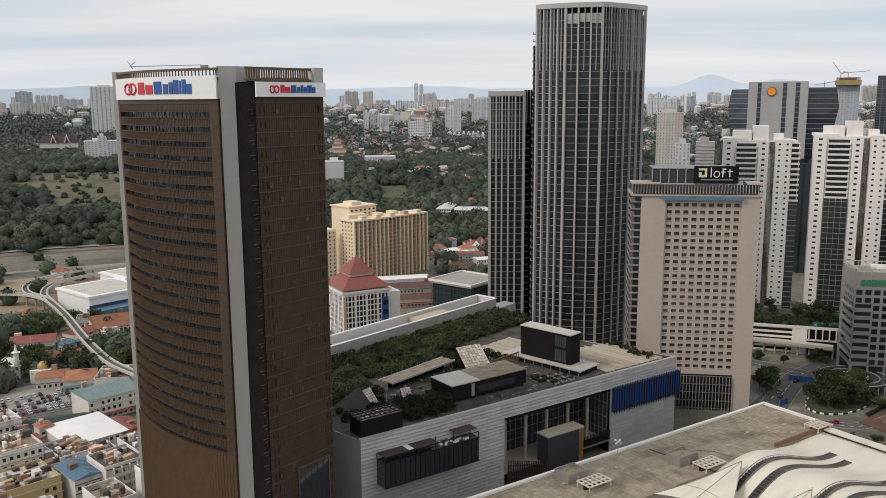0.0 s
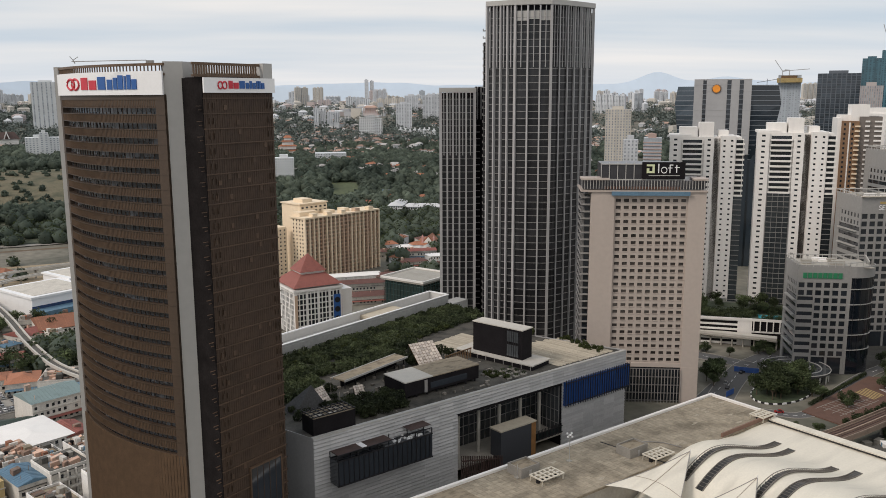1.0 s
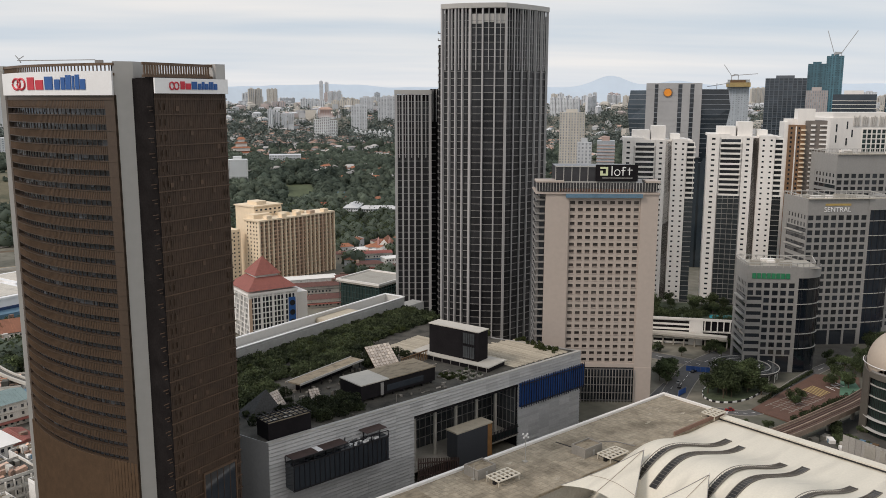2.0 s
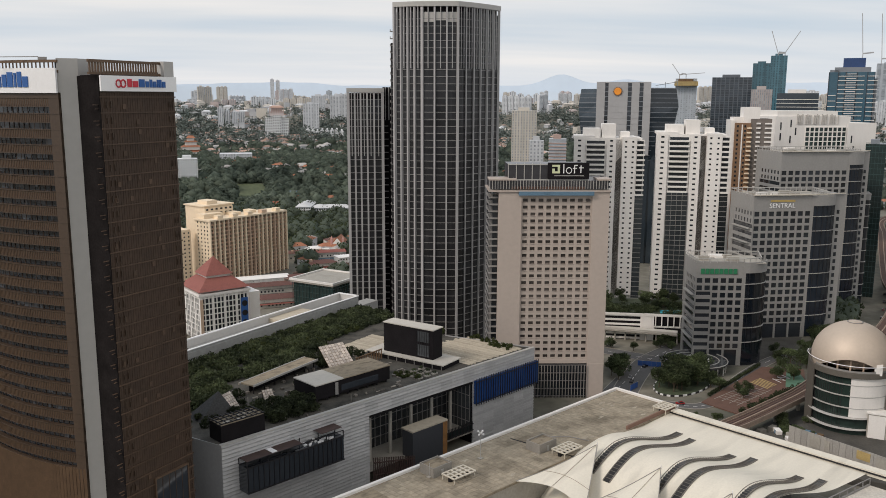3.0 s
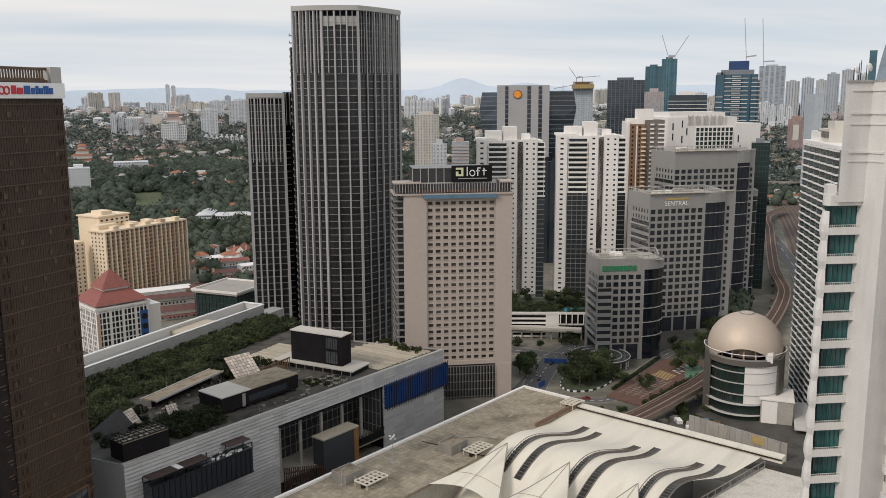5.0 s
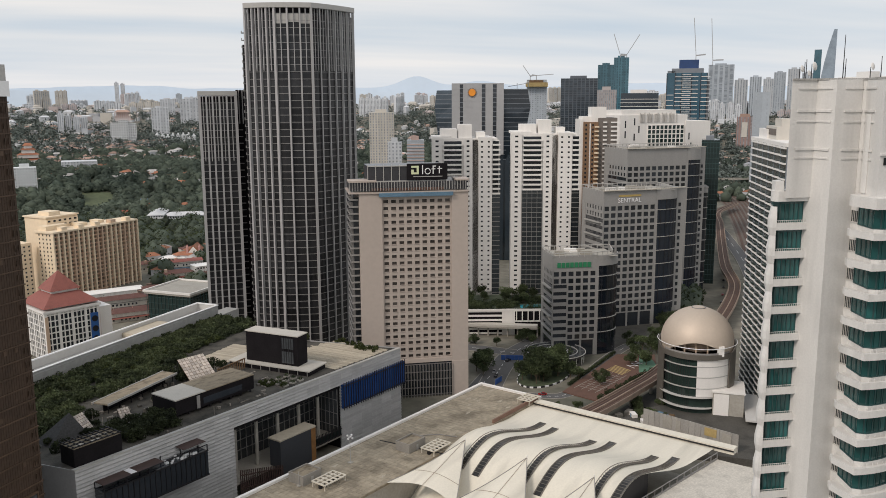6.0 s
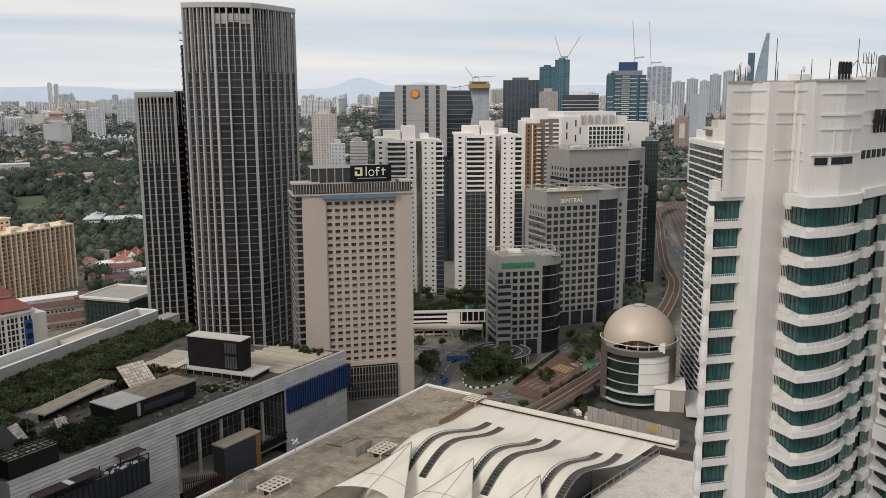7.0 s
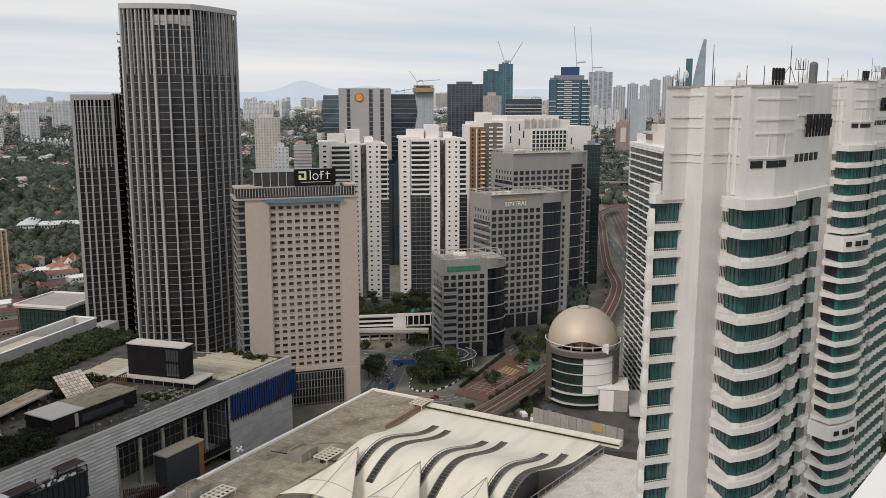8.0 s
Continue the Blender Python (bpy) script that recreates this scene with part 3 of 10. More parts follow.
    part("roof", Solid().prism(shrink(outline + back, c, 0.96), H - 1, H - 0.4), M["concrete"], t)
    lob = Solid()
    for i, (a, b) in enumerate(zip(bays[4:], bays[5:])):
        for q0, q1 in ((0.08, 0.46), (0.54, 0.92)):
            p0, p1 = (Vector(shrink([spot(L, Mx, 2.6, a + (b - a) * q)], c, 0.972)[0]) for q in (q0, q1))
            lob.beam((p0.x, p0.y, H - 6.6 + 0.4 * (i % 2)), (p1.x, p1.y, H - 6.6 + 0.4 * (i % 2)), 0.3, 5.2 - 0.8 * (i % 2))
    part("sky_lobby", lob, M["alu"], t, "pale panels behind the top fins")
    brk = Solid().box(-1.5, 2, 0, 0.2, 5, 0.4).box(-1.5, 2, 0.4, -1.3, 5, 1.3).mesh("side_bracket", M["fin"])
    for k in range(42):
        part("side_bracket", brk, None, t, at=pose(0, 0, 22 + k * hs))
    part("side_screen", Solid().box(-1.0, 2.4, 20, 0.4, 6, H - 20), M["dark_metal"], t)
    # lower second slab and the dark slot between
    s = thing("fin_tower", pose(*polar(3.18, 503), 0, 0, 0, -4), "lower dark grey tower block with pale vertical fins", "building")
    w, hh = 20.0, 148.0
    part("core", Solid().box(0.5, 1.4, 0, w - 0.3, 24, hh - 0.5), M["charcoal"], s)
    cuts = (0, 0.19, 0.36, 0.55, 0.75, 1.0)
    skin = Solid()
    order = [(i, k) for i in range(5) for k in range(37)]
    random.Random(5).shuffle(order)
    for i, k in order:
        z = 0.5 + k * hs
        skin.box(cuts[i] * w + 0.05, 1.1, z, cuts[i + 1] * w - 0.05, 1.3, min(z + 2.9, hh)).box(cuts[i] * w + 0.05, 1.1, z + 2.95, cuts[i + 1] * w - 0.05, 1.3, min(z + 3.85, hh))
    tagged(part("glass_skin", skin, M["glass_tower"], s), kind="stuff")
    me = Solid().box(0, 0.5, 0, w, 1.2, 0.3).mesh("floor_edge", M["floor_line"])
    for k in range(37):
        part("floor_edge", me, None, s, at=pose(0, 0, 4 + k * hs))
    for k, u in enumerate(cuts):
        e = 0.8 if k in (0, 5) else 0.48
        part("fin", Solid().box(w * u - e, -0.5, 0, w * u + e, 1.0, hh), M["fin_pale"], s)
    for a, b in zip(cuts, cuts[1:]):
        for q in (0.5,):
            x = w * (a + (b - a) * q)
            part("fin", Solid().box(x - 0.22, -0.2, hh - 37, x + 0.22, 0.7, hh), M["fin_pale"], s)
    part("parapet", Solid().box(-0.9, -0.7, hh, w + 0.9, 24, hh + 2.4), M["alu"], s)
    part("slot", Solid().box(w + 0.5, 5, 0, w + 9, 26, 132), M["charcoal"], s, "dark recessed link between the blocks")
    le = Solid().box(w + 0.6, 4.4, 0, w + 3.4, 5.0, 0.5).mesh("link_ledge", M["floor_line"])
    for k in range(33):
        part("link_ledge", le, None, s, at=pose(0, 0, 4 + k * hs))
    part("link_top", Solid().box(w + 0.5, 3, 132, w + 9, 24, 151), M["charcoal"], s)
    for k in range(4):
        part("link_fin", Solid().box(w + 1.5 + 2 * k, 2.5, 132, w + 2.0 + 2 * k, 3.1, 151), M["fin_pale"], s)


M["glass_tower"] = glass_material("smoked_glass", (0.037, 0.0365, 0.040), 0.35, 0.45, 0.3)
M["floor_line"] = material("grey_floor_edge", (0.25, 0.24, 0.235), 0.6, 0.1)
M["fin_pale"] = material("pale_grey_fin", (0.385, 0.38, 0.38), 0.5, 0.06, 0.1)
fin_tower()


# ---- the beige hotel ----
def hotel():
    x0, y0 = polar(13.3, 397)
    x1, y1 = polar(20.7, 405)
    W = math.hypot(x1 - x0, y1 - y0)
    t = thing("hotel", pose(x0, y0, 0, 0, 0, math.degrees(math.atan2(y1 - y0, x1 - x0))), "beige slab hotel with grid of small windows and glazed rooftop storey", "building")
    z0, z1 = 17.5, 101.6
    rows, cols = 24, 9
    a, b = 0.205 * W, 0.845 * W
    bot = 145 - 0.3101 * 399 - 1.75
    facade(t, a, b, bot, bot + 24 * 3.32, 0.9, cols, rows, 0.62, 0.46, M["beige"], M["glass_hotel"], 0.9, sill=M["beige"])
    part("pier", Solid().box(0, 0, z0, a, 6, z1), M["beige"], t, "plain beige pier")
    part("pier", Solid().box(b, 0, z0, W, 6, z1), M["beige"], t, "plain beige pier")
    part("head_band", Solid().box(a, 0.3, bot + 24 * 3.32, b, 6, z1), M["beige"], t)
    part("foot_band", Solid().box(a, 0.3, z0, b, 6, bot), M["beige"], t)
    part("core", Solid().box(0.6, 2.2, 0, W - 0.4, 24, z1 - 0.1), M["beige"], t)
    # stepped balconies on the flank
    st = Solid().box(-4.2, 3, 0, 0.7, 22, 0.35).box(-4.4, 2.8, 0.0, -4.1, 22, 1.1).box(-4.2, 2.8, 0, 0.5, 3.1, 0.8).mesh("balcony", M["fin"])
    for k in range(25):
        part("balcony", st, None, t, at=pose(0, 0, z0 + 1 + k * 3.32))
    part("flank_glass", Solid().box(-2.6, 4, z0, 0.65, 22, z1 - 2), M["glass"], t)
    # roof terrace storey
    part("terrace_slab", Solid().box(-4.8, -0.7, z1, W + 0.4, 25, z1 + 0.7), M["beige"], t)
    part("blue_gutter", Solid().box(a - 1.5, -1.5, z1 - 1.6, b + 0.5, 0.2, z1 + 0.2), M["tin_blue"], t, "blue canopy over the top windows")
    rail = Solid()
    for k in range(44):
        x = -4.5 + (W + 4.5) * k / 43
        rail.box(x - 0.12, -0.6, z1 + 1.1, x + 0.12, -0.35, z1 + 5.4)
    part("terrace_posts", rail, M["alu"], t)
    part("terrace_cap", Solid().box(-4.8, -0.8, z1 + 5.4, a - 2.5, 10, z1 + 6.2).box(b + 2.0, -0.8, z1 + 5.4, W + 0.4, 10, z1 + 6.2), M["beige"], t)
    part("terrace_glass", Solid().box(-3.8, 1.4, z1 + 1.1, W - 0.4, 23, z1 + 5.2), M["glass_tower"], t)
    part("upper_glass", Solid().box(4.5, 2.5, z1 + 5.2, 42, 21, z1 + 12.6), M["glass_tower"], t, "glazed rooftop lounge")
    up = Solid()
    for k in range(11):
        x = 4.5 + 37.5 * k / 10
        up.box(x - 0.16, 2.2, z1 + 5.2, x + 0.16, 2.5, z1 + 13.4)
        up.beam((x, 2.3, z1 + 5.4), (x, -0.6, z1 + 5.4), 0.25)
    up.box(4.3, 2.0, z1 + 5.0, 42.2, 2.4, z1 + 5.7).box(4.3, 2.0, z1 + 12.4, 42.2, 2.4, z1 + 12.8)
    part("lounge_frame", up, M["alu"], t)
    sg = part("sign_panel", Solid().box(23, 1.2, z1 + 5.9, 42.5, 2.1, z1 + 13.6), M["charcoal"], t, "dark sign panel with pale lettering shapes")
    # sign: a pale green block with a dark notch and thin pale strokes
    zc = z1 + 8.6
    part("sign_mark", Solid().box(25.0, 0.95, zc, 28.6, 1.25, zc + 0.9).box(27.6, 0.95, zc + 0.9, 28.6, 1.25, zc + 4.0).box(25.0, 0.95, zc + 3.1, 27.6, 1.25, zc + 4.0).box(25.0, 0.95, zc + 0.9, 26.2, 1.25, zc + 2.2), M["sign_lime"], sg, "pale green block")
    for xa, za, xb, zb in ((30.2, 0, 30.65, 4.3), (35.3, 0, 35.75, 3.6), (35.3, 3.5, 36.9, 3.95), (34.7, 2.2, 36.6, 2.55), (38.3, 0.2, 38.75, 3.7), (37.6, 2.4, 39.9, 2.75)):
        part("sign_mark", Solid().box(xa, 0.95, zc + za, xb, 1.2, zc + zb), M["sign_white"], sg)
    pts = [(32.9 + 1.25 * math.cos(q), 1.05, zc + 1.35 + 1.35 * math.sin(q)) for q in np.linspace(0, 2 * math.pi, 17)]
    part("sign_mark", Solid().tube(pts, 0.22, 6), M["sign_white"], sg)
    part("sign_line", Solid().box(26, 0.95, zc - 1.3, 40.0, 1.2, zc - 1.0), M["alu"], sg)
    seats = Solid()
    for k in range(26):
        seats.box(6 + k * 1.35, 0.2, z1 + 1.1, 6.8 + k * 1.35, 1.0, z1 + 2.4)
    part("terrace_seats", seats, M["red_plaza"], t)
    # dark slatted podium
    part("podium", Solid().box(-2, 1.5, 0, W - 0.3, 26, z0), M["glass"], t)
    me = Solid().box(-0.12, -0.6, 0, 0.12, 0.4, 16.4).mesh("podium_fin", M["fin"])
    for k in range(30):
        part("podium_fin", me, None, t, at=pose(0.02 * W + k * (0.83 * W) / 29, 0, 0))
    for z in (0.4, 4.2, 8.2, 12.2, 16.2):
        part("podium_floor", Solid().box(-1.5, 0.9, z, b, 1.5, z + 0.35), M["floor_line"], t)
    part("podium_pier", Solid().box(b, -0.2, 0, W, 4, z0 + 0.1), M["beige"], t)


M["sign_lime"] = material("pale_green_sign", (0.62, 0.66, 0.42), 0.5, 0.05)
M["glass_hotel"] = glass_material("bronze_window", (0.05, 0.042, 0.038), 0.12, 0.5)
hotel()


# ---- the shopping mall with a roof garden ----
def mall():
    t = thing("shopping_mall", pose(-27.8, 266.1, 0, 0, 0, 34.95), "long grey metal-clad shopping mall with planted roof terrace", "building")
    Lm, top = 158.2, 34.0
    roofline = [(0, 0.6), (Lm, 0.6), (143, 42), (147, 114), (35.5, 86), (-8, 30)]
    # body in blocks round the recess
    part("body", Solid().box(0.3, 0.5, 0, 61.6, 60, top - 1.2), M["charcoal"], t)
    part("body", Solid().prism([(118, 0.5), (Lm - 0.3, 0.5), (143, 41.5), (147, 113), (100, 100), (100, 20), (118, 20)], 0, top - 1.2), M["charcoal"], t)
    part("body", Solid().prism([(61.6, 18), (118, 18), (118, 60), (140, 112), (35.5, 85.5), (20, 60), (-8, 30), (0.4, 2), (61.6, 30)], 0, top - 1.21), M["charcoal"], t)
    part("roof_slab", Solid().prism(roofline, top - 1.2, top - 0.2), M["dark_deck"], t, "dark paved roof terrace")
    # front cladding in courses
    ch = 1.32
    k, z = 0, 0.05
    plank = {}

    def course(a0, a1, z):
        a = a0
        while a < a1 - 0.01:
            w = min(6.6, a1 - a)
            key = round(w, 2)
            if key not in plank:
                plank[key] = Solid().add([(0, 0.5, 0), (key - 0.03, 0.5, 0), (key - 0.03, -0.2, 0.03), (0, -0.2, 0.03), (0, 0.5, ch - 0.2), (key - 0.03, 0.5, ch - 0.2), (key - 0.03, 0.06, ch - 0.2), (0, 0.06, ch - 0.2)],
                                         [(0, 3, 2, 1), (4, 5, 6, 7), (3, 7, 6, 2), (0, 4, 7, 3), (1, 2, 6, 5)]).mesh("cladding_panel", M["clad"])
            PANELS.append((plank[key], t, pose(a, 0, z)))
            a += w

    while z < top - 0.4:
        if z < 26.8:
            course(0, 61.6, z)
            course(118, Lm, z)
        else:
            course(0, Lm, z)
        z += ch
    part("parapet_cap", Solid().box(-0.2, -0.15, top - 0.15, Lm + 0.1, 1.3, top + 0.25), M["alu"], t)
    part("flank", Solid().prism([(-0.1, 0), (0, 0.2), (-8, 30), (-8.4, 29.8)], 0, top + 0.2), M["clad"], t)
    part("flank_right", Solid().prism([(Lm - 0.3, 0.3), (Lm, 0.2), (143.3, 42), (143, 42)], 0, top + 0.2), M["clad"], t)
    # recess: terrace, columns, glass
    part("recess_floor", Solid().box(61.6, -0.2, 5.2, 118, 18, 6.0), M["concrete"], t)
    part("recess_glass", Solid().box(61.8, 15.5, 6, 118, 16, 27), M["glass_grey"], t)
    mul = Solid()
    for k in range(20):
        x = 62.5 + k * 2.9
        mul.box(x - 0.1, 15.2, 6, x + 0.1, 15.5, 27)
    for zz in (10, 14, 18, 22):
        mul.box(61.8, 15.2, zz, 118, 15.5, zz + 0.2)
    part("recess_mullions", mul, M["fin"], t)
    cm = Solid().tube([(0, 0, 6), (0, 0, 27)], 0.75, 14).mesh("column", M["concrete"])
    for x in (67, 77.5, 88.5, 100, 111):
        part("column", cm, None, t, at=pose(x, 6.5, 0))
    part("recess_side_glass", Solid().box(117.5, 1.2, 6, 117.8, 15.4, 26.6), M["glass_grey"], t)
    sm = Solid()
    for k in range(7):
        sm.box(117.3, 1.3 + k * 2.3, 6, 117.5, 1.5 + k * 2.3, 26.6)
    for zz in (9.5, 15, 21):
        sm.box(117.3, 1.3, zz, 117.5, 15.3, zz + 0.25)
    part("side_mullions", sm, M["fin"], t)
    part("recess_ceiling", Solid().box(61.6, 0.2, 26.6, 118, 17.9, 27.2), M["charcoal"], t)
    rb = Solid()
    for k in range(22):
        rb.box(99.5 + k * 0.84, -0.6, 6, 99.75 + k * 0.84, -0.35, 10.4)
    rb.box(99, -0.65, 9.0, 118, -0.3, 9.25).box(99, -0.65, 6.4, 118, -0.3, 6.65)
    part("balustrade", rb, M["dark_metal"], t)
    part("terrace_glass", Solid().box(99, -0.2, 6, 117.8, -0.05, 9.0), M["glass_green2"], t)
    # lift house in front of the recess
    part("lift_house", Solid().box(80, -4, 0, 96.4, 2, 16.8), M["slate_dark"], t, "dark lift house with a timber end")
    part("lift_house_end", Solid().box(96.4, -4.1, 0, 98.8, 2.1, 16.9), M["wood_orange"], t, "orange-brown timber end wall")
    part("lift_house_roof", Solid().box(79.6, -4.3, 16.8, 99.0, 2.3, 17.4), M["wood"], t)
    fence = part("timber_screen", Solid().beam((62.5, -1.2, 9), (79.5, -5.6, 7), 0.4), M["rust_dark"], t, "dark red-brown timber screen")
    part("rail", Solid().beam((62.5, -1.2, 4), (79.5, -5.6, 3), 0.4), M["rust_dark"], fence)
    for k in range(24):
        part("slat", Solid().box(62.5 + k * 0.72, -1.2 - 0.2 * k, 0.5, 62.85 + k * 0.72, -0.9 - 0.2 * k, 11 - 0.12 * k), M["rust_dark"], fence)
    # projecting dark louvred box
    part("plant_box", Solid().box(6.0, -5.2, 17.0, 45.5, 0.2, 26.0), M["glass"], t, "projecting dark louvred plant box")
    pl = Solid()
    for k in range(0, 40, 2):
        pl.box(6.2 + k, -5.45, 17.3, 6.4 + k, -5.2, 25.6)
    pl.box(5.9, -5.5, 17.0, 45.6, -5.15, 17.4).box(5.9, -5.5, 25.8, 45.6, -5.15, 26.2)
    for x in (6, 14, 22, 30, 38, 45.3):
        pl.box(x - 0.15, -5.4, 26, x + 0.15, -5.1, 28.2).box(x - 0.15, -0.3, 26, x + 0.15, 0, 28.2)
    pl.box(6, -5.4, 28, 45.4, -5.1, 28.3)
    part("plant_louvres", pl, M["dark_metal"], t)
    part("plant_roof", Solid().box(6.2, -5, 28.0, 28, 0, 28.25).box(36, -5, 29.2, 45, -0.2, 29.4), M["rust_dark"], t)
    cd = random.Random(9)
    for k in range(22):
        x, y = 28.5 + cd.random() * 13, -4.6 + cd.random() * 3.8
        part("condenser", Solid().box(x, y, 26.0, x + 0.75, y + 0.5, 26.5 + cd.random() * 0.4), M["sign_white"], t)
    part("plank", Solid().box(16, -4.8, 28.3, 18, -0.6, 28.45), M["sign_white"], t)
    # blue glass box behind bars
    part("blue_box", Solid().box(118.5, -1.4, 17.6, 159.2, 0.3, 28.0), M["glass_blue"], t, "blue glass box behind upright bars")
    bm = Solid().box(-0.09, -0.3, 0, 0.09, 0, 12).mesh("bar", M["dark_metal"])
    for k in range(28):
        part("bar", bm, None, t, at=pose(118.6 + k * 1.5, -1.5, 17.0))
    part("bar_rail", Solid().box(118.3, -1.75, 27.2, 159.4, -1.45, 27.5).box(118.3, -1.75, 18, 159.4, -1.45, 18.3), M["dark_metal"], t)
    # back wing with a white channel roof
    bk = math.degrees(math.atan2(28, 111.5))
    bp = pose(35.5, 86, 0, 0, 0, bk)
    part("back_wing", Solid().box(-40, 0, 0, 116, 12, 36), M["alu_white"], t, "long back wing with white channel roof", bp)
    part("front_parapet", Solid().box(-40, -0.5, 33, 116, 0.3, 40), M["fin_light"], t, "grey ribbed parapet", bp)
    part("back_parapet", Solid().box(-40, 12, 33, 116, 12.5, 40).box(115.5, 0.3, 36, 116, 12, 40), M["alu_white"], t, "", bp)
    part("back_deck", Solid().box(60, 0.4, 36, 84, 11.9, 38.6), M["wood"], t, "", bp)
    part("back_coping", Solid().box(-40, -0.7, 40, 116.3, 0.4, 40.3).box(-40, 11.8, 40, 116.3, 12.8, 40.5).box(115.2, 0.6, 40, 116.4, 11.8, 40.5), M["sign_white"], t, "white coping", bp)
    part("channel_floor", Solid().box(-40, 0.4, 36, 59, 11.9, 36.4), M["alu_white"], t, "", bp)
    part("end_block", Solid().box(118, 4, 0, 140, 12, 32.4), M["fin_light"], t, "lower grey end block", bp)
    part("back_ribs", Solid().box(-38, -0.9, 30, 115, -0.5, 39), M["fin_light"], t, "", bp)
    return t


PANELS = []
M["dark_deck"] = material("dark_roof_paving", (0.030, 0.029, 0.024), 0.9, 0.3, 0.2, 0.4, 0.2, second=(0.085, 0.078, 0.066))
M["wood_orange"] = material("orange_timber", (0.26, 0.125, 0.04), 0.7, 0.15, 0.5)
M["rust_dark"] = material("dark_red_brown_roof", (0.060, 0.035, 0.030), 0.7, 0.2, 0.4)
M["slate_dark"] = material("dark_slate_cladding", (0.042, 0.045, 0.053), 0.6, 0.12, 0.2, 0.2, streak=True)
M["alu_white"] = material("white_coated_metal", (0.54, 0.53, 0.51), 0.5, 0.05, 0.1, 0.12)
M["fin_light"] = material("grey_ribbed_metal", (0.34, 0.34, 0.33), 0.6, 0.1, 0.5)
M["glass_green2"] = glass_material("grey_green_glass", (0.022, 0.040, 0.038), 0.15, 0.4)
mall()


# ---- the station hall in the foreground ----
ST = pose(135.2, 341.0, 0, 0, 0, 34.0)  # local x along the roof edge, local -y towards the tracks' side


def station():
    t = thing("station_hall", ST, "station hall with weathered flat roof and cream membrane vaults", "building")
    part("hall_wall", Solid().box(-230, -30, 0, -0.6, -0.6, 17.2), M["concrete"], t)
    part("flat_roof", Solid().box(-230, -31, 17.2, 0, 0, 18), M["roof_felt"], t, "stained flat concrete roof")
    # paving slabs of uneven tone, laid with open joints
    wp = random.Random(6)
    slabs, order = Solid(), [(i, j) for i in range(66) for j in range(14)]
    wp.shuffle(order)
    for i, j in order:
        x, y, h = -1.4 - 2.1 * (i + 1), -1.3 - 2.1 * (j + 1), 0.05 + 0.02 * wp.random()
        slabs.box(x + 0.05, y + 0.05, 18.0, x + 2.05, y + 2.05, 18.0 + h)
    tagged(part("slab_paving", slabs, M["slab"], t, "stained concrete roof slabs"), kind="stuff")
    for k in range(16):
        x, y = -wp.uniform(4, 125), -wp.uniform(3, 28)
        part("worn_patch", Solid().prism([(x + w_ * math.cos(q), y + 0.45 * w_ * math.sin(q)) for q, w_ in ((0.6 * m_, wp.uniform(0.7, 2.4)) for m_ in range(10))], 18.07, 18.085), M["worn_patch"], t)
    pipe = Solid().tube([(-64, -14, 18.3), (-58, -20, 18.3), (-56, -27, 18.3)], 0.14, 6)
    part("roof_pipe", pipe, M["floor_line"], t, "thin grey roof pipe")
    part("edge_upstand", Solid().box(-230, -0.9, 18, 0.4, 0.4, 18.9).box(-0.9, -31, 18, 0.4, -0.9, 18.9), M["white"], t, "white roof upstand")
    part("end_brick", Solid().prism([(-36, -30.5), (-0.5, -30.5), (-0.5, -29.9), (-36, -29.9)], 14, 19.6), M["brickish"], t, "brown brick end wall")
    # membrane: a wave along x with a shallow billow in each bay
    def mz(u, w):
        d = -u
        z = 17.2 + 8.5 * smooth01((d - 24) / 38) - 20 * smooth01((d - 62) / 46)
        bay = (w - 40) / 24.5
        z += (0.9 * math.cos(2 * math.pi * bay) - 0.9) * smooth01((d - 14) / 40)
        if w < 40:
            z -= 7 * smooth01((40 - w) / 14) * smooth01((d - 30) / 30)
        return z

    us, ws = [-6 - 2.2 * i for i in range(48)], [j / 47 for j in range(48)]
    edge = lambda u: 109 - 7 * smooth01(-u / 57)
    v = [(u, -(30 + (edge(u) - 30) * q), mz(u, 30 + (edge(u) - 30) * q)) for u in us for q in ws]
    n = len(ws)
    f = [(i * n + j, i * n + j + 1, (i + 1) * n + j + 1, (i + 1) * n + j) for i in range(len(us) - 1) for j in range(n - 1)]
    part("membrane_roof", Solid().add(v, f), M["membrane"], t, "cream wave-shaped membrane roof", smooth=True)
    part("hall_body", Solid().box(-118, -112, 0, -6.2, -31, 3.5), M["concrete"], t)
    arch = [(-u_, mz(-u_, edge(-u_)) - 0.15) for u_ in range(8, 104, 3)]
    # dark sheet added for the shade in the membrane's open end
    part("end_wall", Solid().add([p for u_, z_ in arch[14:] for p in ((u_, -edge(u_) + 0.6, 3), (u_, -edge(u_) + 0.6, z_), (u_, -edge(u_) + 1.0, z_), (u_, -edge(u_) + 1.0, 3))], [q for i_ in range(len(arch) - 15) for q in ((4 * i_, 4 * i_ + 1, 4 * i_ + 5, 4 * i_ + 4), (4 * i_ + 2, 4 * i_ + 3, 4 * i_ + 7, 4 * i_ + 6))]), M["dark_metal"], t, "dark sheet across the membrane's open end")
    part("ridge_cap", Solid().box(-6.4, -116, 16.4, -2.4, -31.5, 18.6), M["membrane"], t, "flat cream edge beam")
    part("edge_line", Solid().box(-6.9, -116, 17.6, -6.4, -31.5, 18.0), M["dark_metal"], t)
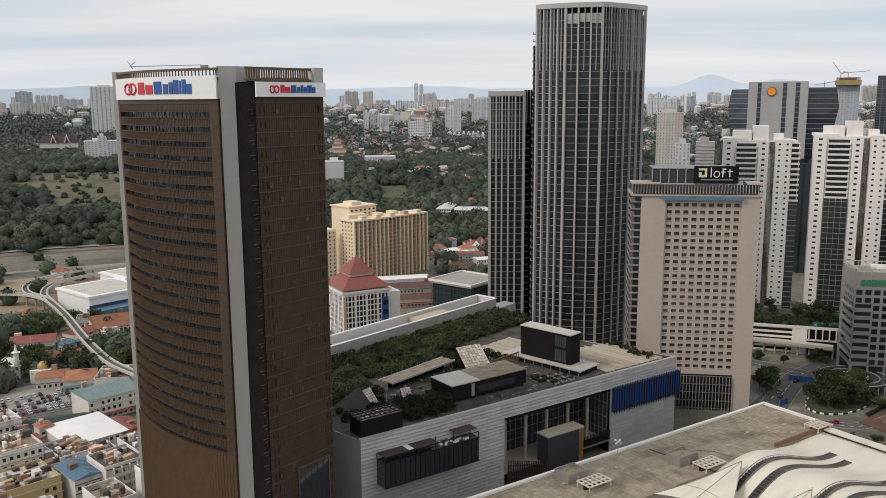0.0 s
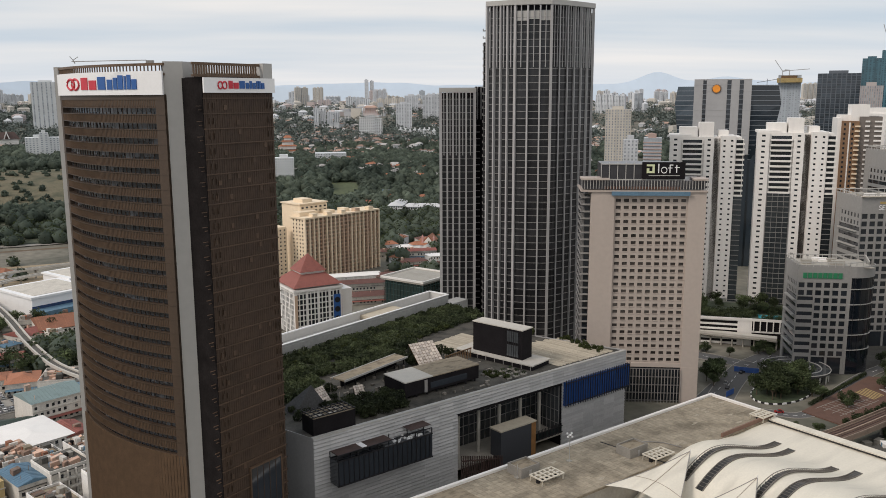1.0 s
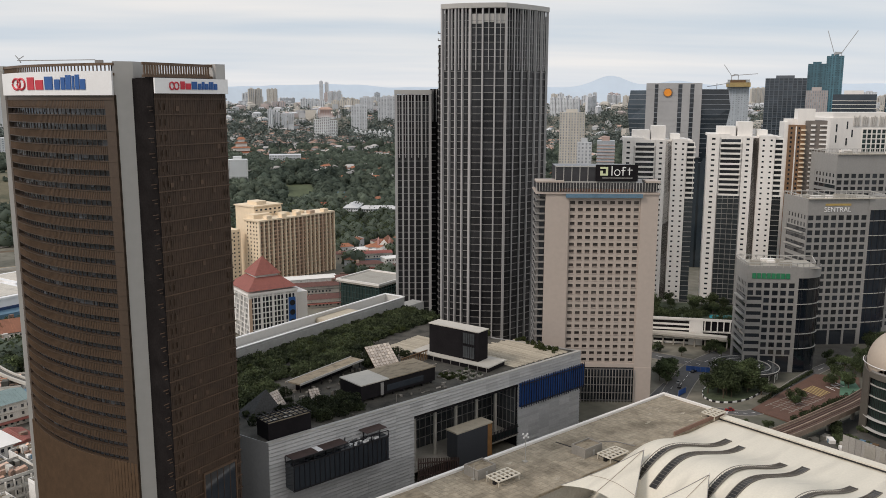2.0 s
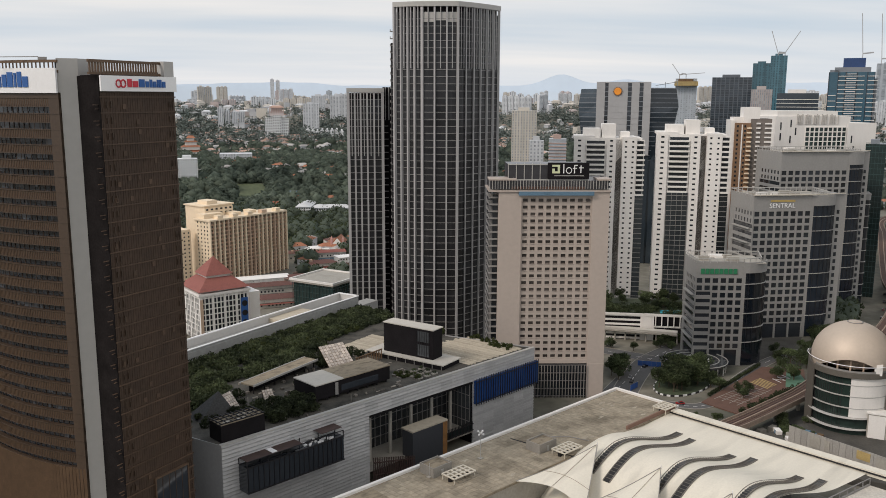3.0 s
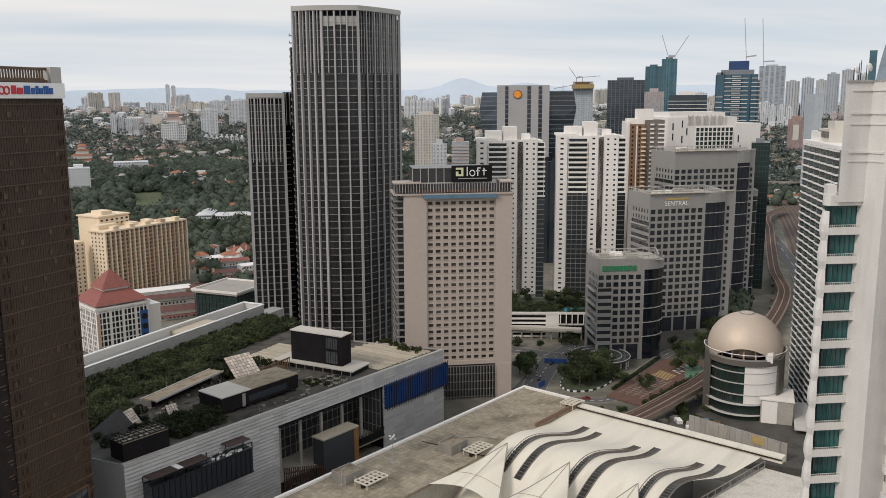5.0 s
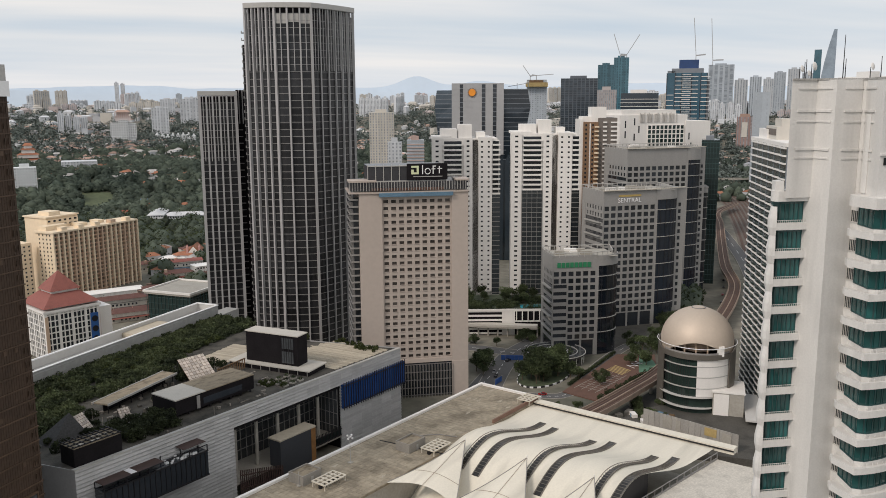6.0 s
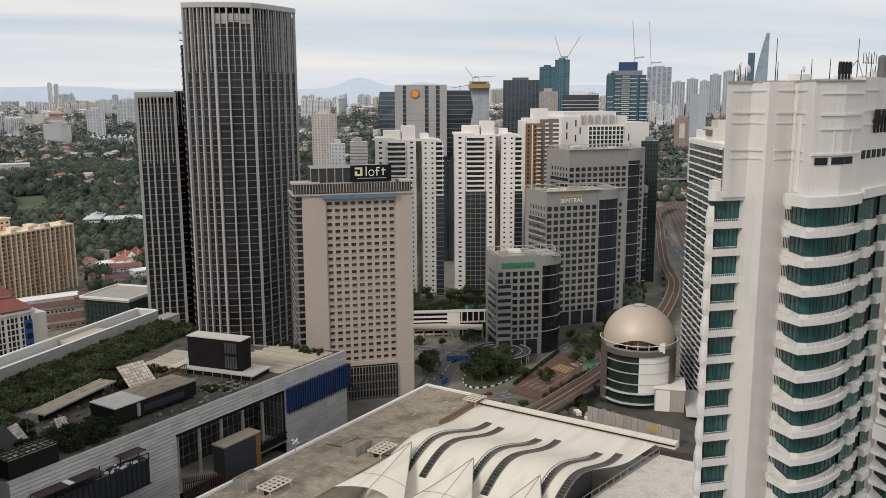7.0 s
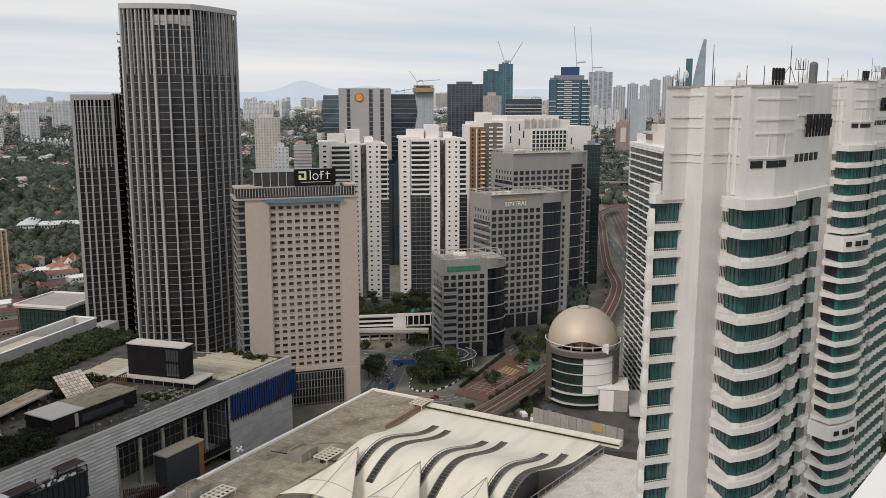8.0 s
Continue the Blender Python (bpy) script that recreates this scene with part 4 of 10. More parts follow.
    # skylight strips, set 6 cm above the membrane
    for w in (45.0, 51.5, 69.5, 76, 94, 100.5):
        panes, frame_ = [], Solid()
        ends = (22.0 + (w % 5), 79.0)
        m = 40
        P = []
        for k in range(m + 1):
            d = ends[0] + (ends[1] - ends[0]) * k / m
            P.append((-d, mz(-d, w) + 0.12))
        for k in range(m):
            (u0, za), (u1, zb) = P[k], P[k + 1]
            panes.append(Solid().add([(u0 - 0.15, -w - 1.15, za), (u0 - 0.15, -w + 1.15, za), (u1, -w + 1.15, zb), (u1, -w - 1.15, zb), (u0 - 0.15, -w - 1.15, za - 0.06), (u0 - 0.15, -w + 1.15, za - 0.06), (u1, -w + 1.15, zb - 0.06), (u1, -w - 1.15, zb - 0.06)], [(0, 1, 2, 3), (7, 6, 5, 4), (0, 4, 5, 1), (2, 6, 7, 3)]))
            frame_.beam((u0, -w - 1.3, za), (u1, -w - 1.3, zb), 0.3, 0.35).beam((u0, -w + 1.3, za), (u1, -w + 1.3, zb), 0.3, 0.35).beam((u0, -w - 1.2, za), (u0, -w + 1.2, za), 0.14, 0.16)
        s = part("skylight", frame_, M["skylight_frame"], t, "dark glazed skylight strip")
        for pn in panes:
            part("pane", pn, M["skylight"], s)
    # pointed sails along the near edge
    for w in (42.4, 67.9, 92.9):
        tip, lf, rf = Vector((-72, -w, 26.3)), Vector((-102, -w + 11, 18.5)), Vector((-98.5, -w - 15, 16.0))
        v, f, n = [], [], 12
        for i in range(n + 1):
            for j in range(i + 1):
                a = i / n
                b = j / i if i else 0
                p = tip.lerp(lf.lerp(rf, b), a)
                p.z += 1.8 * math.sin(math.pi * b) * a - 1.0 * math.sin(math.pi * a) * (1 - 0.6 * math.sin(math.pi * b))
                p.x += 3.0 * math.sin(math.pi * b) * a * a
                v.append(p)
        idx = lambda i, j: i * (i + 1) // 2 + j
        for i in range(n):
            for j in range(i + 1):
                f.append((idx(i, j), idx(i + 1, j), idx(i + 1, j + 1)))
                if j < i:
                    f.append((idx(i, j), idx(i + 1, j + 1), idx(i, j + 1)))
        sl = part("sail", Solid().add(v, f), M["membrane"], t, "pointed cream fabric sail", smooth=True)
        def on_sail(a, b):
            p = tip.lerp(lf.lerp(rf, b), a)
            p.z += 1.8 * math.sin(math.pi * b) * a - 1.0 * math.sin(math.pi * a) * (1 - 0.6 * math.sin(math.pi * b)) + 0.1
            p.x += 3.0 * math.sin(math.pi * b) * a * a
            return p

        rib = lambda b: [on_sail(i / 24, b) for i in range(1, 25)]
        part("edge_cable", Solid().tube([tip] + rib(0.0), 0.13, 5), M["fin"], sl)
        part("edge_cable", Solid().tube([tip] + rib(1.0), 0.13, 5), M["fin"], sl)
        part("seam", Solid().tube([tip] + rib(0.45), 0.07, 5), M["seam"], sl)
        part("seam", Solid().tube([on_sail(0.66 + 0.05 * math.sin(j * 0.26), j / 12) for j in range(13)], 0.07, 5), M["seam"], sl)
        part("mast", Solid().tube([tip + Vector((0, 0, 0.8)), (-75, -w - 1, 8)], 0.2, 6), M["white"], sl)
    part("side_roof", Solid().prism([(-118, -150), (-8, -150), (-8, -110.5), (-60, -103), (-118, -103)], 11.5, 14.0), M["dirty_white"], t, "stained pale flat roof")
    kb = part("side_kerb", Solid().beam((-8, -110.6, 14.3), (-60, -103.1, 14.3), 0.4, 0.6).beam((-60, -103.1, 14.3), (-118, -102.7, 14.3), 0.4, 0.6), M["fin"], t)
    part("rail", Solid().beam((-8, -110.6, 16.6), (-60, -103.1, 16.6), 0.22, 0.3).beam((-60, -103.1, 16.6), (-118, -102.7, 16.6), 0.22, 0.3), M["floor_line"], kb)
    for k in range(12):
        q = k / 11
        part("post", Solid().box(-8.15 - 52 * q, -110.75 + 7.5 * q, 14.4, -7.85 - 52 * q, -110.45 + 7.5 * q, 16.6), M["floor_line"], kb)


M["worn_patch"] = material("pale_worn_screed", (0.38, 0.335, 0.265), 0.92, 0.3, 1.2, 0.5, per_piece=0.15)
M["slab"] = material("mossy_concrete_slab", (0.225, 0.19, 0.14), 0.93, 0.22, 0.09, 0.5, 0.2, per_piece=0.13, second=(0.335, 0.29, 0.22))
M["seam"] = material("brown_seam", (0.30, 0.24, 0.19), 0.8, 0.1)
M["brickish"] = material("brown_brick", (0.23, 0.135, 0.10), 0.9, 0.15, 0.5, 0.2)
M["skylight"] = glass_material("skylight_glass", (0.024, 0.021, 0.018), 0.3, 0.4, 0.3)
M["skylight_frame"] = material("grey_brown_skylight_frame", (0.15, 0.135, 0.115), 0.7, 0.15)
M["dirty_white"] = material("stained_white_roof", (0.56, 0.525, 0.465), 0.9, 0.22, 0.16, 0.6, 0.2)
station()


# ---- white apartment tower beside the terrace ----
def along(line, n):
    """n + 1 points evenly along a plan line."""
    p = [Vector(q) for q in line]
    run = [0.0]
    for a, b in zip(p, p[1:]):
        run.append(run[-1] + (b - a).length)
    out, k = [], 0
    for i in range(n + 1):
        s = run[-1] * i / n
        while k < len(p) - 2 and run[k + 1] < s:
            k += 1
        q = (s - run[k]) / max(1e-6, run[k + 1] - run[k])
        out.append(p[k].lerp(p[k + 1], min(1.0, q)))
    return out


def panes(line, n, z0, z1, gap=0.07, thick=0.1, seed=0):
    """A row of n upright panes along a plan line, each a piece of its own, in a mixed order."""
    pts = along(line, n)
    order = list(range(n))
    random.Random(seed).shuffle(order)
    s = Solid()
    for i in order:
        a, b = pts[i], pts[i + 1]
        d = (b - a).normalized()
        w = Vector((-d.y, d.x)) * thick
        a, b = a + d * gap / 2, b - d * gap / 2
        s.prism([tuple(a), tuple(b), tuple(b + w), tuple(a + w)], z0, z1)
    return s


def posts(line, n, z0, z1, w=0.1):
    s = Solid()
    for p in along(line, n):
        s.box(p.x - w / 2, p.y - w / 2, z0, p.x + w / 2, p.y + w / 2, z1)
    return s


def inset(line, dx, dy):
    return [(x + dx, y + dy) for x, y in line]


def balcony_tower():
    t = thing("apartment_tower", pose(73, 70, 0), "white apartment tower with curved balconies and green glass", "building", "white balcony towers")
    hs, z_top, eave = 3.35, 146.9, 133.6
    white, deep = M["white_tower"], -6.0
    front = [(-0.2 + 9.7 * u, -0.35 - 2.45 * u + 3.85 * u * u) for u in np.linspace(0, 1, 11)]
    # walls: pier between the wings, set-back cores, blank attic above
    part("core", Solid().prism([(1.6, 2.0), (8.8, 2.6), (19.4, 6.6), (22, 16), (10, 24), (0.2, 13.5), (-3.6, 10.6), (-0.5, 10.0), (-0.5, 7), (2.4, 7), (2.4, 4.6)], deep, eave), white, t)
    part("pier", Solid().prism([(-0.95, 9.6), (-0.95, 5.7), (2.55, 5.5), (2.55, 9.6)], deep, z_top + 0.05), white, t, "full-height white pier")
    part("vent_wall", Solid().prism([(2.25, 5.6), (2.2, 4.3), (2.9, 4.2), (2.9, 5.6)], deep, eave), white, t)
    wall = [(-4.2, 8.9), (-0.9, 8.55), (-0.9, 7.0), (2.6, 7.0), (2.6, 5.0), (0.65, 0.6), (4.8, 0.25), (8.8, 1.3)]
    part("attic", Solid().prism(wall + [(8.9, 16), (0.6, 14)], eave, z_top), white, t, "tall blank white attic")
    part("attic", Solid().prism([(8.8, 1.32), (13.2, 2.95), (19.6, 5.3), (22, 16), (8.9, 16)], eave, z_top + 0.55), white, t, "tall blank white attic")
    cap = inset(wall, -0.12, -0.16)
    part("attic_cap", Solid().strip(inset(wall, 0.25, 0.3), cap, z_top, z_top + 0.22), M["roof_edge"], t, "dark-stained parapet edge")
    for a, b, z0, z1 in (((1.9, 3.45), (2.2, 4.1), eave + 0.9, eave + 9.6),):
        part("pilaster", Solid().beam((*a, z0), (*a, z1), 0.5, 0.4).beam((*b, z0), (*b, z1), 0.3, 0.35), white, t)
    # level mouldings and shallow panel frames of the attic
    mould = Solid()

    def line_at(a, b, z, w=0.22, h=0.2):
        mould.beam((*a, z), (*b, z), w, h)

    for z, k in ((eave + 5.6, 0.24), (eave + 4.6, 0.16), (eave + 9.9, 0.24), (eave + 8.7, 0.16), (eave + 12.4, 0.2)):
        line_at((-3.4, 8.8), (-1.0, 8.52), z, k, k)
        line_at((-0.97, 8.5), (-0.97, 6.2), z, k, k)
        line_at((0.2, 5.62), (2.55, 5.48), z, k, k)
        line_at((2.5, 4.95), (1.5, 2.55), z, k, k)
    for z, k in ((eave + 12.0, 0.2), (eave + 9.7, 0.26), (eave + 8.1, 0.2)):
        line_at((1.6, 0.5), (4.8, 0.22), z, k, k)
        line_at((4.8, 0.22), (8.6, 1.22), z, k, k)
        line_at((9.2, 1.45), (13.0, 2.85), z + 0.4, k, k)
    line_at((0.62, 0.55), (4.8, 0.2), eave + 5.35, 0.3, 0.24)
    line_at((4.8, 0.2), (8.7, 1.24), eave + 5.35, 0.3, 0.24)
    for x, y in ((3.5, 0.32), (6.4, 0.62)):
        mould.box(x, y - 0.07, eave + 5.4, x + 0.16, y + 0.1, eave + 8.1)
    tagged(part("attic_mouldings", mould, white, t), kind="stuff")
    # louvred openings
    lv = Solid().box(-0.85, -0.04, 0, 0.85, 0.3, 0.8).mesh("louvre", M["recess_black"])
    for x, y, a in ((2.0, 0.42, -4.8), (4.3, 0.26, -4), (6.3, 0.62, 14)):
        part("louvre", lv, None, t, at=pose(x, y, eave + 4.2, 0, 0, a))
    ls = Solid().box(-0.5, -0.05, 0, 0.5, 0.3, 0.95).mesh("louvre", M["recess_black"])
    for k in range(5):
        part("louvre", ls, None, t, at=pose(9.7 + 1.45 * k, 1.62 + 0.535 * k, eave + 4.6, 0, 0, 20.2))
    sg = part("roof_sign", Solid().beam((11.6, 2.2, eave + 8.9), (18.8, 4.85, eave + 8.9), 0.2, 0.25), M["dark_metal"], t, "dark sign of upright letter shapes")
    pr = random.Random(6)
    for k in range(8):
        x, y = 11.7 + 0.98 * k, 2.1 + 0.36 * k
        for dx, z0, z1 in ((0.0, 0.0, 2.7), (0.42, 0.5 + 0.5 * (k % 3), 2.7 - 0.6 * (k % 2))):
            part("sign_mark", Solid().beam((x + dx, y + dx * 0.37, eave + 7.5 + z0), (x + dx + 0.12, y + dx * 0.37, eave + 7.5 + z1), 0.22, 0.2), M["dark_metal"], sg)
    # storeys of the right wing
    out_r = [(0.3, 3.9), (-0.1, 3.2)] + front + [(9.6, 2.4)]
    inn_r = [(0.62, 3.9), (0.22, 3.1)] + [(x + 0.3 * (1 - i / 10), y + 0.32) for i, (x, y) in enumerate(front)] + [(9.3, 2.4)]
    slab_r = Solid().prism(out_r + [(2.2, 4.6)], 0, 0.4).strip(inn_r, out_r, 0.4, 0.78).mesh("balcony", white)
    gl = [(2.15, 4.25), (1.0, 1.0)] + [(x, y + 1.05) for x, y in front[2:]]
    kerb = Solid().strip(inset(gl, 0.2, 0.12), inset(gl, -0.05, -0.08), 0.4, 1.02)
    kp = posts(inset(front[1:], 0.1, 0.35), 12, 0.78, 1.08, 0.07)
    kerb.add(kp.v, kp.f)
    kerb_r = kerb.mesh("kerb", white)
    gls_r = [panes([gl[0], gl[1]], 3, 1.02, hs, seed=q).add(*(lambda s: (s.v, s.f))(panes(gl[1:], 9, 1.02, hs, seed=q + 9))).mesh("glazing", M["glass_green"]) for q in range(4)]
    fr = posts(gl, 12, 1.02, hs, 0.12)
    for a, b in zip(gl, gl[1:]):
        fr.beam((*a, 1.08), (*b, 1.08), 0.16, 0.1).beam((*a, hs - 0.14), (*b, hs - 0.14), 0.16, 0.12)
    mul_r = fr.mesh("mullions", M["frame_green"])
    # solid near-black block gives the rooms their unlit darkness by colour
    part("dark_room", Solid().prism(inset(gl, 0.3, 0.28) + [(8.6, 3.4), (2.6, 4.8)], 88, eave - 0.5), M["recess_black"], t, "near-black fill for unlit rooms behind the glass")
    # left wing: straight front and a rounded end with a high curved apron
    out_l = [(-0.9, 8.75), (-4.7, 9.4), (-4.95, 9.62), (-4.97, 10.1), (-4.65, 10.75), (-4.0, 11.3), (-3.2, 11.6)]
    inn_l = [(-0.9, 9.05), (-4.5, 9.7), (-4.68, 9.8), (-4.7, 10.1), (-4.4, 10.6), (-3.8, 11.05), (-3.1, 11.3)]
    ap = Solid().prism(out_l[::-1] + [(-0.9, 11.6)][::-1], 0, 0.45)
    ap.strip(inn_l, out_l, 0.45, 0.85)
    end_o = [(-4.72, 9.38), (-5.1, 9.6), (-5.17, 10.1), (-4.85, 10.8), (-4.15, 11.4), (-3.3, 11.75)]
    end_i = [(-4.6, 9.65), (-4.75, 9.8), (-4.8, 10.1), (-4.5, 10.65), (-3.9, 11.15), (-3.2, 11.5)]
    n_ = len(end_o)
    for z0, z1, g0, g1 in ((-0.6, 0.3, 0.55, 0.0), (0.3, 1.3, 0.0, 0.0), (1.3, 2.75, 0.0, 0.7)):
        lo_ = [Vector(a).lerp(Vector(b), g0) for a, b in zip(end_o, end_i)]
        hi_ = [Vector(a).lerp(Vector(b), g1) for a, b in zip(end_o, end_i)]
        v = [(p.x, p.y, z0) for p in lo_] + [(p.x, p.y, z1) for p in hi_] + [(x, y, z1) for x, y in end_i] + [(x, y, z0) for x, y in end_i]
        ap.add(v, [q for i in range(n_ - 1) for q in ((i + 1, i, n_ + i, n_ + i + 1), (n_ + i + 1, n_ + i, 2 * n_ + i, 2 * n_ + i + 1), (2 * n_ + i + 1, 2 * n_ + i, 3 * n_ + i, 3 * n_ + i + 1))])
    slab_l = ap.mesh("balcony", white)
    rail = posts([(-1.0, 8.95), (-4.7, 9.55)], 14, 0.85, 1.12, 0.035).beam((-0.95, 8.93, 1.12), (-4.75, 9.55, 1.12), 0.05)
    rail_l = rail.mesh("railing", white)
    gl_l = [(-3.75, 10.9), (-3.75, 10.1), (-0.95, 9.55)]
    gls_l = [panes(gl_l[1:], 5, 0.75, hs - 0.3, seed=q).mesh("glazing", M["glass_green"]) for q in range(4)]
    fl = posts(gl_l[1:], 5, 0.45, hs - 0.1, 0.12)
    fl.beam((-3.75, 10.05, hs - 0.2), (-0.95, 9.5, hs - 0.2), 0.14, 0.34).beam((-3.75, 10.05, 0.62), (-0.95, 9.5, 0.62), 0.14, 0.26).box(-3.9, 10.05, 0.45, -3.75, 11.4, hs)
    mul_l = fl.mesh("mullions", M["frame_green"])
    vent = Solid().box(-0.06, -0.55, 0, 0.3, 0.55, 1.25).mesh("vent_window", M["recess_black"])
    grid = posts([(-0.1, -0.5), (-0.1, 0.5)], 4, 0, 1.25, 0.06).box(-0.14, -0.6, -0.12, 0.02, 0.6, 0).mesh("vent_grille", M["groove"])
    # stepping bays of the flank
    bay_o = [(9.9, 1.5), (14.6, 3.3), (14.6, 4.2), (16.4, 4.1), (19.8, 5.5), (19.8, 7), (9.9, 4)]
    bay_s = Solid().prism(bay_o, 0, 0.8).prism([(11.0, 1.4), (12.6, 1.95), (12.5, 2.7), (10.9, 2.3)], 0, 1.1).prism([(16.0, 3.3), (18.2, 4.1), (18.1, 5.1), (15.9, 4.5)], 0.2, 1.1).mesh("side_bay", white)
    bay_g = panes([(10.1, 2.0), (14.4, 3.65)], 5, 0.8, hs).add(*(lambda s: (s.v, s.f))(panes([(16.5, 4.5), (19.6, 5.8)], 4, 0.8, hs))).mesh("side_glazing", M["glass_green"])
    part("bay_room", Solid().prism([(10.2, 2.25), (14.5, 3.9), (16.3, 4.7), (19.5, 6.1), (19.5, 7), (10.2, 7)], 60, eave - 0.3), M["recess_black"], t, "near-black fill for unlit rooms behind the glass")
    floors = 16
    for k in range(1, floors + 1):
        z = eave - hs * k - 0.45
        b = part("balcony", slab_r, None, t, at=pose(0, 0, z))
        part("kerb", kerb_r, None, b)
        g = part("glazing", gls_r[k % 4], None, t, at=pose(0, 0, z))
        part("mullions", mul_r, None, g)
        b2 = part("balcony", slab_l, None, t, at=pose(0, 0, z))
        tagged(part("railing", rail_l, None, b2), kind="stuff")
        g2 = part("glazing", gls_l[(k * 3) % 4], None, t, at=pose(0, 0, z))
        part("mullions", mul_l, None, g2)
        v = part("vent_window", vent, None, t, at=pose(2.24, 4.85, z + 1.3))
        part("vent_grille", grid, None, v)
        s2 = part("side_bay", bay_s, None, t, at=pose(0, 0, z))
        part("side_glazing", bay_g, None, s2)
    part("eave_balcony", Solid().prism(out_r + [(2.2, 4.6)], eave - 0.45, eave + 0.75), white, t)
    part("eave_balcony", Solid().prism(out_l[::-1] + [(-0.9, 11.6)][::-1], eave - 0.45, eave + 0.75).prism([(-4.95, 9.75), (-4.1, 9.3), (-3.2, 11.4), (-4.3, 11.1)], eave + 0.75, eave + 1.9), white, t)
    part("eave_balcony", Solid().prism([(9.7, 1.0), (14.8, 2.9), (20.2, 5.1), (20.2, 7), (9.7, 4)], eave + 0.0, eave + 1.1), white, t)
    # roof: masts, dishes, aerial frames, tank
    def mast(x, y, h, r=0.06):
        return part("antenna", Solid().tube([(x, y, z_top), (x, y, z_top + h)], r, 6, r * 0.6), M["dark_metal"], t)

    for x, y, h in ((-2.7, 9.6, 1.5), (-2.2, 9.4, 2.1), (-1.7, 9.7, 2.4), (-1.3, 9.3, 1.9), (1.2, 7.2, 5.0), (1.9, 7.6, 2.4), (3.5, 5.6, 1.4), (4.4, 5, 2.6), (5.2, 3.1, 2.6), (10.4, 4.0, 5.0), (13.0, 5.0, 3.0), (14.2, 5.4, 3.2)):
        mast(x, y, h)
    for x, y, z, s in ((-2.9, 9.0, 1.3, 0.42), (-1.2, 9.0, 1.6, 0.5), (-1.9, 9.0, 0.8, 0.36), (3.55, 5.4, 1.5, 0.42)):
        part("dish", Solid().dome(0, 0, 0, s, s * 0.45, 14, 4), white, t, at=pose(x, y, z_top + z, 80, 0, 25))
    fr = Solid()
    for x in (6.7, 7.2, 7.7, 8.2):
        fr.box(x - 0.1, 3.0, z_top, x + 0.1, 3.2, z_top + 2.3).box(x - 0.16, 2.9, z_top + 0.9, x + 0.16, 3.2, z_top + 2.2)
    fr.box(6.5, 3.05, z_top + 1.1, 8.5, 3.15, z_top + 1.2).box(6.5, 3.05, z_top + 1.9, 8.5, 3.15, z_top + 2.0)
    part("aerial_frame", fr, M["dark_metal"], t, "rack of panel aerials")
    guy = Solid().beam((10.4, 4, z_top + 2.6), (7.8, 4, z_top + 0.1), 0.05).beam((10.4, 4, z_top + 2.6), (12.8, 5, z_top + 0.1), 0.05)
    for q in range(6):
        guy.box(12.4 + q * 0.42, 5.0, z_top + 2.2, 12.45 + q * 0.42, 5.05, z_top + 3.6 - 0.2 * (q % 2))
    guy.beam((12.3, 5, z_top + 2.3), (14.7, 5.5, z_top + 2.3), 0.07)
    part("aerial_wires", guy, M["dark_metal"], t)
    part("roof_tank", Solid().tube([(16.0, 5.4, z_top), (16.0, 5.4, z_top + 2.9)], 0.5, 14).dome(16.0, 5.4, z_top + 2.9, 0.5, 0.4, 14, 4), M["shade_tank"], t)
    part("roof_cabin", Solid().box(9.0, 4.5, z_top, 10.2, 6, z_top + 0.9).box(4.9, 7, z_top, 6.3, 9, z_top + 1.0).box(17.5, 8, z_top, 19, 9, z_top + 1.4), M["white_tower"], t)
    # the twin stands farther on, a little higher
    second = copy_thing(t, pose(148.6, 116.2, 2.5))
    tagged(second, "white apartment tower with curved balconies, standing behind its twin")
    # its long stepping flank
    saw2 = []
    for k in range(9):
        saw2 += [(10.4 + 2.6 * k, 2.0 + 1.0 * k), (12.6 + 2.6 * k, 2.35 + 1.0 * k)]
    fw = Solid().prism(saw2 + [(34, 26), (10, 24)], 0, 0.95).mesh("side_bay", white)
    fg = Solid().prism([(x + 0.2, y + 0.5) for x, y in saw2] + [(33.6, 25.8), (10, 23.8)], 0.95, hs).mesh("side_glazing", M["glass_green"])
    for k in range(-3, 33):
        b = part("side_bay", fw, None, second, at=pose(0, 0, eave - hs * k - 0.45))
        part("side_glazing", fg, None, b)
    part("flank_roof", Solid().prism(saw2 + [(34, 26), (10, 24)], eave + hs * 4 - 0.45, eave + hs * 4 + 0.5), white, second)
    # wider lower storeys under planted terraces
    for z_step, dz0, dz1, fwd in ((eave - hs * 6, 6, 18, 0.0), (eave - hs * 18, 18, 33, 0.6)):
        lo = [(-0.9 - fwd, 3.4), (-0.8 - fwd, -0.6 - fwd)] + [(x * 1.04 - 0.5 - fwd * 0.5, y - 0.9 - fwd) for x, y in front] + [(9.8, 2.0)]
        part("terrace_step", Solid().prism(lo + [(2.0, 5)], z_step - 0.6, z_step + 2.4), white, second, "white terrace wall with slot windows")
        for k in range(3):
            part("slot_window", Solid().box(-0.1 + 2.4 * k, -1.66 - fwd - 0.3 * (k == 1), z_step + 0.5, 1.3 + 2.4 * k, -1.2 - fwd, z_step + 1.5), M["recess_black"], second)
        ls_ = Solid().prism(lo + [(2.0, 5)], 0, 0.9).mesh("balcony", white)
        lgl = inset(lo[1:-1], 0.7, 0.9)
        lg_ = panes(lgl, 12, 0.9, hs, seed=int(fwd) + 3).mesh("glazing", M["glass_green"])
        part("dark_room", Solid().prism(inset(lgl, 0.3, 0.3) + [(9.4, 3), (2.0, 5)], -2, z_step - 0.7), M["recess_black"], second)
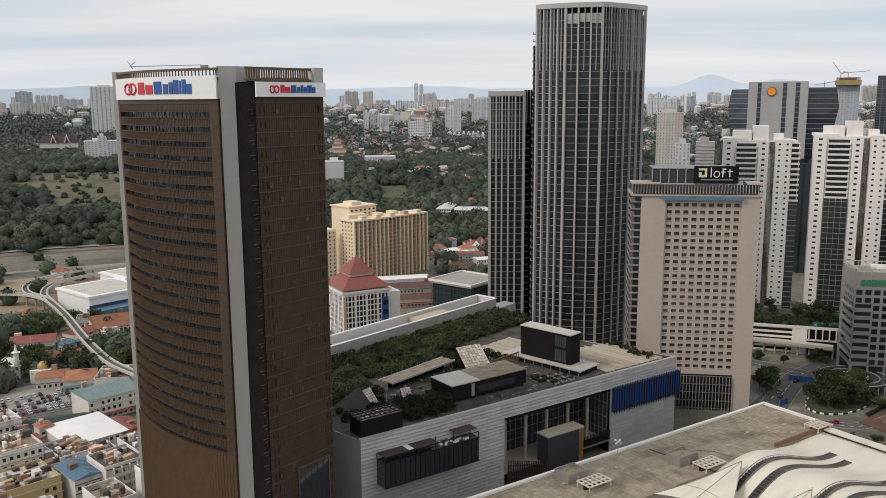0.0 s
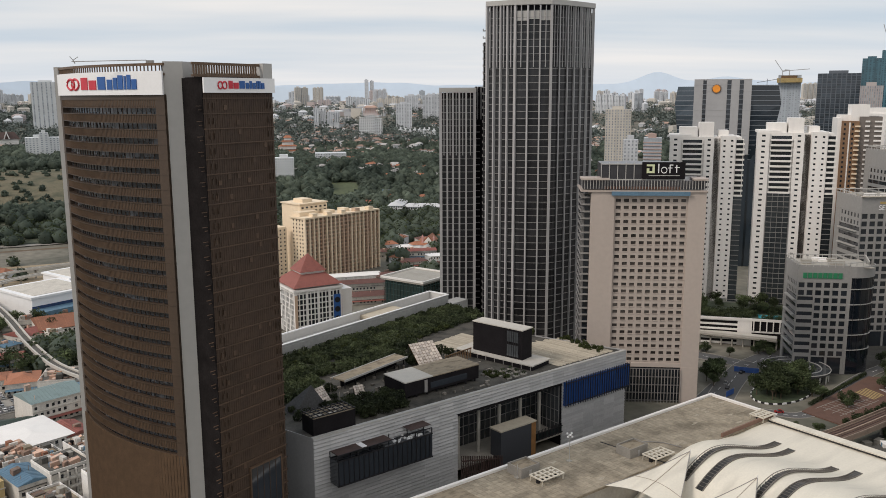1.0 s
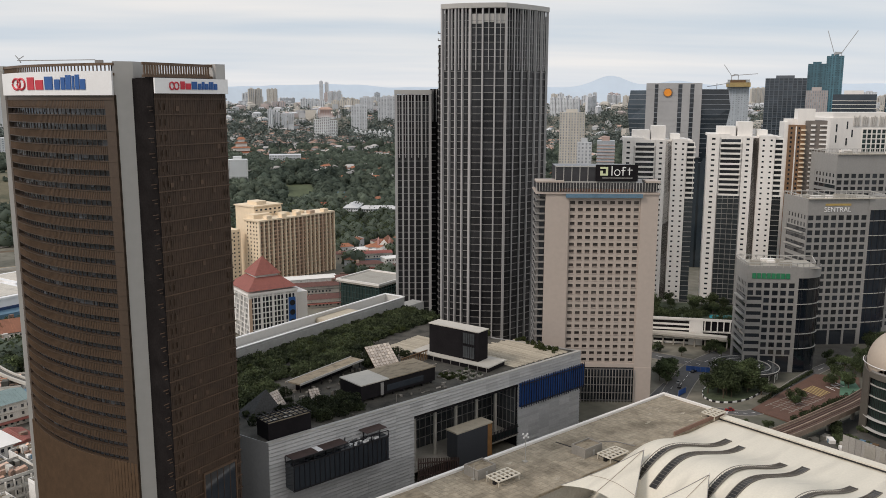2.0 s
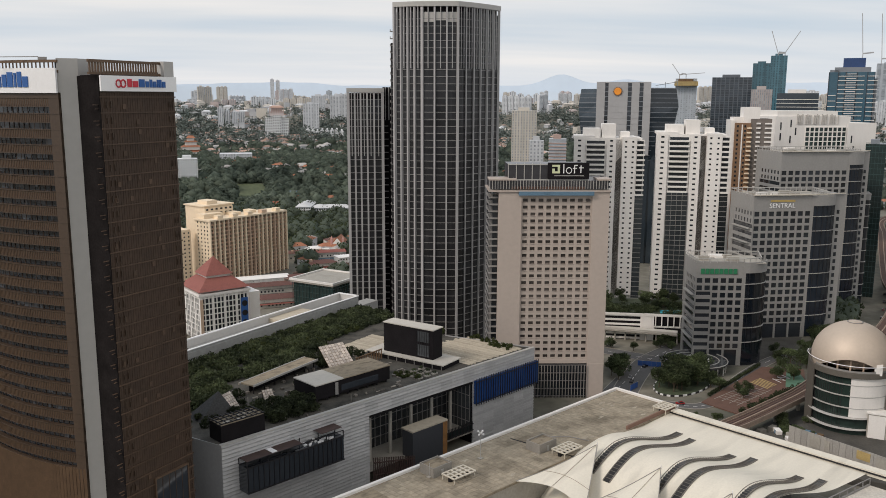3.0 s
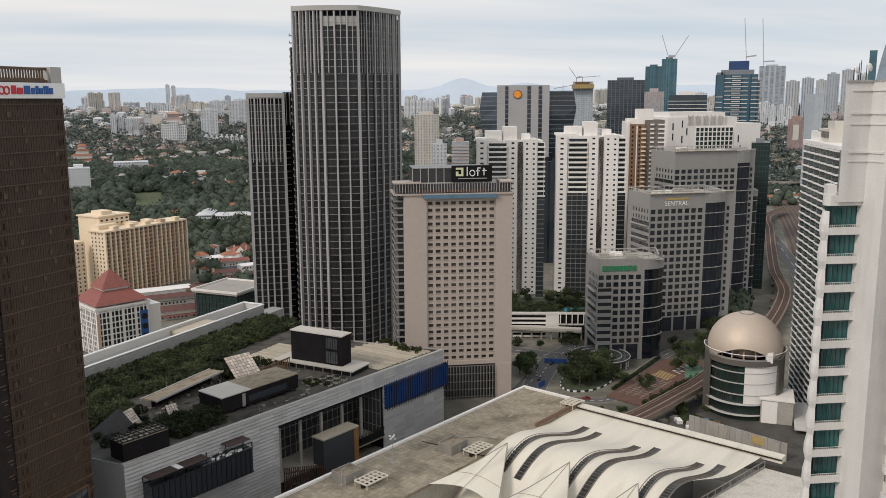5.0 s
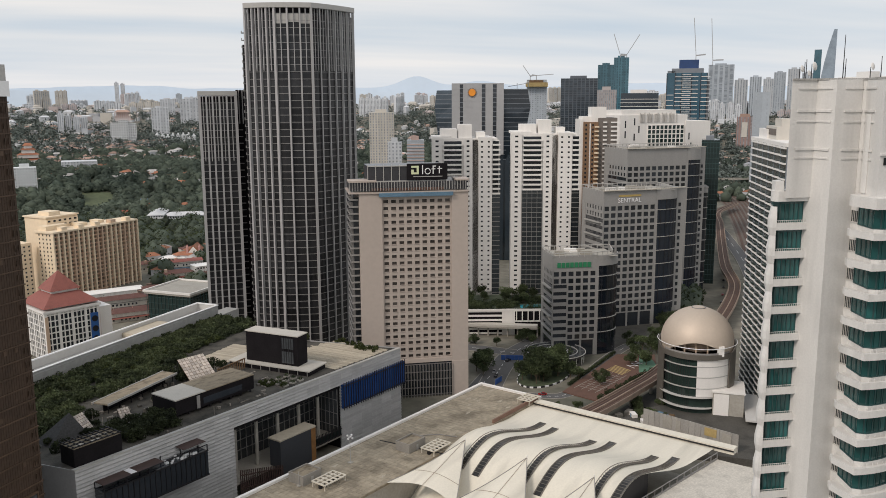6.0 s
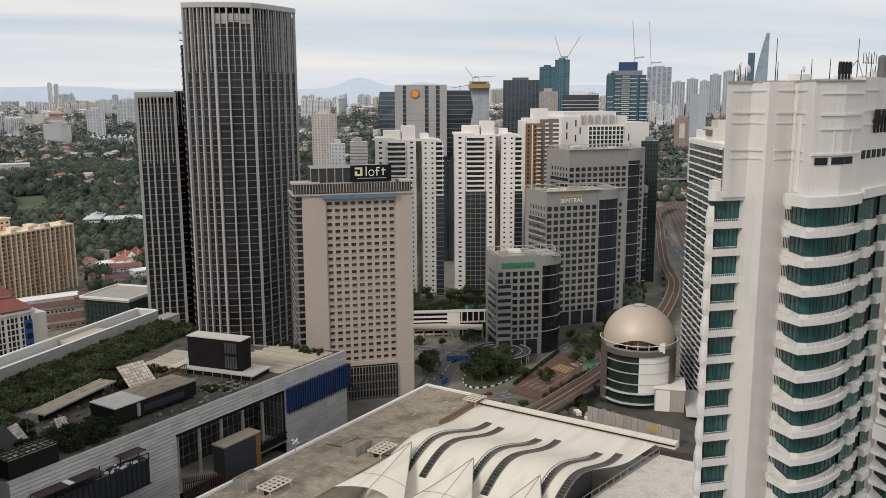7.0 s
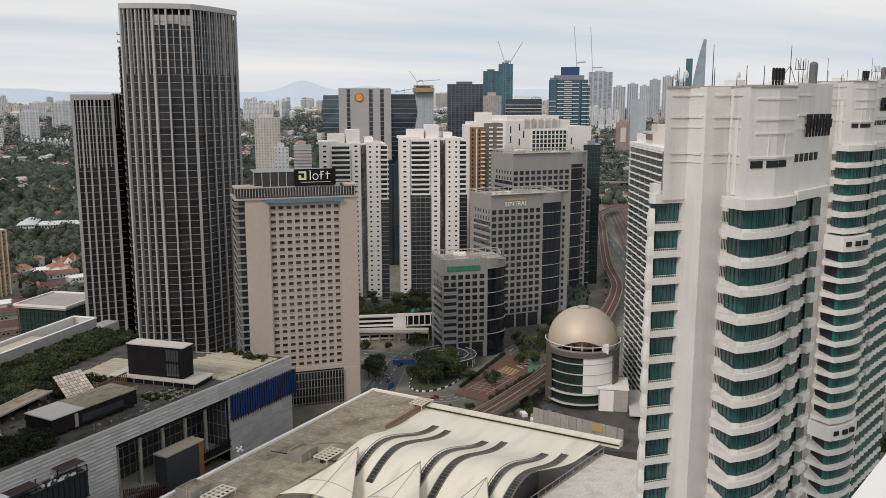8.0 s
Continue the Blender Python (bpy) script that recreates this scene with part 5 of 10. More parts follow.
        for k in range(dz0 + 1, dz1):
            b = part("balcony", ls_, None, second, at=pose(0, 0, eave - hs * k - 0.5))
            part("glazing", lg_, None, b)
    return t


M["groove"] = material("grey_groove", (0.50, 0.48, 0.45), 0.8, 0.15)
M["roof_edge"] = material("stained_parapet_edge", (0.36, 0.35, 0.33), 0.85, 0.35, 0.9, 0.5)
# darkness of openings and unlit rooms, put into the colour
M["recess_black"] = material("unlit_opening_black", (0.016, 0.020, 0.021), 0.6, 0.3, 0.5, spec=0.2)
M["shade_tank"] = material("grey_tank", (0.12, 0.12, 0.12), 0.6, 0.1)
M["frame_green"] = material("green_window_frame", (0.025, 0.07, 0.07), 0.5, 0.1)
balcony_tower()


# shade of recesses and balcony floors, put into a wall colour
M["shade_wall"] = material("shade_toned_wall", (0.16, 0.14, 0.125), 0.8, 0.1, 0.3)


def wavy_slab():
    """Far apartment slab with a white band on each storey."""
    x, y = polar(38.85, 450)
    t = thing("apartment_slab", pose(x, y, 0, 0, 0, -117), "white apartment slab with close wavy balcony bands", "building")
    H, hs, n = 127.5, 3.3, 6
    part("core", Solid().box(0.4, 1.3, 0, 66, 24, H - 3), M["glass_green2"], t)
    bw = 66 / n
    pts, inn = [], []
    for k in range(n):
        for q, dy in ((0.0, 0.9), (0.06, 0.3), (0.5, 0.15), (0.9, 0.3), (0.96, 0.9)):
            pts.append((k * bw + q * bw, dy))
            inn.append((k * bw + q * bw, 1.5))
    fl = Solid().strip([(x, y + 0.2) for x, y in pts], pts, 0, 0.8).mesh("balcony_band", M["white"])
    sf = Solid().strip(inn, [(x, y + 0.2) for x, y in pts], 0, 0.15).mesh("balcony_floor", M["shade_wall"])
    for k in range(38):
        b = part("balcony_band", fl, None, t, at=pose(0, 0, 1.5 + k * hs))
        part("balcony_floor", sf, None, b)
    vp = Solid().box(0, 1.1, 0, 0.3, 1.6, H - 3).mesh("rib", M["slate"])
    for k in range(n + 1):
        part("rib", vp, None, t, at=pose(k * bw - 0.25, 0, 0))
    part("roof_cap", Solid().box(-0.8, 0.4, H - 3, 66, 24, H - 1.4).box(4, 3, H - 1.4, 20, 18, H + 3), M["white"], t)
    part("roof_house", Solid().box(14, 4, H - 1.4, 34, 20, H + 4.5).box(22, 6, H + 4.5, 34, 18, H + 8), M["cream_far"], t, "cream stepped roof house")
    sl = Solid()
    for k in range(9):
        sl.box(13.6 + 2.3 * k, 3.7, H + 0.5, 15.0 + 2.3 * k, 4.05, H + 3.4)
    part("roof_louvres", sl, M["shade_wall"], t)


wavy_slab()


# ---- plaza office blocks ----
def plaza_block(name, label, az, d, rz, W, depth, H, floors, cols, blank, curve, sign=None, base_h=9.0, stone="grey_stone", turned=True, end=0.0):
    """Office block: windowed front, banded flank, curved glass corner with ledges; blank: plain height under the parapet."""
    t = thing(name, pose(*polar(az, d), 0, 0, 0, rz), label, "building", "plaza office blocks")
    hs = (H - blank - base_h) / floors
    # windows in pairs; in the lower storeys the first pair gives way to bands that turn the corner
    pw = W / cols * 2
    top2 = base_h + (floors - 2) * hs
    for i in range(cols // 2):
        lo = top2 if i == 0 and turned else base_h
        facade(t, i * pw, (i + 1) * pw, lo, H - blank, 0, 2, round((H - blank - lo) / hs), 0.7, 0.66, M[stone], M["glass"], 0.6, singly=cols * floors <= 130)
        part("pair_pier", Solid().box(i * pw - 0.3, -0.25, lo, i * pw + 0.3, 0.1, H - blank), M[stone], t)
    turn_ = Solid().box(-0.05, 0, 0, pw, 0.6, hs * 0.5).mesh("corner_band", M[stone])
    if turned:
        for k in range(floors - 2):
            part("corner_band", turn_, None, t, at=pose(0, 0, base_h + k * hs))
        part("corner_strip_glass", Solid().box(0.5, 0.35, base_h, pw, 0.6, top2), M["glass"], t, "dark ribbon windows")
    fw_ = Solid().box(0.02, 0, 0, 0.3, depth * 0.05, hs * 0.55).mesh("flank_window", M["glass"])
    part("flank_head", Solid().box(0.05, 0.6, top2 + 0.2, 0.5, depth * 0.82, H - blank), M[stone], t)
    for j in range(6):
        for k in range(2):
            part("flank_window", fw_, None, t, at=pose(-0.01, depth * (0.08 + 0.125 * j), top2 + hs * (k + 0.25)))
    part("blank_band", Solid().box(0, 0, H - blank, W, 0.6, H), M[stone], t)
    part("core", Solid().box(0.5, 0.9, 0, W + 0.2, depth - 0.5, H - 1.2), M["charcoal"], t)
    # flank with dark window bands
    sp = Solid().box(-0.05, 0.6, 0, 0.55, depth * 0.82, hs * 0.5).mesh("flank_band", M[stone])
    aw = Solid().prism([(-1.5, depth * 0.1), (0.0, depth * 0.1), (0.0, depth * 0.8), (-1.5, depth * 0.8)], hs * 0.36, hs * 0.5).mesh("flank_awning", M["alu"])
    for k in range(floors - 2):
        part("flank_band", sp, None, t, at=pose(0, 0, base_h + k * hs))
        if k % 2:
            part("flank_awning", aw, None, t, at=pose(0, 0, base_h + k * hs))
    part("flank_band_top", Solid().box(-0.05, 0.6, H - blank, 0.55, depth, H), M[stone], t)
    part("flank_pier", Solid().box(-0.1, 0, 0, 0.5, 0.62, H - blank).box(-0.1, depth * 0.82, 0, 0.5, depth, H - blank), M[stone], t)
    part("flank_glass", Solid().box(0.3, 0.6, 2, 0.5, depth * 0.82, H - blank), M["glass"], t)
    # ground floor piers
    me = Solid().box(-0.55, -0.1, 0, 0.55, 0.7, base_h).mesh("base_pier", M[stone])
    for k in range(max(3, cols // 2) + 1):
        part("base_pier", me, None, t, at=pose(0.6 + (W - 1.2) * k / max(3, cols // 2), 0, 0))
    part("base_glass", Solid().box(0.3, 0.45, 0, W, 0.9, base_h), M["glass"], t)
    # curved glass corner
    cw, cdep = curve
    pts = [(W + cw * math.sin(a), cdep * (1 - math.cos(a))) for a in np.linspace(0, math.pi / 2, 13)]
    part("corner_pier", Solid().box(W, -0.15, 0, W + 1.2, 2, H - blank * 0.4), M[stone], t)
    part("corner_glass", Solid().prism(pts + [(W + cw, depth), (W, depth)], 0, H - blank * 0.75), M["glass_navy"], t, "curved dark blue glass corner")
    out = [(W + (cw + 0.5) * math.sin(a), cdep - (cdep + 0.5) * math.cos(a)) for a in np.linspace(0.08, math.pi / 2, 13)]
    lg = Solid().strip(pts, out, 0, 0.35).mesh("ledge", M["alu"])
    mu = Solid()
    for (x, y) in out[1::2]:
        mu.box(x - 0.3, y - 0.1, base_h, x - 0.15, y + 0.1, H - blank * 0.75)
    part("corner_mullions", mu, M["dark_metal"], t)
    for k in range(1, floors + 1, 2):
        part("ledge", lg, None, t, at=pose(0, 0, base_h + k * hs))
    part("corner_head", Solid().strip([(W, 1.5)] + pts[1:], [(W, -0.2)] + out[1:], H - blank * 0.75, H - 0.4), M[stone], t)
    if end:
        # stone end pier with one column of windows past the glass
        ex = W + cw
        part("end_pier", Solid().box(ex - 0.3, cdep - 0.6, 0, ex + end, depth, H - 0.4), M[stone], t)
        ew = Solid().box(-0.9, -0.06, 0, 0.9, 0.3, hs * 0.55).mesh("window", M["glass"])
        for k in range(floors):
            part("window", ew, None, t, at=pose(ex + end * 0.4, cdep - 0.6, base_h + (k + 0.25) * hs))
        part("roof_edge", Solid().beam((-0.6, -0.6, H + 0.2), (W, -0.6, H + 0.2), 1.6, 0.5).beam((W, -0.6, H + 0.2), (ex + end, cdep, H + 0.2), 1.6, 0.5), M["roof_edge"], t, "pale overhanging roof edge")
    # roof: deck, open frame, plant
    part("roof_deck", Solid().box(0.3, 0.5, H - 1.2, W + cw * 0.8, depth, H - 0.9), M["concrete"], t)
    fr = Solid()
    for a, b in (((0, 0), (W, 0)), ((W, 0), (W + cw * 0.7, cdep * 0.4)), ((W + cw * 0.7, cdep * 0.4), (W + cw, depth)), ((0, 0), (0, depth)), ((0, depth), (W + cw, depth))):
        fr.beam((*a, H + 1.5), (*b, H + 1.5), 0.45)
        m = max(2, int(math.hypot(a[0] - b[0], a[1] - b[1]) / 3.5))
        for i in range(m + 1):
            x, y = a[0] + (b[0] - a[0]) * i / m, a[1] + (b[1] - a[1]) * i / m
            fr.box(x - 0.15, y - 0.15, H - 0.9, x + 0.15, y + 0.15, H + 1.5)
    part("roof_frame", fr, M["alu"], t, "open metal roof frame")
    pr = random.Random(len(name) + int(W))
    for k in range(5):
        x, y = pr.uniform(2, W), pr.uniform(3, depth - 5)
        part("roof_plant", Solid().box(x, y, H - 0.9, x + pr.uniform(3, 8), y + pr.uniform(2, 4), H + pr.uniform(0.2, 1.8)), M["white" if k % 2 else "concrete"], t)
    if sign:
        x, z, wd, ht, mat_, n = sign
        sb = part("sign", Solid().box(x, -0.22, z, x + wd, -0.05, z + 0.12), M[mat_], t, "raised sign of plain letter shapes")
        step = wd / n
        for k in range(n):
            part("sign_mark", Solid().box(x + k * step, -0.4, z, x + k * step + step * 0.78, -0.05, z + ht * 0.85), M[mat_], sb)
    return t


M["roof_edge"] = material("pale_roof_edge", (0.52, 0.48, 0.41), 0.7, 0.1, 0.3, 0.2)
M["glass_navy"] = glass_material("navy_glass", (0.012, 0.017, 0.026), 0.08, 0.3)
M["gold_sign"] = material("gold_sign_band", (0.46, 0.33, 0.11), 0.5, 0.1, 0.5)
mk = plaza_block("office_block", "grey stone office block with green sign and curved glass corner", 26.5, 470, -10.7, 25.6, 24, 58.3, 10, 6, 8.5, (15.5, 11.5), (2.5, 51.5, 20, 3.4, "green_sign", 8), stone="grey_stone")
sn = plaza_block("office_block", "tall grey stone office block with gold sign and curved glass corner", 29.8, 535, -2.0, 37.0, 30, 88.2, 16, 8, 9.0, (17.4, 5.0), turned=False, end=6.6)
# its sign: a gold line over the name
sgn = part("sign", Solid().box(10.5, -0.3, 84.2, 26, -0.05, 85.4), M["gold_sign"], sn, "gold sign band")
tx = bpy.data.curves.new("sign_text", "FONT")
tx.body, tx.size, tx.extrude, tx.align_x = "SENTRAL", 4.0, 0.12, "CENTER"
tob = new("sign_text", tx)
tob.data.materials.append(M["sign_white"])
tob.parent = sn
tob.matrix_basis = pose(18, -0.2, 80.6, 90, 0, 0)

plaza_block("office_block", "high grey office block with banded front behind the plaza", 31.25, 610, -2.0, 48, 34, 110.2, 21, 10, 12, (13.6, 5.0), turned=False, end=4.6)


def side_wing():
    t = thing("office_block", pose(*polar(35.65, 662), 0, 0, 0, -30), "lower grey stone office wing with curved navy glass front", "building", "plaza office blocks")
    o = arc(5.6, 4.2, 3.6, 200, 350, 12)
    part("glass_wall", Solid().prism(o + [(9, 20), (2.2, 20)], 0, 76), M["glass_navy"], t)
    part("stone_wall", Solid().box(-3, 1.2, 0, 2.4, 20, 78.5), M["grey_stone"], t, "grey stone side wall")
    lg = Solid().strip(arc(5.6, 4.2, 3.4, 200, 350, 12), arc(5.6, 4.2, 4.1, 200, 350, 12), 0, 0.4).mesh("ledge", M["alu"])
    for k in range(9):
        part("ledge", lg, None, t, at=pose(0, 0, 6 + k * 8.2))
    wv = Solid().box(-0.8, -0.06, 0, 0.8, 0.2, 2.1).mesh("window", M["glass"])
    for k in range(16):
        part("window", wv, None, t, at=pose(0.6, 1.2, 8 + k * 4.2))
    part("cap", Solid().prism(arc(5.6, 4.2, 4.3, 200, 350, 12) + [(9.6, 20), (-3, 20), (-3, 1)], 78.5, 79.3), M["grey_stone"], t)
    part("head_band", Solid().strip(arc(5.6, 4.2, 3.3, 200, 350, 12), arc(5.6, 4.2, 4.0, 200, 350, 12), 75, 78.5), M["grey_stone"], t)
    u = thing("office_block", pose(*polar(35.9, 690), 0, 0, 0, -36), "narrow dark green glass tower beside the railway", "building", "plaza office blocks")
    part("core", Solid().box(0, 0, 0, 13.4, 26, 113), M["glass_green2"], u)
    me = Solid().box(-0.15, -0.15, 0, 13.5, 26, 0.3).mesh("floor_edge", M["frame_green"])
    for k in range(28):
        part("floor_edge", me, None, u, at=pose(0, 0, 3 + k * 4))
    for k in range(7):
        part("fin", Solid().box(k * 2.2, -0.3, 0, k * 2.2 + 0.18, 0, 113.5), M["frame_green"], u)
    part("roof_house", Solid().box(3, 4, 113, 9, 16, 116), M["slate"], u)


side_wing()


def white_block():
    t = thing("office_block", pose(*polar(30.75, 690), 0, 0, 0, -3), "broad white office block with green glazed front", "building")
    part("core", Solid().box(0, 0.8, 0, 60, 40, 132), M["white"], t)
    part("right_wall", Solid().box(58, 0, 40, 81, 38, 127), M["white"], t)
    facade(t, 24, 57, 106, 124, 0, 9, 5, 0.78, 0.8, M["white"], M["glass_green2"], 0.8, singly=False)
    part("roof_screen", Solid().box(2, 2, 132, 50, 36, 136), M["white"], t)
    for k in range(26):
        if k % 5 != 4:
            part("slat", Solid().box(17 + k * 1.3, 0.2, 126, 17.7 + k * 1.3, 0.8, 133 + 0.8 * (k % 3 == 0)), M["groove"], t)
    vd = Solid().box(0, 0, 0, 1.1, 0.9, 5.5).mesh("slot_window", M["glass"])
    for x, z in ((4, 122), (4, 114), (8, 104), (12, 124), (12, 112), (16, 118), (61, 112), (63, 104)):
        part("slot_window", vd, None, t, at=pose(x, 0.7 if x < 58 else -0.1, z))


white_block()


# ---- white residential towers ----
def residence(az, d, rz, H, label):
    t = thing("residential_tower", pose(*polar(az, d), 0, 0, 0, rz), label, "building", "white residential towers")
    hs = 3.25
    W = 45.0
    n_hi = 11
    z_d = H - n_hi * hs - 1.5
    # wide left wing, set back; slim centre pier; right wing
    part("core", Solid().box(1, 6, 14, W - 1, 30, H), M["white"], t)
    rows = int((H - 16) / hs)
    facade(t, 0, 7, 16, H, 1.0, 1, rows, 0.3, 0.36, M["white"], M["glass"], 0.7)
    facade(t, 21, 27, 16, H, 1.0, 1, rows, 0.32, 0.36, M["white"], M["glass"], 0.7)
    # balcony stack between them above, dark glass bay below
    part("bay_wall", Solid().box(7, 2.4, z_d, 21, 3.0, H), M["white"], t)
    win = Solid().box(8.2, 2.3, 1.0, 19.8, 2.5, hs - 0.3).mesh("bay_window", M["glass"])
    bal = Solid().box(7.6, 0.6, 0, 20.4, 2.4, 1.05).mesh("balcony", M["white"])
    for k in range(n_hi):
        part("bay_window", win, None, t, at=pose(0, 0, z_d + k * hs))
        part("balcony", bal, None, t, at=pose(0, 0, z_d + k * hs))
    part("dark_bay", Solid().box(7.2, 0.7, 14, 20.8, 3, z_d), M["glass_bay"], t, "dark glass lower bay")
    # slot between the wings, painted in the shade tone
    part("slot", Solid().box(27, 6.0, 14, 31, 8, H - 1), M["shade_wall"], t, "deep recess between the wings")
    facade(t, 31, 40, 16, H - 0.5, 0.2, 2, rows, 0.3, 0.34, M["white"], M["glass"], 0.7)
    part("wing_side", Solid().box(31, 0.9, 14, 31.5, 7, H - 0.5).box(39.6, 0.9, 14, 40, 7, H - 0.5).box(26.6, 1.7, 14, 27, 7, H).box(0, 1.7, 14, 0.5, 8, H), M["white"], t)
    part("right_wall", Solid().box(40, 2.6, z_d, W, 3.2, H - 1), M["white"], t)
    win2 = Solid().box(40.5, 2.5, 1.0, W - 0.4, 2.7, hs - 0.3).mesh("bay_window", M["glass"])
    b2 = Solid().box(40.2, 0.6, 0, W + 0.5, 2.6, 1.05).mesh("balcony", M["white"])
    for k in range(n_hi):
        part("bay_window", win2, None, t, at=pose(0, 0, z_d + k * hs))
        part("balcony", b2, None, t, at=pose(0, 0, z_d + k * hs))
    part("dark_bay", Solid().box(40.1, 1.0, 14, W + 0.3, 4, z_d), M["glass_bay"], t, "dark glass lower bay")
    gr = Solid()
    k = 0
    while 15 + k * hs < z_d:
        gr.box(7.2, 0.5, 15 + k * hs, 20.8, 0.7, 15.35 + k * hs).box(40.1, 0.8, 15 + k * hs, W + 0.3, 1.0, 15.35 + k * hs)
        k += 1
    for x in (7.2, 10.5, 13.8, 17.2, 20.6):
        gr.box(x, 0.45, 15, x + 0.2, 0.7, z_d)
    tagged(part("bay_grid", gr, M["fin"], t), kind="stuff")
    part("roof_house", Solid().box(6, 8, H, 17, 24, H + 6).box(18, 8, H, 27, 22, H + 9).box(30, 8, H, 36, 22, H + 4), M["white"], t)
    part("parapet", Solid().box(-0.2, 2.6, H - 0.1, 13, 28, H + 1.4).box(30.8, 0.2, H - 0.6, 40.2, 28, H + 0.8), M["white"], t)
    return t


M["glass_bay"] = glass_material("grey_bay_glass", (0.035, 0.042, 0.046), 0.2, 0.5, 0.3)
residence(18.25, 562, -17, 119.5, "white residential tower with dark glass lower bays")
residence(23.6, 562, -20, 122.5, "white residential tower with a broad rooftop house")


M["grey_panel"] = material("mid_grey_panel", (0.37, 0.37, 0.375), 0.6, 0.05, 0.05)




def sun_tower():
    """Grey tower with an orange disc and faceted glass wings."""
    t = thing("office_tower", pose(*polar(19.6, 760), 0, 0, 0, -21), "grey office tower with orange disc and dark faceted glass wings", "building")
    z = 159
    part("core", Solid().box(0, 0.6, 96, 46, 30, z), M["grey_panel"], t)
    part("lower_glass", Solid().box(1, 3, 0, 54, 30, 96), M["glass_wing"], t, "dark blue glass lower storeys")
    rows = [z - 5.2 * k for k in range(13)]
    for x0, x1 in ((0, 7.2), (10, 26.6), (29.8, 36.4), (39.6, 46)):
        for za, zb in zip(rows, rows[1:]):
            part("panel", Solid().box(x0 + 0.06, 0, zb + 0.06, x1 - 0.06, 0.6, za - 0.06), M["grey_panel"], t)
    for x0, x1 in ((7.2, 10), (26.6, 29.8), (36.4, 39.6)):
        part("stripe", Solid().box(x0, 0.3, 40, x1, 0.62, z - 1), M["glass"], t, "dark glazed stripe")
        for k in range(15):
            part("stripe_bar", Solid().box(x0, 0.1, 97 + 4.1 * k, x1, 0.32, 97.5 + 4.1 * k), M["slate"], t)
    for side_, lv in (("left", ((0, -11.5), (112, -12.5), (128, -14.5), (140, -15.5), (153, -13.5))), ("right", ((0, 52), (92, 54), (106, 63), (124, 67.5), (138, 70), (154, 67.5)))):
        s, e = Solid(), Solid()
        for (z0, a), (z1, b) in zip(lv, lv[1:]):
            if side_ == "left":
                lo, hi = [(a, 8), (0, 1.5), (0, 28), (a, 28)], [(b, 8), (0, 1.5), (0, 28), (b, 28)]
            else:
                lo, hi = [(46, 1.5), (a, 8), (a, 28), (46, 28)], [(46, 1.5), (b, 8), (b, 28), (46, 28)]
            s.prism(lo, z0, z1, hi)
        part("wing", s, M["glass_wing"], t, "dark faceted glass wing")
        for k in range(16):
            zz = 92 + 4.1 * k
            for (z0, a), (z1, b) in zip(lv, lv[1:]):
                if z0 <= zz < z1:
                    w = a + (b - a) * (zz - z0) / (z1 - z0)
                    e.beam((w, 7.9, zz), (0 if side_ == "left" else 46, 1.4, zz), 0.3, 0.45)
        tagged(part("floor_grid", e, M["slate"], t), kind="stuff")
    part("disc", Solid().tube([(18, -0.9, z - 8), (18, 0.1, z - 8)], 3.1, 24), M["orange"], t, "orange disc")
    rays = Solid()
    for k in range(16):
        a = 2 * math.pi * k / 16
        rays.box(18 + 3.5 * math.cos(a) - 0.35, -0.8, z - 8 + 3.5 * math.sin(a) - 0.35, 18 + 3.5 * math.cos(a) + 0.35, 0, z - 8 + 3.5 * math.sin(a) + 0.35)
    part("disc_rim", rays, M["brown_warm"], t)
    part("roof_rig", Solid().beam((50, 8, 156), (68, 8, 159), 0.5).beam((58, 8, 154), (58, 8, 159), 0.5).beam((68, 8, 154), (68, 8, 159), 0.5), M["slate"], t, "roof gantry")


M["brown_warm"] = material("brown_tile_wall", (0.21, 0.12, 0.065), 0.7, 0.1, 0.2)
sun_tower()


def brown_slab():
    t = thing("residential_tower", pose(*polar(28.35, 640), 0, 0, 0, -20), "brown and white narrow apartment slab", "building")
    part("body", Solid().box(0, 0.5, 0, 11, 26, 128), M["brown_warm"], t)
    part("edge_wall", Solid().box(-2.6, 2, 0, 0.0, 26, 130).box(4.6, 0.2, 60, 5.4, 0.6, 127), M["white"], t, "white end wall")
    part("stair_tower", Solid().box(6, 3, 128, 17, 20, 139).box(-1, 5, 128, 6, 20, 132), M["white"], t)
    wn_ = Solid().box(0, -0.1, 0, 1.2, 0.3, 1.5).mesh("window", M["glass"])
    bl = Solid().box(8.2, -1.0, 0, 11.4, 0.6, 1.0).mesh("balcony", M["yellow"])
    for k in range(26):
        part("balcony", bl, None, t, at=pose(0, 0, 44 + k * 3.2))
        for x in (1.4, 6.4):
            part("window", wn_, None, t, at=pose(x, 0.45, 45 + k * 3.2))
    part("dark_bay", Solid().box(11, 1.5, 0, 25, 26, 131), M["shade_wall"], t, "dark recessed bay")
    me = Solid().box(14.6, 0.4, 0, 17.4, 1.8, 1.1).mesh("balcony", M["white"])
    m2 = Solid().box(20.4, 0.4, 0, 25.6, 1.8, 1.0).mesh("balcony", M["white"])
    for k in range(27):
        part("balcony", me, None, t, at=pose(0, 0, 44 + k * 3.2))
        part("balcony", m2, None, t, at=pose(0, 0, 44 + k * 3.2))


brown_slab()


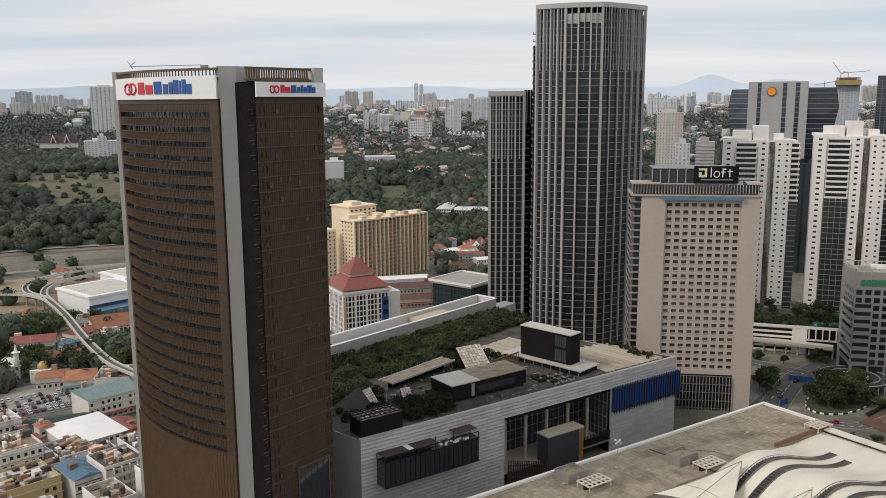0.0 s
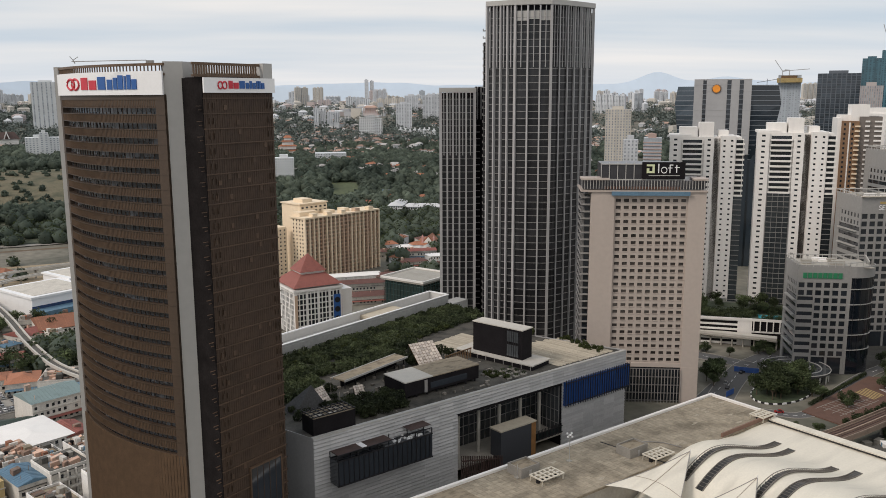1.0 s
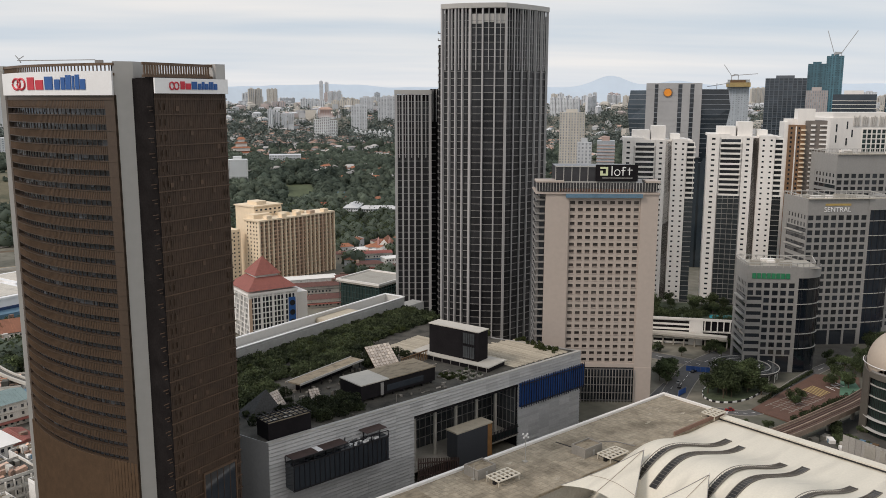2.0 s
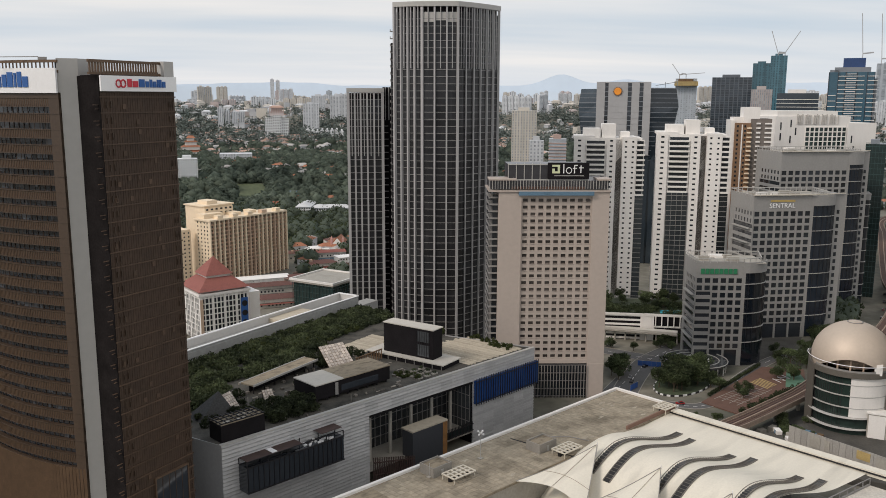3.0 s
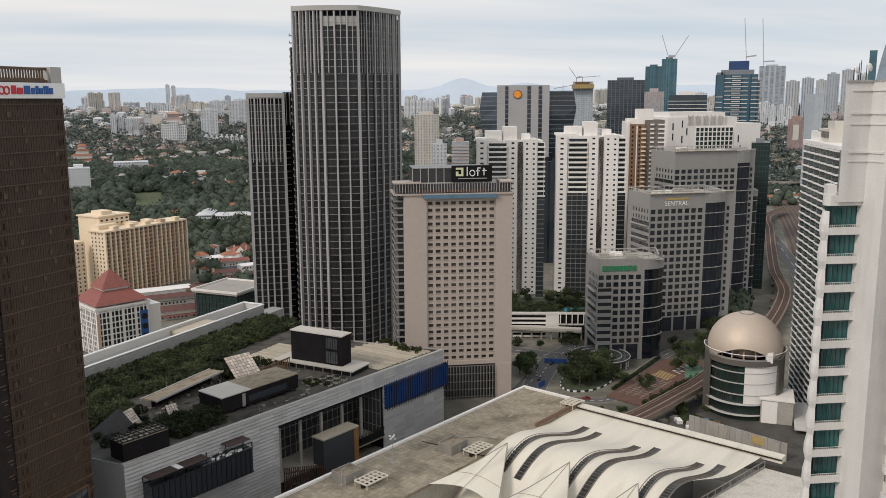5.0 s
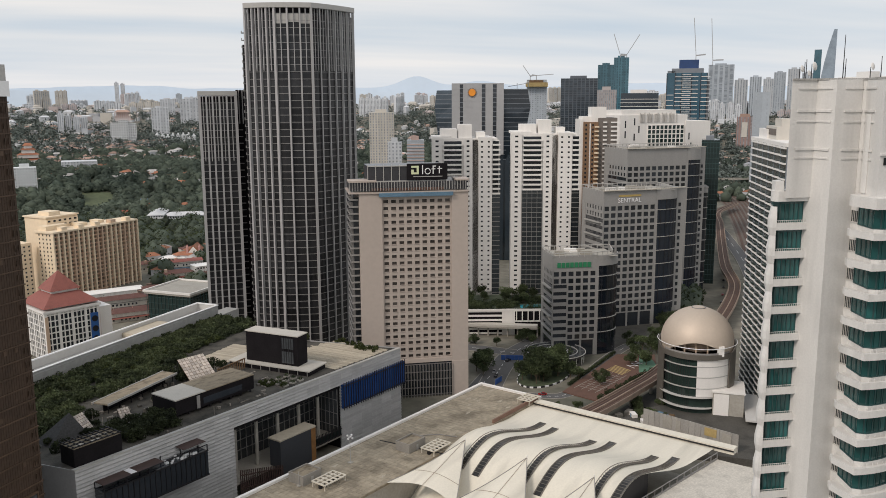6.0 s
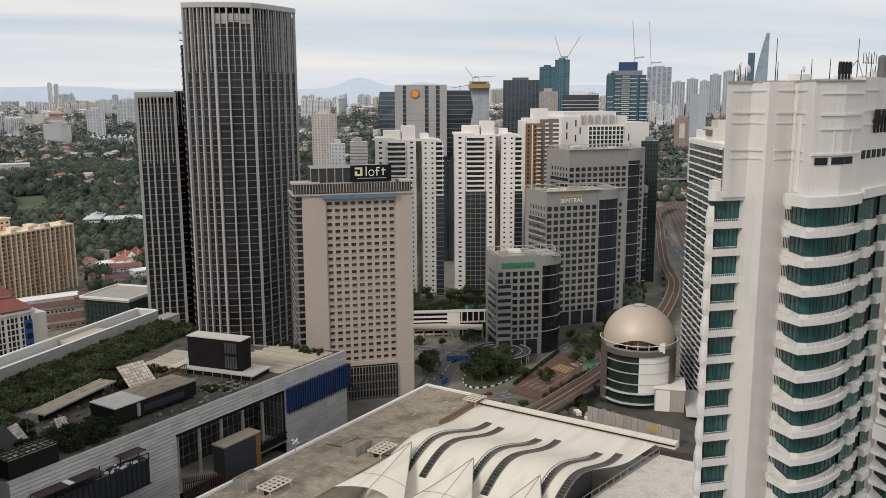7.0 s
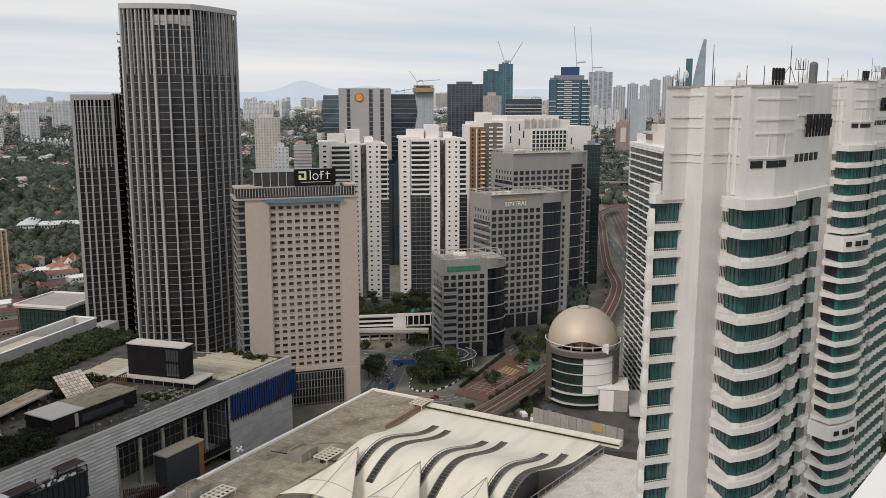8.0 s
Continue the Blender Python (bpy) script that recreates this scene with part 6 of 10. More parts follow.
# ---- the domed building ----
def domed_building():
    x, y = polar(36.2, 402)
    t = thing("domed_building", pose(x, y, 0, 0, 0, -36.2), "round building with champagne metal dome and banded glass storeys", "building")
    r = 17.2
    part("drum", Solid().prism(arc(0, 0, r - 1.2, 0, 351, 40), 0, 30), M["glass_drum"], t, "green-grey glass drum")
    part("drum_white", Solid().strip(arc(0, 0, r - 1.25, 272, 330, 16), arc(0, 0, r - 0.5, 272, 330, 16), 11, 28.6), M["white"], t, "white curved wall")
    lg = Solid().strip(arc(0, 0, r - 1.3, 180, 385, 40), arc(0, 0, r - 0.35, 180, 385, 40), 0, 0.32).mesh("ledge", M["alu"])
    for z in (14.8, 20, 25):
        part("ledge", lg, None, t, at=pose(0, 0, z))
    lw = Solid().strip(arc(0, 0, r - 1.3, 190, 300, 24), [((r - 0.35 + 1.3 * math.sin(math.pi * i / 24) ** 0.7) * math.cos(radians(190 + 110 * i / 24)), (r - 0.35 + 1.3 * math.sin(math.pi * i / 24) ** 0.7) * math.sin(radians(190 + 110 * i / 24))) for i in range(25)], 0, 0.3).mesh("ledge", M["alu_white"])
    for z in (5.5, 10.5):
        part("ledge", lw, None, t, at=pose(0, 0, z))
    # metal shell wrapped round the drum, its rim dipping to the front
    for a0, a1 in ((160, 214), (327, 380)):
        n = 14
        lo, hi = arc(0, 0, r - 0.2, a0, a1, n), arc(0, 0, r + 0.35, a0, a1, n)
        sv, sf_ = [], []
        for i in range(n + 1):
            q = (i / n) if a0 > 200 else 1 - i / n
            top = 30.6 + 3.2 * smooth01(q * 1.4)
            sv += [(*lo[i], 0), (*hi[i], 0), (*hi[i], top), (*lo[i], top)]
        for i in range(n):
            b0 = 4 * i
            sf_ += [(b0 + 1, b0 + 5, b0 + 6, b0 + 2), (b0 + 2, b0 + 6, b0 + 7, b0 + 3), (b0 + 3, b0 + 7, b0 + 4, b0)]
        sf_ += [(0, 1, 2, 3), (4 * n + 3, 4 * n + 2, 4 * n + 1, 4 * n)]
        part("shell", Solid().add(sv, sf_), M["shell_metal"], t, "grey-brown metal shell")
    part("front_rim", Solid().strip(arc(0, 0, r - 0.6, 212, 330, 24), arc(0, 0, r + 0.25, 212, 330, 24), 28.4, 30.7), M["shell_metal"], t)
    mu = Solid()
    for k in range(22):
        a = radians(184 + 76 * k / 21)
        mu.box((r - 1.1) * math.cos(a) - 0.1, (r - 1.1) * math.sin(a) - 0.1, 0, (r - 1.1) * math.cos(a) + 0.1, (r - 1.1) * math.sin(a) + 0.1, 29)
    part("mullions", mu, M["dark_metal"], t)
    part("terrace_floor", Solid().prism(arc(0, 0, r + 0.2, 0, 351, 40), 29.2, 30), M["terrace"], t)
    part("terrace_rail", Solid().strip(arc(0, 0, r - 0.75, 212, 330, 30), arc(0, 0, r - 0.65, 212, 330, 30), 30, 31.5), M["fin"], t)
    part("ring", Solid().tube([(*p, 33.8) for p in arc(0, 0, r + 0.8, 170, 370, 40)], 0.16, 6), M["sign_white"], t, "white ring beam")
    # dome with an open front
    v, f, n, m = [], [], 56, 14
    for j in range(m + 1):
        for k in range(n):
            th = 2 * math.pi * k / n
            front = max(0.0, math.cos(th + math.pi / 2)) ** 3
            el0 = -0.27 + 0.44 * front
            el = el0 + (math.pi / 2 - 0.16 - el0) * j / m
            v.append((16.6 * math.cos(el) * math.cos(th), 16.6 * math.cos(el) * math.sin(th), 33.5 + 15.7 * math.sin(el)))
    for j in range(m):
        f += [(j * n + k, j * n + (k + 1) % n, (j + 1) * n + (k + 1) % n, (j + 1) * n + k) for k in range(n)]
    part("dome", Solid().add(v, f), M["gold"], t, "champagne metal dome", smooth=True)
    part("dome_cap", Solid().dome(0, 0, 49.0, 3.0, 0.6, 24, 4), M["gold"], t)
    part("dome_cap_ring", Solid().tube([(*p, 49.1) for p in arc(0, 0, 3.1, 0, 360, 28)], 0.22, 6), M["fin"], t)
    ins = Solid().tube([(0, 0, 30), (0, 0, 38)], 9, 20)
    part("inner_drum", ins, M["peach"], t)
    for k in range(5):
        a = radians(225 + 22 * k)
        part("terrace_column", Solid().tube([(13.5 * math.cos(a), 13.5 * math.sin(a), 30), (13.5 * math.cos(a), 13.5 * math.sin(a), 36)], 0.4, 10), M["peach"], t)
    part("terrace_booth", Solid().box(9, -13.5, 30, 12, -10.5, 34.5), M["white"], t)
    # side wing
    part("side_wing", Solid().box(8, -15.5, 0, 21.5, 2, 13.5), M["concrete"], t, "grey square wing")
    part("wing_roof", Solid().box(7.6, -15.9, 13.5, 21.9, 2.4, 14.1), M["white"], t)
    part("wing_panel", Solid().box(8.5, -15.8, 1, 15, -15.5, 13), M["white"], t)
    part("low_canopy", Solid().box(22, -26, 5, 40, 10, 5.6), M["alu_white"], t)


M["shell_metal"] = material("grey_brown_metal_shell", (0.16, 0.145, 0.125), 0.5, 0.1, 0.2, 0.15, metal=0.4)
M["glass_drum"] = glass_material("dark_green_glass", (0.022, 0.040, 0.034), 0.1, 0.4)
M["terrace"] = material("terracotta_paving", (0.30, 0.14, 0.08), 0.85, 0.15, 0.4)
domed_building()


# ---- cream flats, pagoda-roofed hotel, glass box ----
# the balconies' shade is put into this recess colour
M["flat_recess"] = material("shaded_balcony_recess", (0.13, 0.095, 0.075), 0.85, 0.3, 0.5, per_piece=0.2)
M["salmon"] = material("salmon_balcony_render", (0.54, 0.36, 0.255), 0.85, 0.1, 0.1, 0.3, per_piece=0.12)


def cream_flats():
    x0, y0 = polar(-6.0, 672)
    x1, y1 = polar(-1.04, 724)
    W = math.hypot(x1 - x0, y1 - y0)
    rz = math.degrees(math.atan2(y1 - y0, x1 - x0))
    t = thing("apartment_slab", pose(x0, y0, 0, 0, 0, rz), "cream slab of flats with ranks of balconies", "building", "cream flats")
    H, hs = 50.5, 3.05
    n = 18
    bw = W / n
    part("core", Solid().box(0.5, 2.6, 0, W - 0.3, 19.6, H - 1), M["flat_recess"], t, "dark balcony recesses")
    part("gable", Solid().box(0.3, 2.2, 0, 0.55, 20, H - 1), M["yellow"], t)
    bay = Solid().box(-bw * 0.13, 0, 0, bw * 0.13, 2.7, H - 0.4).mesh("bay_pier", M["yellow"])
    bay2 = Solid().box(-bw * 0.13, 0, 0, bw * 0.13, 2.7, H - 0.4).mesh("bay_pier", M["peach"])
    for k in range(n + 1):
        part("bay_pier", bay2 if k in (4, 9, 10, 15) else bay, None, t, at=pose(k * bw, 0, 0))
    bal = Solid().box(-bw * 0.37, 0.9, 0, bw * 0.37, 1.1, 0.9).box(-bw * 0.37, 0.9, -0.15, bw * 0.37, 2.6, 0.05).mesh("balcony", M["salmon"])
    for k in range(n):
        for j in range(16):
            part("balcony", bal, None, t, at=pose((k + 0.5) * bw, 0, 1 + j * hs))
    part("roof_slab", Solid().box(-1, -0.3, H - 0.6, W + 0.3, 20.5, H + 0.6), M["yellow"], t)
    for k in range(5):
        part("stair_head", Solid().box(W * (0.1 + 0.19 * k), 1, H + 0.6, W * (0.1 + 0.19 * k) + 5, 6, H + 3.2), M["peach" if k == 3 else "yellow"], t)
    # gable end with small windows, and higher back wing
    sw = Solid().box(-0.1, -0.45, 0, 0.5, 0.45, 1.3).mesh("gable_window", M["glass"])
    for y in (4.5, 8, 12, 16):
        for j in range(16):
            part("gable_window", sw, None, t, at=pose(0.22, y, 2 + j * hs))
    part("roof_house", Solid().box(2, 10, H, 20, 19, H + 4).box(30, 9, H, 38, 18, H + 3).box(48, 9, H, 54, 18, H + 3), M["yellow"], t)
    u = thing("apartment_slab", pose(x0 - 5, y0 + 22, 0, 0, 0, rz), "cream rear block of flats with a higher roof", "building", "cream flats")
    part("core", Solid().box(-2, 0, 0, 26, 24, 59), M["yellow"], u)
    facade(u, -2, 26, 30, 58, -0.6, 6, 9, 0.5, 0.45, M["yellow"], M["glass"], 0.5, singly=True)
    part("roof_slab", Solid().box(-3, -1, 59, 27, 25, 60), M["yellow"], u)
    part("roof_house", Solid().box(4, 4, 60, 14, 16, 63), M["yellow"], u)
    w = thing("apartment_slab", pose(x0 - 38, y0 - 6, 0, 0, 0, rz - 6), "cream end block of flats with small windows", "building", "cream flats")
    part("core", Solid().box(0, 0, 0, 27, 20, 43), M["yellow"], w)
    facade(w, 0, 27, 1, 42, -0.6, 7, 13, 0.36, 0.42, M["yellow"], M["glass"], 0.5, singly=True)


def pagoda_hotel():
    x0, y0 = polar(-7.75, 545)
    t = thing("tiered_roof_building", pose(-55, 528, 0, 0, 0, 28), "white and red office building with tiered red tile roof", "building")
    w = 15
    part("core", Solid().box(-w, -w, 0, w, w, 28), M["white"], t)
    for rz, x, y in ((0, 0, -w), (90, w, 0), (-90, -w, 0)):
        at = pose(x, y, 0, 0, 0, rz)
        wv = Solid()
        for k in range(13):
            e = 0.75 if k % 3 == 0 else 0.28
            wv.box(-w + k * (2 * w) / 12 - e, -0.8, 0, -w + k * (2 * w) / 12 + e, 0, 28)
        for j in range(8):
            wv.box(-w, -0.6, j * 3.4 + 2.5, w, 0, j * 3.4 + 3.1)
        part("frame_grid", wv, M["white"], t, at=at)
        part("glass_wall", Solid().box(-w + 0.3, -0.25, 0.5, w - 0.3, -0.05, 27), M["glass"], t, at=at)
        part("red_pier", Solid().box(-w - 0.6, -1.0, 0, -w + 1.2, 0.2, 26), M["peach"], t, "salmon corner pier", at)
    part("blue_sign", Solid().box(w - 5, -w - 1.4, 5, w - 0.5, -w - 0.9, 24), M["blue"], t, "tall blue sign panel")
    for z in (8.5, 14.5, 20.5):
        part("sign_disc", Solid().tube([(w - 2.7, -w - 1.7, z), (w - 2.7, -w - 1.4, z)], 1.8, 18), M["dark_metal"], t)
    part("cornice", Solid().box(-w - 1.5, -w - 1.5, 28, w + 1.5, w + 1.5, 29.4), M["white"], t)
    part("roof_lower", Solid().prism([(-16.2, -16.2), (16.2, -16.2), (16.2, 16.2), (-16.2, 16.2)], 30.6, 37.0, [(-8.2, -8.2), (8.2, -8.2), (8.2, 8.2), (-8.2, 8.2)]), M["red_tile"], t, "lower red tile roof")
    part("roof_neck", Solid().box(-7.4, -7.4, 36.5, 7.4, 7.4, 38.8), M["white"], t)
    part("roof_wall", Solid().box(-12.4, -12.4, 29.4, 12.4, 12.4, 31.6), M["white"], t)
    part("roof_upper", Solid().prism([(-8.8, -8.8), (8.8, -8.8), (8.8, 8.8), (-8.8, 8.8)], 38.4, 48.5, [(-0.3, -0.3), (0.3, -0.3), (0.3, 0.3), (-0.3, 0.3)]), M["red_tile"], t, "upper red tile roof")
    part("white_annex", Solid().box(w, -w + 2, 0, w + 9, w, 26), M["white"], t)


def glass_box():
    t = thing("glass_pavilion", pose(*polar(1.9, 566), 0, 0, 0, 50.9), "square green glass building with white rimmed roof", "building")
    # local x runs back to the right
    a = 36
    part("glass_wall", Solid().box(0.6, 0.6, 0, a - 0.6, a - 2, 18.4), M["glass_green2"], t)
    part("roof", Solid().box(-1, -1, 18.4, a + 1, a, 20.0), M["concrete"], t)
    part("roof_rim", Solid().box(-1.4, -1.4, 19.6, a + 1.4, -0.4, 21).box(-1.4, a - 0.4, 19.6, a + 1.4, a + 0.6, 21).box(-1.4, -0.4, 19.6, -0.4, a - 0.4, 21).box(a + 0.4, -0.4, 19.6, a + 1.4, a - 0.4, 21), M["white"], t)
    g = Solid()
    for k in range(13):
        g.box(k * 3, 0.3, 0, k * 3 + 0.2, 0.6, 18.4).box(0.3, k * 2.9, 0, 0.6, k * 2.9 + 0.2, 18.4)
    for z in (4, 8, 12, 16):
        g.box(0.3, 0.3, z, a, 0.6, z + 0.2).box(0.3, 0.3, z, 0.6, a - 2, z + 0.2)
    part("mullions", g, M["frame_green"], t)


cream_flats()
pagoda_hotel()
glass_box()


# ---- plants ----
def np_mesh(name, verts, faces, mat_):
    """A mesh from arrays of points and equal-sided faces."""
    me = bpy.data.meshes.new(name)
    n, k = faces.shape
    me.vertices.add(len(verts))
    me.vertices.foreach_set("co", verts.astype(np.float32).ravel())
    me.loops.add(n * k)
    me.loops.foreach_set("vertex_index", faces.astype(np.int32).ravel())
    me.polygons.add(n)
    me.polygons.foreach_set("loop_start", np.arange(0, n * k, k, dtype=np.int32))
    me.materials.append(mat_)
    me.update(calc_edges=True)
    me.validate()
    return me


def leaf_cloud(clumps, per, size, seed, up=0.3):
    """Leaf sprays scattered on and in ellipsoid clumps (x, y, z, r, h): points and quads."""
    g = np.random.default_rng(seed)
    c = np.repeat(np.array(clumps, float), per, 0)
    d = g.normal(size=(len(c), 3))
    d /= np.linalg.norm(d, axis=1, keepdims=True)
    q = g.uniform(0.55, 1.08, (len(c), 1))
    p = c[:, :3] + d * q * np.stack([c[:, 3], c[:, 3], c[:, 4]], 1)
    a = g.normal(size=(len(c), 3)) + np.array([0, 0, up])
    a /= np.linalg.norm(a, axis=1, keepdims=True)
    b = np.cross(a, g.normal(size=(len(c), 3)))
    b /= np.linalg.norm(b, axis=1, keepdims=True)
    e = np.cross(a, b)
    s = size * g.uniform(0.6, 1.3, (len(c), 1))
    v = np.stack([p - b * s, p - e * s * 0.6, p + b * s, p + e * s * 0.6], 1).reshape(-1, 3)
    return v, np.arange(len(v)).reshape(-1, 4)


_ico = bmesh.new()
bmesh.ops.create_icosphere(_ico, subdivisions=2, radius=1)
ICO_V = np.array([v.co[:] for v in _ico.verts])
ICO_F = np.array([[v.index for v in f.verts] for f in _ico.faces])
_ico.free()
_ico = bmesh.new()
bmesh.ops.create_icosphere(_ico, subdivisions=1, radius=1)
ICO1_V = np.array([v.co[:] for v in _ico.verts])
ICO1_F = np.array([[v.index for v in f.verts] for f in _ico.faces])
_ico.free()


def blobs(clumps, seed, jitter=0.2, coarse=False):
    """Ragged crowns for woods too far off to show leaves."""
    g = np.random.default_rng(seed)
    V, F = (ICO1_V, ICO1_F) if coarse else (ICO_V, ICO_F)
    c = np.array(clumps, float)
    k = V[None] * (1 + g.normal(0, jitter, (len(c), len(V), 1)))
    v = c[:, None, :3] + k * np.stack([c[:, 3], c[:, 3], c[:, 4]], 1)[:, None]
    f = (F[None] + (np.arange(len(c)) * len(V))[:, None, None]).reshape(-1, 3)
    return v.reshape(-1, 3), f


def tree(x, y, z, h, seed, leaf="leaf", per=170, label="broad street tree with dense dark green crown"):
    g = random.Random(seed)
    t = thing("tree", pose(x, y, z, 0, 0, g.uniform(0, 360)), label, "tree", "trees")
    th = h * 0.38
    tr = Solid().tube([(0, 0, -0.2), (0.1, 0, th * 0.6), (0.1, 0.1, th)], h * 0.028, 7, h * 0.018)
    clumps = []
    for k in range(7):
        a, r = k * 2.4 + g.random(), h * g.uniform(0.12, 0.30)
        p = (r * math.cos(a), r * math.sin(a), h * g.uniform(0.38, 0.84))
        tr.tube([(0.1, 0.1, th * 0.8), (p[0] * 0.6, p[1] * 0.6, (th + p[2]) / 2), p], h * 0.012, 5, h * 0.004)
        clumps.append((*p, h * g.uniform(0.19, 0.29), h * g.uniform(0.14, 0.22)))
    part("trunk", tr, M["bark"], t)
    v, f = leaf_cloud(clumps, per, h * 0.045, seed)
    part("crown", np_mesh("crown", v, f, M[leaf]), None, t)
    return t


# ---- roof garden of the mall ----
MALL = pose(-27.8, 266.1, 0, 0, 0, 34.95)


def roof_garden():
    t = thing("roof_pavilion", MALL @ pose(45, 10.6, 33.8), "long dark roof pavilion with weathered pale top", "pavilion", "roof pavilions")
    part("box", Solid().box(0, 0, 1.2, 36, 13.5, 6.6), M["charcoal"], t)
    part("top", Solid().box(-0.2, -0.2, 6.6, 13, 13.7, 7.0), M["wood_pale"], t, "pale roof sheet")
    part("top", Solid().box(13, -0.2, 6.6, 36.2, 13.7, 6.95), M["roof_felt"], t, "stained grey roof sheet")
    lg = Solid().box(-0.25, -0.25, 0, 0.25, 0.25, 1.3).mesh("post", M["dark_metal"])
    for k in range(8):
        part("post", lg, None, t, at=pose(1 + k * 4.8, 0.6, 0))
        part("post", lg, None, t, at=pose(1 + k * 4.8, 12.8, 0))
    part("door", Solid().box(9.0, -0.2, 1.2, 10.4, 0, 6), M["fin"], t)
    part("ribbon_window", Solid().box(12, -0.08, 2.2, 30, 0, 4.6), M["glass"], t)

    h = thing("roof_pavilion", MALL @ pose(105.4, 5.2, 33.8, 0, 0, 12), "two-storey dark roof house with glazed end on a stone ledge", "pavilion", "roof pavilions")
    part("ledge", Solid().box(0.5, 0.5, 0, 13.2, 40, 1.9), M["charcoal"], h, "dark glazed plinth")
    part("ledge_top", Solid().box(0, 0, 1.9, 13.8, 40.5, 2.35), M["wood_pale"], h, "pale stone ledge")
    part("box", Solid().box(3.7, 7.6, 2.35, 10.8, 33.5, 15.0), M["charcoal"], h)
    part("top", Solid().box(3.4, 7.3, 15.0, 11.1, 33.8, 15.4), M["wood_pale"], h, "pale flat roof")
    gw = Solid().box(3.55, 9.5, 3.2, 3.7, 15.5, 8.2).box(3.55, 9.5, 9.4, 3.7, 15.5, 14.0)
    part("glazing", gw, M["glass_grey"], h)
    gm = Solid()
    for k in range(6):
        gm.box(3.4, 9.5 + k * 1.18, 3.2, 3.55, 9.62 + k * 1.18, 14.0)
    part("glazing_frame", gm, M["dark_metal"], h)
    for k in range(9):
        part("ledge_post", Solid().box(0.3, 1 + k * 4.6, 0, 0.5, 1.25 + k * 4.6, 1.9), M["fin"], h)

    c = thing("roof_canopy", MALL @ pose(33.6, 34.3, 33.8, 0, 0, 15.3), "long flat grey roof canopy on posts", "canopy")
    part("slab", Solid().box(0, 0, 3.4, 38, 6.5, 3.9), M["roof_felt"], c)
    part("rim", Solid().box(-0.3, -0.3, 3.3, 38.3, 0, 4.1).box(-0.3, 6.5, 3.3, 38.3, 6.8, 4.1), M["alu"], c)
    for k in range(7):
        part("post", Solid().box(1 + k * 6, 1, 0, 1.3 + k * 6, 1.3, 3.4), M["dark_metal"], c)
    part("back_wall", Solid().box(2, 4, 0, 36, 4.4, 3.3), M["charcoal"], c)

    u = thing("roof_hut", MALL @ pose(1.4, 2.2, 33.8), "low dark hut with slatted pergola roof", "hut")
    part("wall", Solid().box(0, 0, 0, 16.5, 7.6, 5.8), M["charcoal"], u)
    part("deck", Solid().box(0.2, 0.2, 5.8, 16.3, 7.4, 6.0), M["roof_felt"], u)
    for k in range(9):
        part("pergola_bar", Solid().box(0.2 + k * 1.95, -0.4, 6.4, 0.45 + k * 1.95, 8.0, 6.7), M["dark_metal"], u)
    for y in (0.5, 3.0, 5.5, 7.2):
        part("pergola_beam", Solid().box(-0.4, y, 6.1, 16.9, y + 0.25, 6.4), M["dark_metal"], u)
    for x, y in ((2, 1.6), (7, 1), (11, 3), (9, 5)):
        part("roof_patch", Solid().box(x, y, 6.0, x + 3.0, y + 1.2, 6.1), M["wood_pale"], u)

    # tilted lattice panels
    def lattice(a, b, w, hgt, n, tilt, rz, z=34.0):
        s = thing("lattice_roof", MALL @ pose(a, b, z, 0, 0, rz), "tilted white lattice roof panel", "roof panel", "lattice panels")
        m = pose(0, 0, 0.3, tilt, 0, 0)
        cell = w / n
        tile = Solid().box(0.06 * cell, 0.06 * cell, 0, 0.94 * cell, 0.94 * cell, 0.08).mesh("tile", M["lattice_tile"])
        for i in range(n):
            for j in range(int(hgt / cell)):
                part("tile", tile, None, s, at=m @ pose(i * cell, j * cell, 0.1))
        part("frame", Solid().box(0, 0, 0, w, int(hgt / cell) * cell, 0.08), M["rust"], s, at=m)
        part("prop", Solid().box(0.1, 0, 0, 0.3, hgt * math.cos(radians(tilt)), 0.2).box(w - 0.3, hgt * math.cos(radians(tilt)) - 0.2, 0, w - 0.1, hgt * math.cos(radians(tilt)), hgt * math.sin(radians(tilt))).box(0.1, hgt * math.cos(radians(tilt)) - 0.2, 0, 0.3, hgt * math.cos(radians(tilt)), hgt * math.sin(radians(tilt))), M["dark_metal"], s)

    lattice(71.5, 37, 12, 12, 8, 38, -6, 34.4)
    lattice(17, 25, 6.5, 7.5, 6, 50, 20)
    lattice(33, 26, 4, 4, 4, 45, -10)
    pyr = thing("mesh_tent", MALL @ pose(12, 27, 33.8), "dark pointed mesh tent on the roof", "tent")
    part("mesh", Solid().prism([(-7, -5), (7, -5), (7, 5), (-7, 5)], 0, 8, [(2.5, 0), (3, 0), (3, 0.4), (2.5, 0.4)]), M["mesh_dark"], pyr)
    brt = thing("trellis", MALL @ pose(82, 33, 33.8, 0, 0, 10), "dark timber trellis fence on the roof", "trellis")
    for k in range(16):
        part("slat", Solid().box(k * 1.1, 0, 0, k * 1.1 + 0.25, 0.3, 4.2), M["rust"], brt)
    part("rail", Solid().box(0, -0.1, 4.0, 17, 0.4, 4.4), M["rust"], brt)

    # deck boards at the right end
    b = thing("roof_deck", MALL @ pose(112, 4, 33.82), "weathered timber roof deck with gaps", "deck")
    bd = Solid().box(0, 0, 0, 0.92, 38, 0.14).mesh("board", M["wood"])
    bg_ = random.Random(14)
